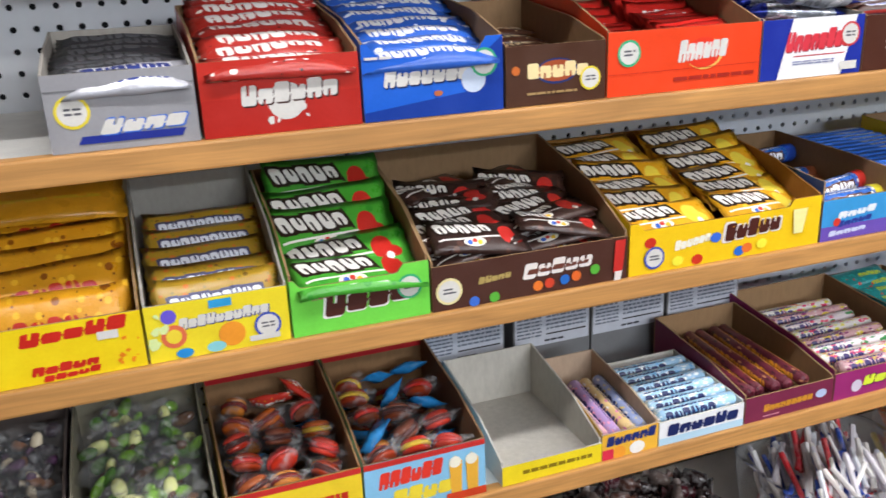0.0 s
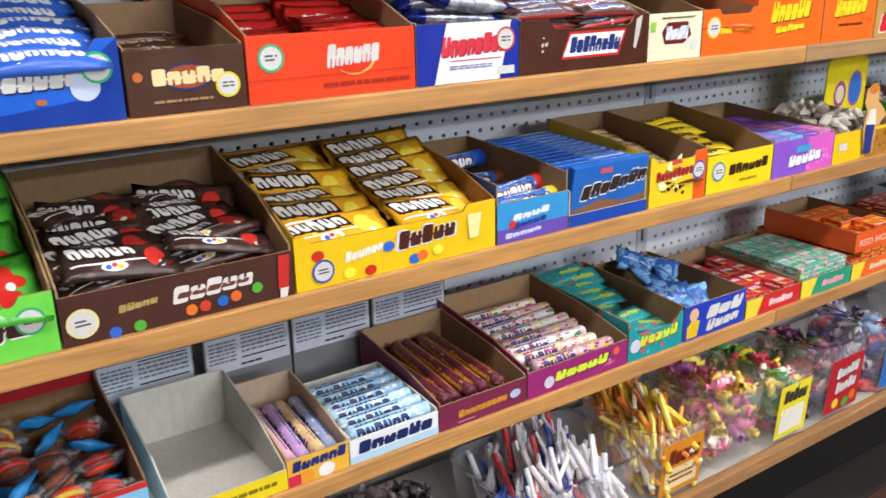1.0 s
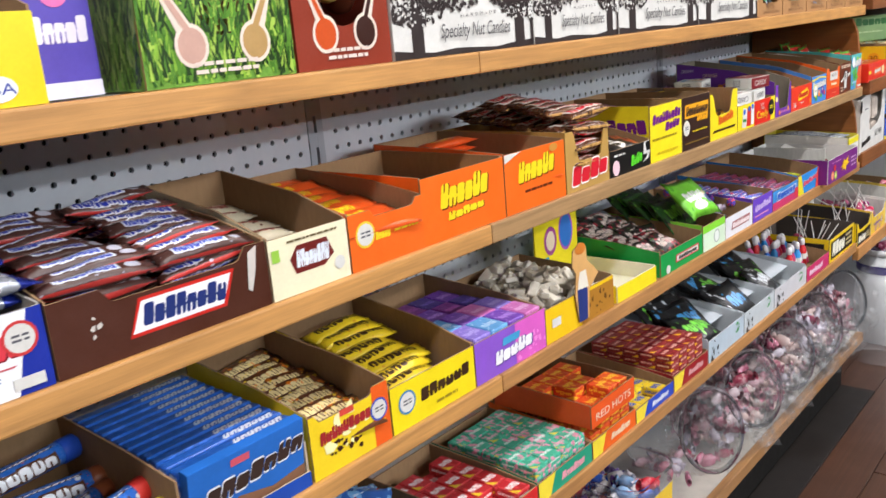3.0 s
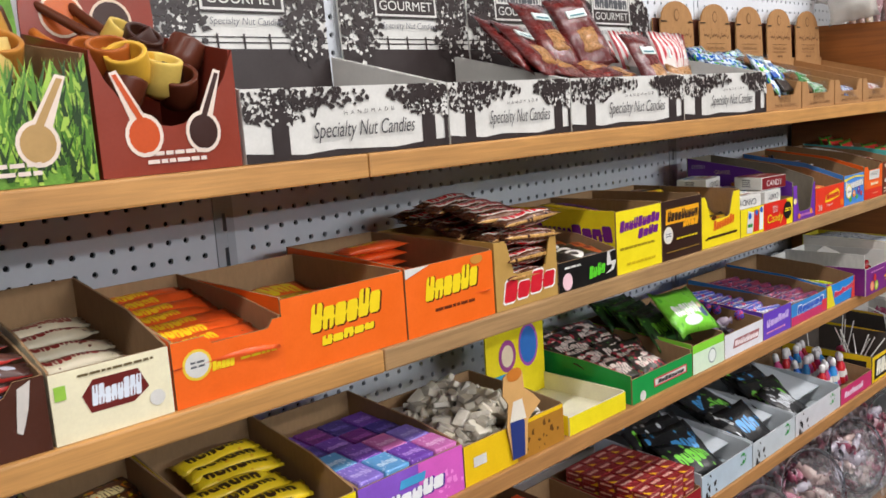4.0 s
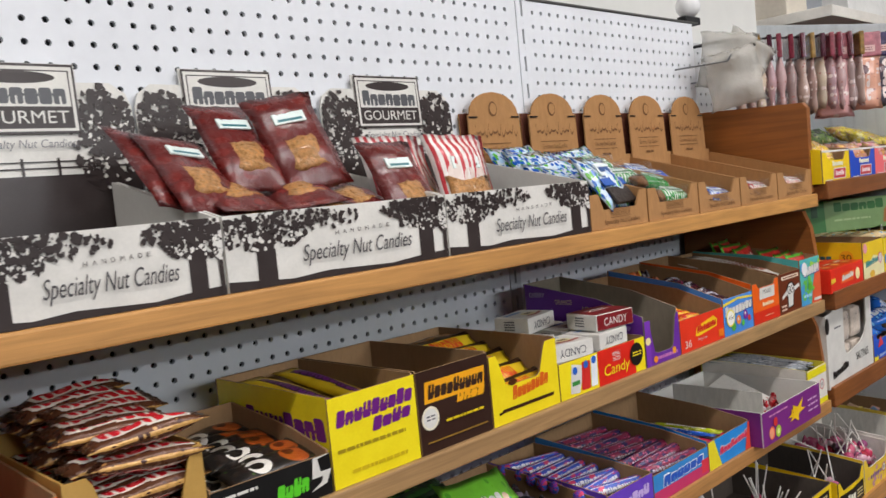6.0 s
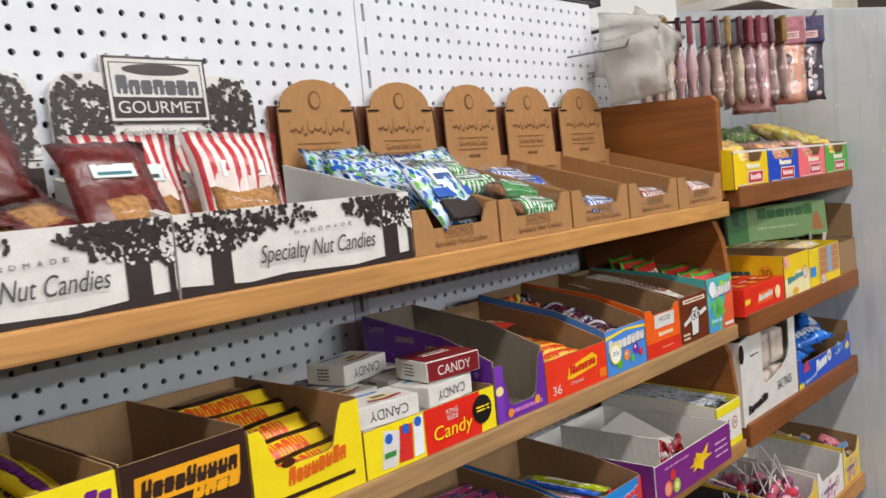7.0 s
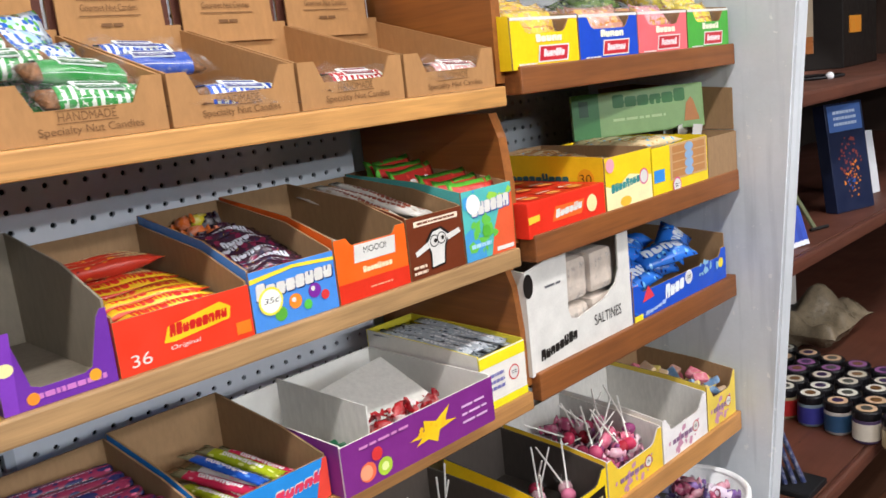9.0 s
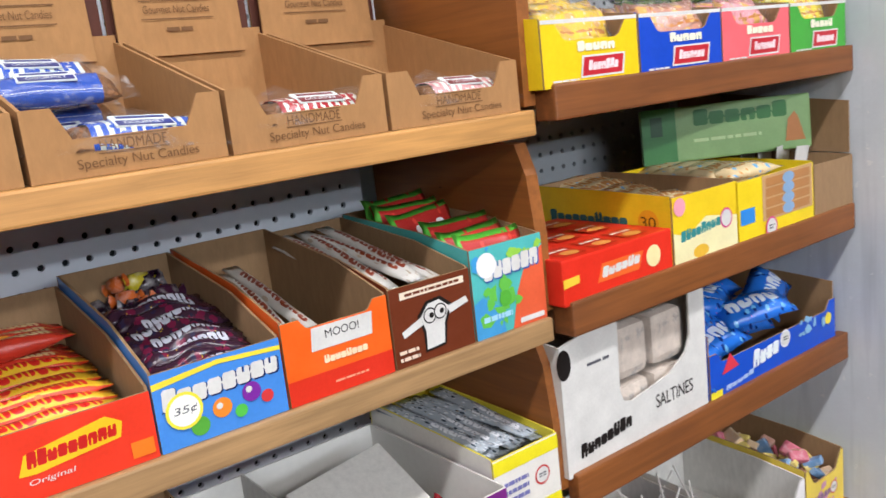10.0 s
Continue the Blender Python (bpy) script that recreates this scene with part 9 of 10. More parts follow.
DOTS = wrapper("dotbag", "cfdfec", "cfdfec", None, (("a8cce8", 0.3), ("5aa83a", 0.3), ("1f56b0", 0.34)), n_letters=4, band=(0.4, 0.41), rough=0.16, fine=1.15)
DOT = kit("dotted_bag", DOTS, 0.115, 0.095, 0.022, wob=2.2)
for k, (x, y, z, rx, rz) in enumerate(((2.09, 0.2, 0.108, 52, -4), (2.112, 0.178, 0.102, 44, 6), (2.094, 0.158, 0.096, 46, -6), (2.12, 0.19, 0.1, 50, 8), (2.118, 0.15, 0.09, 40, 2), (2.1, 0.12, 0.08, 42, -5), (2.112, 0.1, 0.07, 36, 7), (2.262, 0.2, 0.1, 48, -6), (2.256, 0.165, 0.088, 40, 7), (2.27, 0.14, 0.07, 32, -4))):
    drop(DOT, "candy_bag", "white bag printed with blueberries and green leaves", "candy bag", "dotted bags", x, y, Z1 + z, rx, RND.uniform(-4, 4), rz)
fb = thing("candy_bag", "dotted bag with white label and dark cookies below", "candy bag", pose(2.122, 0.055, Z1 + 0.066, 54, 0, 12), "dotted bags")
part("bag", pillow(0.12, 0.115, 0.024, seed=4, wob=2.0), DOTS, fb)
part("label", block(-0.026, 0.004, 0.0235, 0.026, 0.03, 0.0255, 0.001), P("e4ecee"), fb)
part("blue_band", block(-0.045, -0.016, 0.0235, 0.045, -0.001, 0.0255, 0.001), P("2458b0"), fb)
part("cookie_layer", block(-0.042, -0.05, 0.018, 0.042, -0.018, 0.0245, 0.003), paint("2a221e", 0.35, 0.4, 90, 0.6), fb)
part("label_print", block(-0.02, 0.012, 0.0256, 0.02, 0.022, 0.0262), P("3a5a90"), fb)


def band_mesh(mat):
    """Printed paper band round the middle of a nut roll."""
    bm = pillow(0.125, 0.047, 0.0275, 14, 8, 0.06, 61, 0.8)
    bmesh.ops.delete(bm, geom=[f for f in bm.faces if abs(f.calc_center_median().x) > 0.041], context="FACES")
    return mesh_of(bm, "band", mat, True)


ROLL_BAG = [mesh_of(pillow(0.15, 0.056, 0.033, 14, 6, 0.12, 60 + k, 2.4), "film", cello(), True) for k in range(3)]
ROLL = mesh_of(pillow(0.118, 0.045, 0.0262, 14, 8, 0.02, 61, 1.4), "nuts", paint("8a5c34", 0.35, 0.55, 150, 0.9), True)
BANDS = {}
LETTER = glyph_mesh("GOURMET", 0.0055, 0.034)
LETTER.materials.append(P("e8ecee"))


def nut_roll(x, y, z, ry, rz, col, label, dark, plain=False):
    """Clear-wrapped nut roll with a leaf-printed band, a white label and a dark title strip."""
    root = thing("nut_roll", label, "candy roll", pose(x, y, z, 0, 0, rz) @ pose(0, 0, 0, 0, ry, 0) @ pose(0, 0, 0, 24, 0, 0), "nut rolls")
    if (col, plain) not in BANDS:
        BANDS[col, plain] = band_mesh(wrapper("band%s%d" % (col, plain), col if plain else "dde6da", "e4e8ea", None, () if plain else ((col, 0.3),), band=(0.1, 0.11), span=(0.05, 0.95), n_letters=16, rough=0.22, stripes=None if plain else (col, 14), fine=2.2))
    part("nuts", ROLL, None, root)
    part("band", BANDS[col, plain], None, root)
    part("film", ROLL_BAG[int(x * 1000) % 3], None, root, "clear crinkled film").location.z = -0.002
    lb = part("label", block(-0.025, -0.011, 0.0262, 0.025, 0.01, 0.0284, 0.001), P("dfe6e2"), root)
    part("label_band", block(-0.023, -0.0105, 0.0285, 0.023, -0.0015, 0.0289), P(dark), lb)
    tx = part("lettering", LETTER, None, lb)
    tx.matrix_local = pose(-0.017, -0.0088, 0.0292, -90, 0, 0)
    part("label_line", block(-0.02, 0.003, 0.0285, 0.02, 0.0065, 0.0289), P(dark), lb)


for x, y, dz, ry, rz, plain in ((2.195, 0.125, 0.092, 4, 6, False), (2.22, 0.095, 0.066, 0, -4, False), (2.288, 0.07, 0.052, 6, 8, True), (2.288, 0.034, 0.026, 4, 4, False), (2.26, 0.12, 0.04, 0, 8, False), (2.25, 0.15, 0.03, 0, -5, True), (2.27, 0.19, 0.03, 2, 5, False), (2.27, 0.07, 0.012, 0, 0, True)):
    nut_roll(x, y, Z1 + dz, ry, rz, "2f8a3c", "green leaf-banded nut roll in clear wrap", "1f6a34", plain)
for x, y, dz, ry, rz, plain in ((2.405, 0.178, 0.074, 3, 4, False), (2.41, 0.148, 0.06, 2, -4, True), (2.415, 0.185, 0.036, 0, 3, True), (2.41, 0.15, 0.014, 0, 2, True), (2.446, 0.03, 0.014, 4, 3, False), (2.42, 0.06, 0.006, 0, -3, True)):
    nut_roll(x, y, Z1 + dz, ry, rz, "2a50b0", "blue-banded nut roll in clear wrap", "1c2c7a", plain)
for x, y, dz, rz in ((2.612, 0.032, 0.016, 4), (2.588, 0.062, 0.006, -5)):
    nut_roll(x, y, Z1 + dz, 2, rz, "a0282e", "red-banded nut roll in clear wrap", "7a1c20")
for x, y, dz, rz in ((2.786, 0.032, 0.016, 3),):
    nut_roll(x, y, Z1 + dz, 2, rz, "c89090", "pale pink-banded nut roll in clear wrap", "8a3a3a")
pk = thing("candy_box", "upright purple and white candy box", "candy box", Matrix.Translation((0.43, 0.05, Z1 + 0.001)))
part("body", block(0, 0, 0, 0.065, 0.03, 0.12, 0.0015), P("5a4ab0"), pk)
pr = Print(0.065, 0.12, lambda u, v, q: (u, q, v))
pr.rect(0, 0, 1, 0.12, P("e0dcf0")), pr.word(0.1, 0.4, 0.9, 0.6, 5, P("e8e0f4"), 0.1, 130), pr.disc(0.5, 0.78, 0.014, P("e870b0"))
pr.done(pk)

# white board standing behind the boxes of the second shelf
bd = thing("display_board", "plain white display board edged with red strips", "board", Matrix.Translation((-0.01, 0.275, Z2 + 0.0005)))
part("panel", block(0, 0, 0, 0.213, 0.005, 0.205, 0.001), paint("d6d7d8", 0.5, 0.1, 6), bd)
for x in (-0.009, 0.214):
    part("edge_strip", block(x, -0.0005, 0, x + 0.008, 0.0055, 0.205, 0.001), P("c0282c"), bd, "red edge strip")
for k in range(3):
    part("seam", block(0.05 + 0.06 * k, -0.0006, 0.0, 0.0512 + 0.06 * k, 0.0, 0.205), P("a8a6a4"), bd)

# ---- sweets on the end unit ----
def film_bag(x, y, z, rx, rz, mat, label, size=(0.12, 0.085, 0.035)):
    """Clear bag: pale contents in a loose film."""
    root = thing("snack_bag", label, "snack bag", pose(x, y, z, 0, 0, rz) @ pose(0, 0, 0, rx, 0, 0), "clear snack bags")
    part("filling", pillow(size[0] * 0.88, size[1] * 0.9, size[2] * 0.94, 8, 5, 0.02, RND.randrange(9), 2.0), mat, root)
    part("film", pillow(size[0], size[1], size[2], 12, 5, 0.09, RND.randrange(9), 2.0), cello(), root)


def gummy_lumps(seed, mat):
    """A handful of rings and drops, as the filling of a small bag."""
    rnd = random.Random(seed)
    bm = bmesh.new()
    for _ in range(6):
        ball = bmesh.ops.create_icosphere(bm, subdivisions=2, radius=0.011)["verts"]
        m = pose(rnd.uniform(-0.024, 0.024), rnd.uniform(-0.017, 0.017), rnd.uniform(-0.004, 0.008), rnd.uniform(0, 90), rnd.uniform(0, 90), rnd.uniform(0, 360)) @ Matrix.Diagonal((rnd.uniform(0.9, 1.9), rnd.uniform(0.7, 1.0), rnd.uniform(0.5, 0.8), 1))
        bmesh.ops.transform(bm, matrix=m, verts=ball)
    return mesh_of(bm, "filling", mat, True)


for a, cols, lb in ((-0.64, ("6a9a24", "a8c840", "5a3a20", "c8b890", "3f6a1c", "8a6a4a", "d8dc90"), "small clear bag of green, yellow and brown gummy sweets"), (-0.8, ("2a1c28", "d8c8a8", "5a3a58", "1c1c28", "8a5a3a", "e8d8b8"), "small clear bag of purple and cream sweets")):
    fill = [gummy_lumps(60 + v, lumps("gummybag" + cols[0], cols, 0.14)) for v in range(4)]
    for k in range(18):
        root = thing("snack_bag", lb, "snack bag", pose(a + 0.042 + 0.036 * (k % 3) + RND.uniform(-0.008, 0.008), 0.03 + 0.034 * (k // 3) + RND.uniform(-0.006, 0.006), Z4 + 0.05 + 0.006 * (k // 3) + RND.uniform(0, 0.014), 0, 0, RND.uniform(-50, 50)) @ pose(0, 0, 0, RND.uniform(10, 60), 0, 0), "clear snack bags")
        part("filling", fill[k % 4], None, root)
        part("film", pillow(0.074, 0.056, 0.03, 12, 5, 0.09, k % 9, 2.0), cello(), root)
for a, b, cols, top in ((2.884, 3.062, "f0c83a", 0.125), (3.066, 3.228, "c8907a", 0.07), (3.232, 3.392, "e89aa0", 0.06), (3.396, 3.546, "f0d848", 0.13)):
    for k in range(6):
        film_bag((a + b) / 2 + RND.uniform(-0.012, 0.012), 0.03 + 0.026 * k, R1 + 0.05 + (top - 0.06) * k / 6, 62 - 5 * k, RND.uniform(-8, 8), wrapper("cookie" + cols, cols, "b8783a", None, (("d8a860", 0.3), ("a86a34", 0.16), ("f0e4c8", 0.14)), n_letters=3, band=(0.42, 0.5), rough=0.22), "clear bag of round cookies", (b - a - 0.03, 0.09, 0.03))
for k in range(5):
    film_bag(3.3 + 0.02 * k, 0.19 + 0.012 * (k % 3), R1 + 0.075 + 0.008 * k, 25, RND.uniform(-20, 20), wrapper("greensnack", "6a8a3a", "3a4a24", None, (("b8c078", 0.24), ("3f5a24", 0.26)), n_letters=3, rough=0.2), "clear bag of green and brown snacks", (0.13, 0.07, 0.03))
film_bag(3.47, 0.1, R1 + 0.085, 30, 10, wrapper("yelsnack", "f0dc3a", "c8a020", None, (("f4ec9a", 0.25),), n_letters=4, rough=0.18), "bright yellow snack bag lying over the box", (0.13, 0.11, 0.03))

WAF = kit("wafer_pack", wrapper("waferpk", "e8d0a0", "b8804a", None, (("7ab0d8", 0.2), ("d89a5a", 0.2)), n_letters=4, rough=0.2), 0.125, 0.06, 0.022)
for k in range(8):
    drop(WAF, "cookie_pack", "clear pack of pale cookies with printed film", "cookie pack", "cookie packs", 3.168 + RND.uniform(-0.008, 0.008), 0.05 + 0.026 * k, R2 + 0.055 + 0.003 * k, RND.uniform(5, 25), 0, RND.uniform(-10, 10))
for k in range(10):
    drop(WAF, "cookie_pack", "cream cookie pack with blue print", "cookie pack", "cookie packs", 3.33 + RND.uniform(-0.012, 0.012), 0.045 + 0.035 * (k % 5), R2 + 0.06 + 0.018 * (k // 5), RND.uniform(-4, 4), 0, RND.uniform(-6, 6))
for k in range(4):
    bm = bmesh.new()
    box_into(bm, -0.03, 0, 0, 0.03, 0.0012, 0.1)
    thing("paper_sheet", "white paper standing in a card box", "paper", pose(3.48 + 0.008 * k, 0.05 + 0.03 * k, R2 + 0.006, 8 - 3 * k, 6 - 4 * k, 12), "loose papers", mesh=mesh_of(bm, "paper_sheet", P("e8e6e0")))
BLUE_PK = kit("blue_cookie_pack", wrapper("bluecookie", "2a74dc", "e8f0fa", None, (("7ac0f0", 0.16), ("12307a", 0.2), ("d83a4a", 0.06)), n_letters=4, band=(0.3, 0.65), rough=0.16), 0.12, 0.075, 0.035)
for k in range(16):
    drop(BLUE_PK, "cookie_pack", "glossy blue cookie pack", "cookie pack", "blue cookie packs", 3.21 + 0.21 * ((k * 5) % 8) / 7, 0.06 + 0.02 * (k // 2), R3 + 0.02 + 0.045 * (k % 2) + 0.018 * RND.random(), RND.uniform(-10, 40), RND.uniform(-16, 16), RND.uniform(-40, 40))

for k in range(16):
    lollipop(3.09 + 0.13 * RND.random(), 0.04 + 0.12 * RND.random(), R4 + 0.06 + 0.02 * RND.random(), RND.uniform(-75, 75), RND.uniform(-75, 75), RND.uniform(0, 360), POP[k % 6])
for k in range(6):
    lollipop(2.94 + 0.018 * k, 0.06 + 0.02 * (k % 4), R4 + 0.03, RND.uniform(-35, 35), RND.uniform(-35, 35), 0, POP[(k * 2) % 6])
heap("wrapped_sweets", "pink and purple clear-wrapped lollipop heads", "sweets", 3.085, 3.225, 0.03, 0.2, R4 + 0.012, R4 + 0.085, 80, 0.013, lumps("ppink", ("c8607a", "a8486a", "d8a0b0", "8a4a7a", "e0c8cc"), 0.2), shape="twist", seed=51)
heap("wafer_sweets", "striped pink and tan wafer sweets in clear film", "sweets", 3.43, 3.52, 0.02, 0.2, R4 + 0.015, R4 + 0.1, 60, 0.014, lumps("wafersw", ("d8a08a", "c86a7a", "e8c8a0", "7aa0c8", "e8d070"), 0.25), shape="block", seed=52)


def pail(x, y):
    root = thing("pail", "white plastic pail full of purple and pink wrapped sweets", "pail", Matrix.Translation((x, y, FLOOR)))
    part("bucket", lathe([(0.088, 0), (0.09, 0.002), (0.104, 0.35), (0.1, 0.35), (0.086, 0.01), (0.001, 0.008)], 32, False), P("eceef0", 0.3), root, smooth=True)
    part("rim", lathe([(0.104, 0.338), (0.111, 0.342), (0.111, 0.356), (0.104, 0.36), (0.099, 0.352)], 32, False), P("f2f3f4", 0.3), root, smooth=True)
    part("blue_band", lathe([(0.1025, 0.27), (0.1045, 0.3)], 32, False), P("3a2a8a"), root, smooth=True)


pail(3.375, 0.02)
heap("wrapped_sweets", "purple and pink wrapped sweets filling a pail", "sweets", 3.31, 3.44, -0.045, 0.085, FLOOR + 0.27, FLOOR + 0.365, 120, 0.013, lumps("pailsw", ("7a5a9a", "a84a6a", "d8c8d8", "4a3a6a", "c88a9a", "8a8ab0"), 0.25), shape="twist", seed=53)
lid = thing("jar_lid", "clear jar lid beside the pail", "lid", Matrix.Translation((3.16, -0.01, FLOOR)), mesh=mesh_of(lathe([(0.08, 0), (0.085, 0.005), (0.085, 0.3), (0.07, 0.32)], 28, False), "jar_lid", clear_wall()))
tagged(lid, "clear plastic jar standing beside the pail", "jar")

# hanging bags on wire hooks
WIRE = paint("8a8c90", 0.35, 0.1, 20, 0.0, 0.8)


def rod_mesh(a, b, r):
    a, b = Vector(a), Vector(b)
    d = b - a
    bm = lathe([(r, 0), (r, d.length)], 8)
    bmesh.ops.transform(bm, verts=bm.verts, matrix=Matrix.Translation(a) @ d.to_track_quat("Z", "Y").to_matrix().to_4x4())
    return bm


rail = thing("hook_rail", "dark steel hook rail above the end unit", "rail", Matrix.Translation((2.92, 0.2, 1.467)), group="wire hooks")
STEEL = paint("4a4a4c", 0.4, 0.1, 20, 0, 0.7)
part("rod", rod_mesh((0.0, 0, 0), (0.44, -0.205, 0), 0.003), STEEL, rail)
part("hook_tip", rod_mesh((0.44, -0.205, 0), (0.452, -0.214, 0.018), 0.003), STEEL, rail)
part("bracket", rod_mesh((0.0, 0, 0), (0.0, WALL - 0.2, 0), 0.004), STEEL, rail)
for x, z, ln in ((2.76, 1.40, 0.12), (2.83, 1.37, 0.14)):
    hk = thing("peg_hook", "thin wire hook in the pegboard", "hook", Matrix.Translation((x, UPPER, z)), group="wire hooks")
    part("wire", rod_mesh((0, 0.0, 0), (0.02, -ln, 0.0), 0.002), WIRE, hk)
    part("bent_tip", rod_mesh((0.02, -ln, 0), (0.023, -ln - 0.008, 0.014), 0.002), WIRE, hk)


def hang_bag(x, y, top, wide, tall, col, band, turn, tilt, label):
    root = thing("hanging_bag", label, "snack bag", pose(x, y, top, 0, tilt, turn), "hanging sweet bags")
    bm = pillow(tall * 0.74, wide, 0.024, 10, 5, 0.06, RND.randrange(9), 2.0)
    bmesh.ops.transform(bm, verts=bm.verts, matrix=pose(0, 0.012, -tall * 0.63, 0, 0, 0) @ pose(0, 0, 0, 90, 0, 0) @ pose(0, 0, 0, 0, 0, 90))
    part("bag", bm, wrapper("hang" + col, col, "e0d0cc", None, (("dcccc8", 0.2), ("a87470", 0.14)), n_letters=3, band=(0.3, 0.42), rough=0.16, badges=(("5a3a40", 0.72, 0.5, 0.09, 0.16),)), root)
    bm = block(-wide / 2, -0.006, -tall * 0.29, wide / 2, 0.006, 0.006, 0.003)
    part("header_card", bm, paint(band, 0.2, 0.4, 70, 0.3, 0, 0.6), root)
    pr = Print(wide, 0.29 * tall, lambda u, v, q: (u - wide / 2, -0.006 + q, v - tall * 0.29))
    pr.rect(0.16, 0.2, 0.84, 0.5, P("dcb8b4")), pr.bars(0.22, 0.26, 0.78, 0.44, 2, P("7a3a44"), 4)
    pr.done(root)


for k in range(13):
    f = k / 15
    hang_bag(2.935 + 0.42 * f, 0.193 - 0.196 * f, 1.466, 0.075, 0.18 + 0.012 * ((k * 5) % 4) / 3, ("bca49a", "a88c84", "c8b8a4", "b4949a", "c0a0a0", "a08a88")[k % 6], ("7a2c3c", "5a2430", "8a6a2c", "4a2030", "8a3c4a")[k % 5], 34 + RND.uniform(-9, 12), RND.uniform(-3, 3), "narrow clear bag of sweets with a maroon top")
for x, y, tall, col, band, lb in ((3.2, 0.07, 0.205, "dcacac", "a8606c", "pink sweets in a clear printed bag"), (3.285, 0.032, 0.19, "e0a890", "b4707a", "pink and orange sweets in a clear printed bag"), (3.335, 0.008, 0.185, "4a4450", "3a2f58", "dark printed bag of sweets")):
    hang_bag(x, y, 1.466, 0.1, tall, col, band, -52, RND.uniform(-2, 2), lb)
milky = Net("milky_film")
milky.bump(milky.noise(milky.coords(), 30, 4, 0.6), 0.8, 0.01)
milky.done((0.62, 0.6, 0.55), 0.12)
milky.bsdf.inputs["Alpha"].default_value = 0.5
for x, y, z, t, tilt in ((2.87, 0.19, 1.47, -60, 0), (2.93, 0.165, 1.46, -40, 24), (2.83, 0.17, 1.42, -75, -18)):
    bm = pillow(0.13, 0.13, 0.045, 14, 8, 0.04, int(x * 100), 3.4)
    bmesh.ops.transform(bm, verts=bm.verts, matrix=pose(0, 0, -0.06, 0, 0, 0) @ pose(0, 0, 0, 90, 0, 0) @ pose(0, 0, 0, 0, 0, 80))
    thing("plastic_bag", "crumpled milky plastic bag hung on a hook", "plastic bag", pose(x, y, z, 0, tilt, t), "empty plastic bags", mesh=mesh_of(bm, "plastic_bag", milky.mat, True))
bulb = thing("globe_bulb", "small white globe on a dark bracket above the panels", "bulb", Matrix.Translation((2.885, 0.285, CAP_Z + 0.005)))
bm = bmesh.new()
bmesh.ops.create_uvsphere(bm, u_segments=20, v_segments=14, radius=0.03)
bmesh.ops.translate(bm, verts=bm.verts, vec=(0, 0, 0.045))
part("globe", bm, P("eeeef0", 0.25), bulb, smooth=True)
part("bracket", block(-0.035, -0.012, 0, 0.035, 0.012, 0.018, 0.002), paint("1c1c1e", 0.5), bulb)

# ---- dark shelving past the end wall ----
RUST = wood("5e3526", 0.7, 0.5, 0.5, 0)
for z0, z1, yf, lb in ((0.95, 0.985, 0.0, "upper"), (0.565, 0.6, 0.0, "middle"), (0.065, 0.1, -0.12, "low")):
    fs = thing("far_shelf", "thick reddish brown shelf of the next display", "shelf", Matrix(), group="brown display shelves")
    part("shelf_board", block(XR + 0.08, yf + 0.021, z0 + 0.004, 6.6, 0.86, z1, 0.002), RUST, fs)
    part("front_edge", block(XR + 0.08, yf, z0, 6.6, yf + 0.02, z1 + 0.0008, 0.008), RUST, fs)
thing("wall_alcove", "dark back board of the brown shelving", "wall", Matrix(), kind="structure", mesh=mesh_of(block(XR + 0.076, 0.87, FLOOR, 6.6, 0.9, 1.5), "wall_alcove", paint("2a211c", 0.7)))
thing("wall_side", "dark side board of the brown shelving", "wall", Matrix(), kind="structure", mesh=mesh_of(block(6.6, -0.2, FLOOR, 6.64, 0.9, 1.5), "shelf_side", paint("3a2a22", 0.7)))
ts = thing("far_shelf", "white painted top shelf of the next display", "shelf", Matrix(), group="brown display shelves")
part("shelf_board", block(XR + 0.08, 0.22, 1.585, 6.6, 0.86, 1.618, 0.003), paint("dcd8d0", 0.5, 0.1, 9), ts)
for x0, x1, y0, h, col, lb, flap in ((3.64, 3.8, 0.36, 0.3, "d2cabc", "cream card box on top of the brown shelving", "b8aea0"), (3.82, 4.09, 0.42, 0.27, "8e9298", "grey card box on top of the brown shelving", "6e7278"), (4.11, 4.6, 0.34, 0.26, "e4e4e2", "white card box on top of the brown shelving", "c8c8c4"), (4.63, 5.1, 0.4, 0.3, "cfc8ba", "cream card box with a folded top", "b0a898")):
    cb = thing("storage_box", lb, "box", Matrix.Translation((x0, y0, 1.619)), "boxes on the top shelf")
    part("body", block(0, 0, 0, x1 - x0, 0.3, h, 0.004), paint(col, 0.6, 0.12, 9, 0.08), cb)
    part("flap", block(0.004, 0.004, h + 0.0005, x1 - x0 - 0.004, 0.148, h + 0.004), paint(flap, 0.6, 0.12, 9, 0.08), cb)
    part("flap", block(0.004, 0.152, h + 0.0005, x1 - x0 - 0.004, 0.296, h + 0.004), paint(flap, 0.6, 0.12, 9, 0.08), cb)
    part("tape", block((x1 - x0) / 2 - 0.025, -0.001, h - 0.07, (x1 - x0) / 2 + 0.025, 0.0, h - 0.001), paint("b8a27c", 0.35), cb)
GLASSJAR = [paint(c, 0.2, 0.3, 40, 0.1, 0, 0.5) for c in ("a89878", "7a8a94", "b8b0a8", "5a4a6a", "8a7a68")]


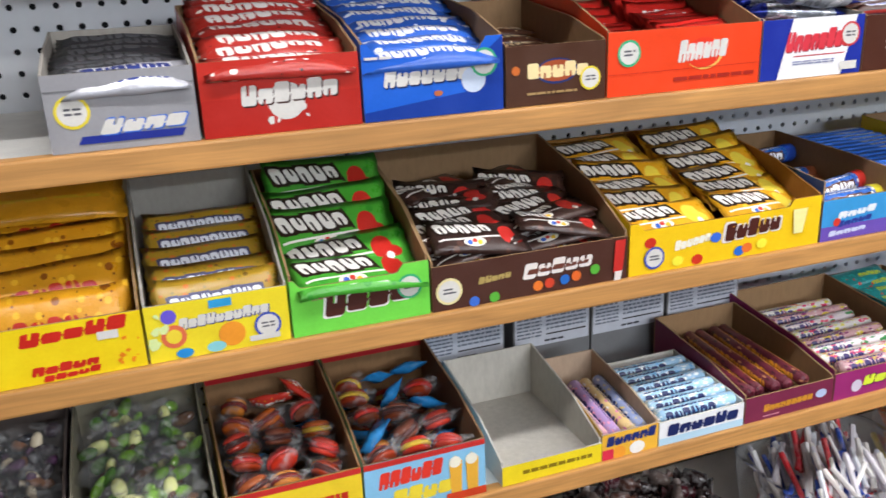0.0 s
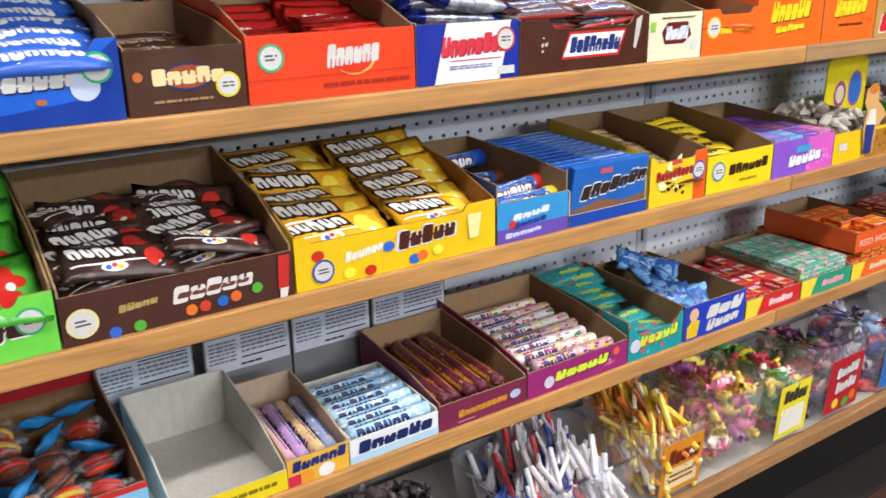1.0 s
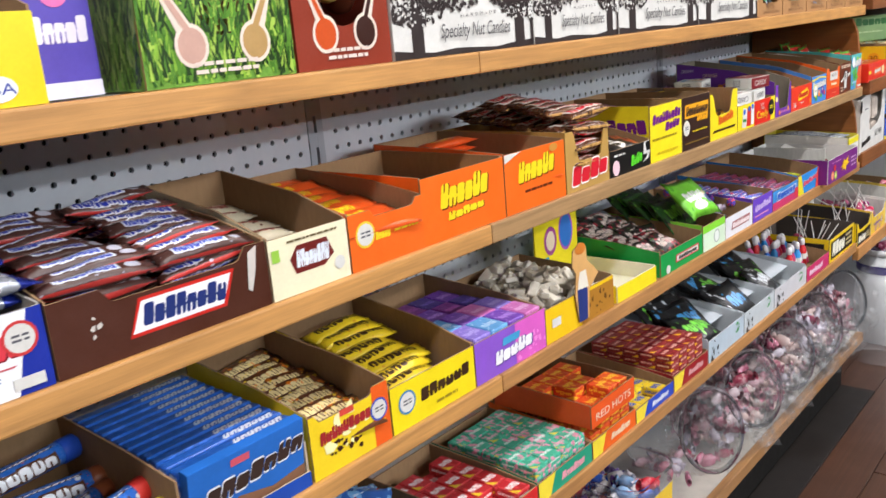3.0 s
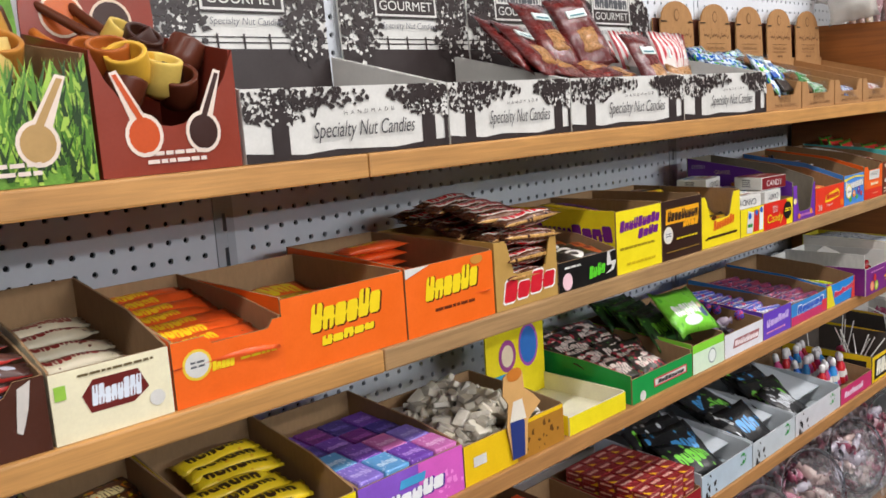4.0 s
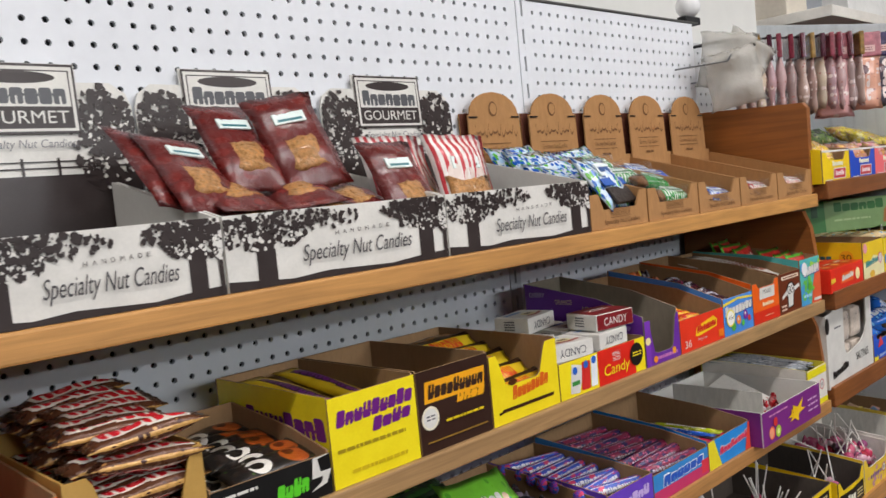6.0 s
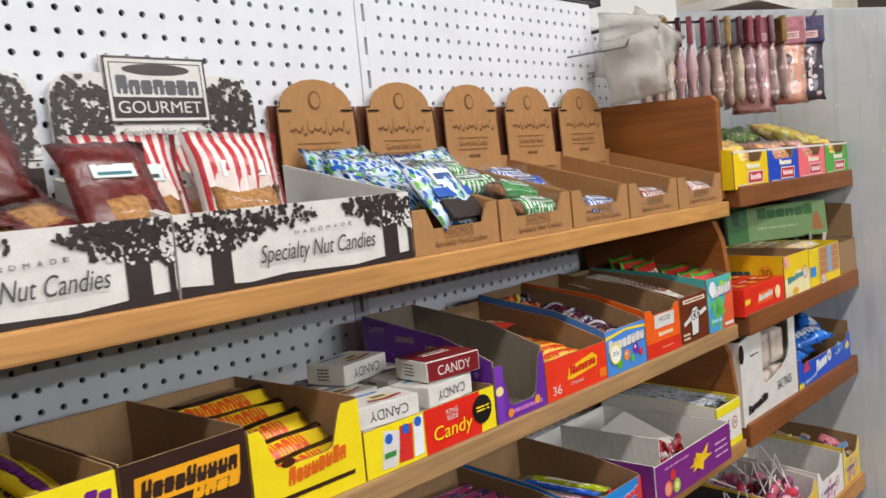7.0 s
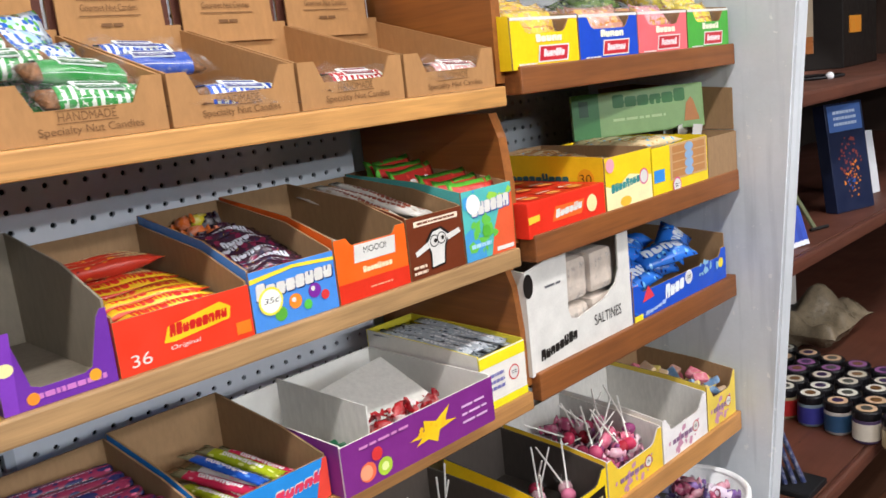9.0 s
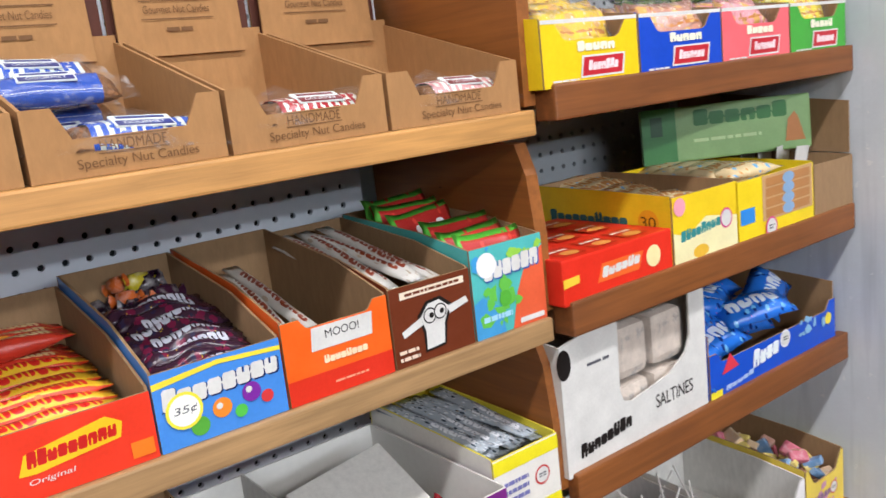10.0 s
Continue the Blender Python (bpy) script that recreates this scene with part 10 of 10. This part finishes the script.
def lid_jar(x, y, z, k):
    """Small glass jar, black lid with a printed disc, paper band round it."""
    root = thing("spread_jar", "small glass jar with black lid and label band", "jar", Matrix.Translation((x, y, z)) @ pose(0, 0, 0, 0, 0, 40 + 25 * math.sin(k * 3.1)) @ Matrix.Scale(1.18, 4), "jars with black lids")
    part("glass", lathe([(0.024, 0), (0.028, 0.003), (0.0285, 0.05), (0.026, 0.056)], 20), GLASSJAR[k % 5], root, smooth=True)
    part("lid", lathe([(0.0285, 0.054), (0.0295, 0.056), (0.0295, 0.07), (0.028, 0.0725), (0.001, 0.0725)], 20, False), paint("141316", 0.35), root)
    part("lid_label", lathe([(0.021, 0.0728), (0.021, 0.0734)], 20), P(("d8d4c8", "c8a888", "8a5a8a", "c8c0b0")[(k // 2) % 4]), root)
    part("lid_print", lathe([(0.012, 0.0735), (0.012, 0.0738)], 12), P(("4a4a44", "6a4a2a", "3a2a4a")[k % 3]), root)
    part("label_band", lathe([(0.0288, 0.008), (0.0288, 0.046)], 20, False), P(("b82a2a", "2a4a6a", "c8b890", "3a3a8a", "d8d0c0")[(k * 3) % 5]), root, smooth=True)


for r in range(5):
    for c in range(6):
        lid_jar(4.08 + 0.078 * r - 0.016 * c, 0.135 - 0.076 * c + 0.024 * (r % 2) + 0.05 * r, 0.1, r * 6 + c)

# things standing on the brown shelves
case = thing("bead_display", "black framed display case hung with bead bracelets", "display case", pose(5.06, 0.8, 0.986, 0, 0, -84))
part("case", block(0.0, 0.0, 0, 0.46, 0.5, 0.45, 0.003), paint("17120f", 0.5), case)
part("backing", block(0.05, -0.002, 0.06, 0.36, 0.0, 0.42), P("b8a890"), case)
part("base_panel", block(0.05, -0.004, 0.06, 0.36, -0.0022, 0.12), wood("a8642a", 0.7), case)
part("amber_label", block(0.461, 0.08, 0.12, 0.464, 0.24, 0.18), P("d88a2a"), case)
for k in range(4):
    bm = bmesh.new()
    for i in range(16):
        bmesh.ops.create_icosphere(bm, subdivisions=1, radius=0.010, matrix=pose(0.08 + 0.075 * k + 0.006 * math.sin(i), -0.014, 0.1 + 0.021 * i))
    tagged(part("bead_string", bm, P(("e4e4e0", "1c1c1e", "8ab0b8", "d8d8d4")[k], 0.2), case, smooth=True), kind="stuff")


def ring_mesh(R, r, n=40, m=6):
    bm = bmesh.new()
    rs = [[bm.verts.new(((R + r * math.cos(6.2832 * j / m)) * math.cos(6.2832 * i / n), (R + r * math.cos(6.2832 * j / m)) * math.sin(6.2832 * i / n), r + r * math.sin(6.2832 * j / m))) for j in range(m)] for i in range(n)]
    for i in range(n):
        for j in range(m):
            bm.faces.new((rs[i][j], rs[(i + 1) % n][j], rs[(i + 1) % n][(j + 1) % m], rs[i][(j + 1) % m]))
    return bm


br = thing("bracelet", "thin black cord bracelet with one bead", "bracelet", Matrix.Translation((4.5, 0.23, 0.985)))
part("cord", ring_mesh(0.1, 0.005), paint("161416", 0.5), br, smooth=True)
bm = bmesh.new()
bmesh.ops.create_icosphere(bm, subdivisions=2, radius=0.012, matrix=pose(-0.05, -0.087, 0.008))
part("bead", bm, P("e8e8ea"), br, smooth=True)

bk = thing("poster_box", "dark blue flat box with an orange printed ornament", "box", pose(4.485, 0.085, 0.601, -8, 0, -18))
part("body", block(-0.08, 0, 0, 0.08, 0.04, 0.315, 0.002), P("1c2440"), bk)
pr = Print(0.16, 0.315, lambda u, v, q: (u - 0.08, q, v))
pr.rect(0.06, 0.74, 0.94, 0.98, P("4a6aa8")), pr.bars(0.2, 0.78, 0.8, 0.94, 3, P("b8c8e0"), 6), pr.leaves(0.2, 0.3, 0.8, 0.7, 40, P("7a3a38"), 5, 0.02), pr.leaves(0.28, 0.12, 0.74, 0.5, 40, P("d0782a"), 7, 0.016), pr.leaves(0.36, 0.2, 0.66, 0.36, 12, P("2a4a90"), 8, 0.02)
pr.done(bk)
thing("booklet", "white ridged booklet beside the blue box", "booklet", pose(4.75, 0.13, 0.601, -8, 0, -10), mesh=mesh_of(block(-0.05, 0, 0, 0.05, 0.05, 0.2, 0.002), "white_booklets", P("d8dade")))
lf = thing("leaflet_fan", "fan of blue leaflets leaning on the shelf", "leaflet", pose(3.985, 0.04, 0.601, -30, 0, -40))
for k in range(4):
    part("leaflet", block(-0.026 + 0.013 * k, 0.002 * k, 0.003 * k, -0.014 + 0.013 * k, 0.002 * k + 0.0015, 0.13 - 0.006 * k), P("2a4ab0" if k % 2 else "2440a0"), lf)
    part("leaflet_tip", block(-0.026 + 0.013 * k, 0.002 * k - 0.0006, 0.003 * k, -0.014 + 0.013 * k, 0.002 * k, 0.012 + 0.003 * k), P("e0e4ec"), lf)
es = thing("easel_stand", "thin olive wire easel on the shelf", "stand", Matrix.Translation((4.19, 0.09, 0.6)) @ Matrix.Scale(1.3, 4))
part("leg", rod_mesh((0, 0, 0.004), (-0.03, 0.1, 0.2), 0.005), paint("6a6e50", 0.5), es)
part("foot", rod_mesh((-0.02, 0.0, 0.004), (0.03, -0.015, 0.004), 0.0035), paint("1c1c1c", 0.5), es)
gb = thing("plastic_bag", "crumpled grey plastic bag behind the easel", "bag", pose(3.95, 0.22, 0.601, 90, 0, 20), mesh=mesh_of(pillow(0.2, 0.2, 0.12, 14, 8, 0.02, 4, 3.5), "plastic_bag", paint("8a92a0", 0.3, 0.25, 20, 0.5)))
gb.matrix_world = pose(4.35, 0.42, 0.72, 90, 0, 20)
thing("paper_bag", "beige crumpled bag behind the jars", "bag", pose(4.72, 0.3, 0.1), mesh=mesh_of(pillow(0.34, 0.26, 0.13, 18, 12, 0.02, 7, 4.0), "paper_bag", paint("8c7d66", 0.3, 0.35, 24, 0.9)))
wc = thing("white_carton", "pale carton at the back of the low shelf", "carton", Matrix.Translation((4.9, 0.5, 0.1)), mesh=mesh_of(block(0, 0, 0, 0.14, 0.1, 0.3, 0.003), "white_carton", P("c8c4bc")))
st = thing("dark_basket", "black oval basket behind the jars", "basket", Matrix.Translation((4.3, 0.55, 0.1)), mesh=mesh_of(lathe([(0.09, 0), (0.11, 0.01), (0.13, 0.2), (0.12, 0.2), (0.1, 0.02), (0.001, 0.012)], 28, False), "dark_basket", paint("191512", 0.6)))
pen = thing("cord_bundle", "bundle of dark blue braided cords hanging by white tags", "cords", Matrix.Translation((3.672, -0.02, 0.1)) @ Matrix.Scale(1.3, 4))
for k in range(4):
    part("cord", rod_mesh((0.012 * k, -0.012 * k, 0.002), (0.004 * k - 0.01, 0.03 - 0.006 * k, 0.16), 0.0045), lumps("cord", ("1c2448", "2a345e"), 0.5), pen)
    part("tag", rod_mesh((0.004 * k - 0.01, 0.03 - 0.006 * k, 0.16), (0.004 * k - 0.02, 0.036, 0.2), 0.0035), P("e0dcd4"), pen)
part("holder", block(-0.01, -0.06, 0, 0.07, 0.02, 0.012, 0.003), paint("141416", 0.5), pen)

# ---- floor boards ----
rb = random.Random(5)
y = -0.075
row = 0
far = bmesh.new()
while y > -4.0:
    wd = 0.125
    x = -3.0 + rb.uniform(0, 1.2)
    a = -3.6
    while a < 6.5:
        b = min(6.6, x)
        mt = PLANKS[rb.randrange(3)]
        if y > -1.2 and -1.0 < b and a < 5.5:
            part("plank", block(a + 0.001, y - wd + 0.0018, FLOOR - 0.012, b - 0.001, y, FLOOR + rb.uniform(-0.001, 0.0008), 0.0015), mt, floor)
        else:
            box_into(far, a + 0.001, y - wd + 0.0018, FLOOR - 0.012, b - 0.001, y, FLOOR)
        a, x = b, x + rb.uniform(0.9, 1.9)
    y -= wd
    row += 1
# Dark strip laid where shade darkens the floor below the bottom shelf.
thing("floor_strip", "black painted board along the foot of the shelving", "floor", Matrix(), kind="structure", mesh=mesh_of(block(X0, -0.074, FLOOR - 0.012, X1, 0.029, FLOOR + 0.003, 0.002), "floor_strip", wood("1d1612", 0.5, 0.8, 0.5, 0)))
wd = 0.125
for y in (0.05, 0.175, 0.3, 0.425):
    box_into(far, -3.6, y - wd + 0.0018, FLOOR - 0.012, 6.6, y, FLOOR)
tagged(part("far_planks", far, PLANKS[0], floor), kind="stuff")
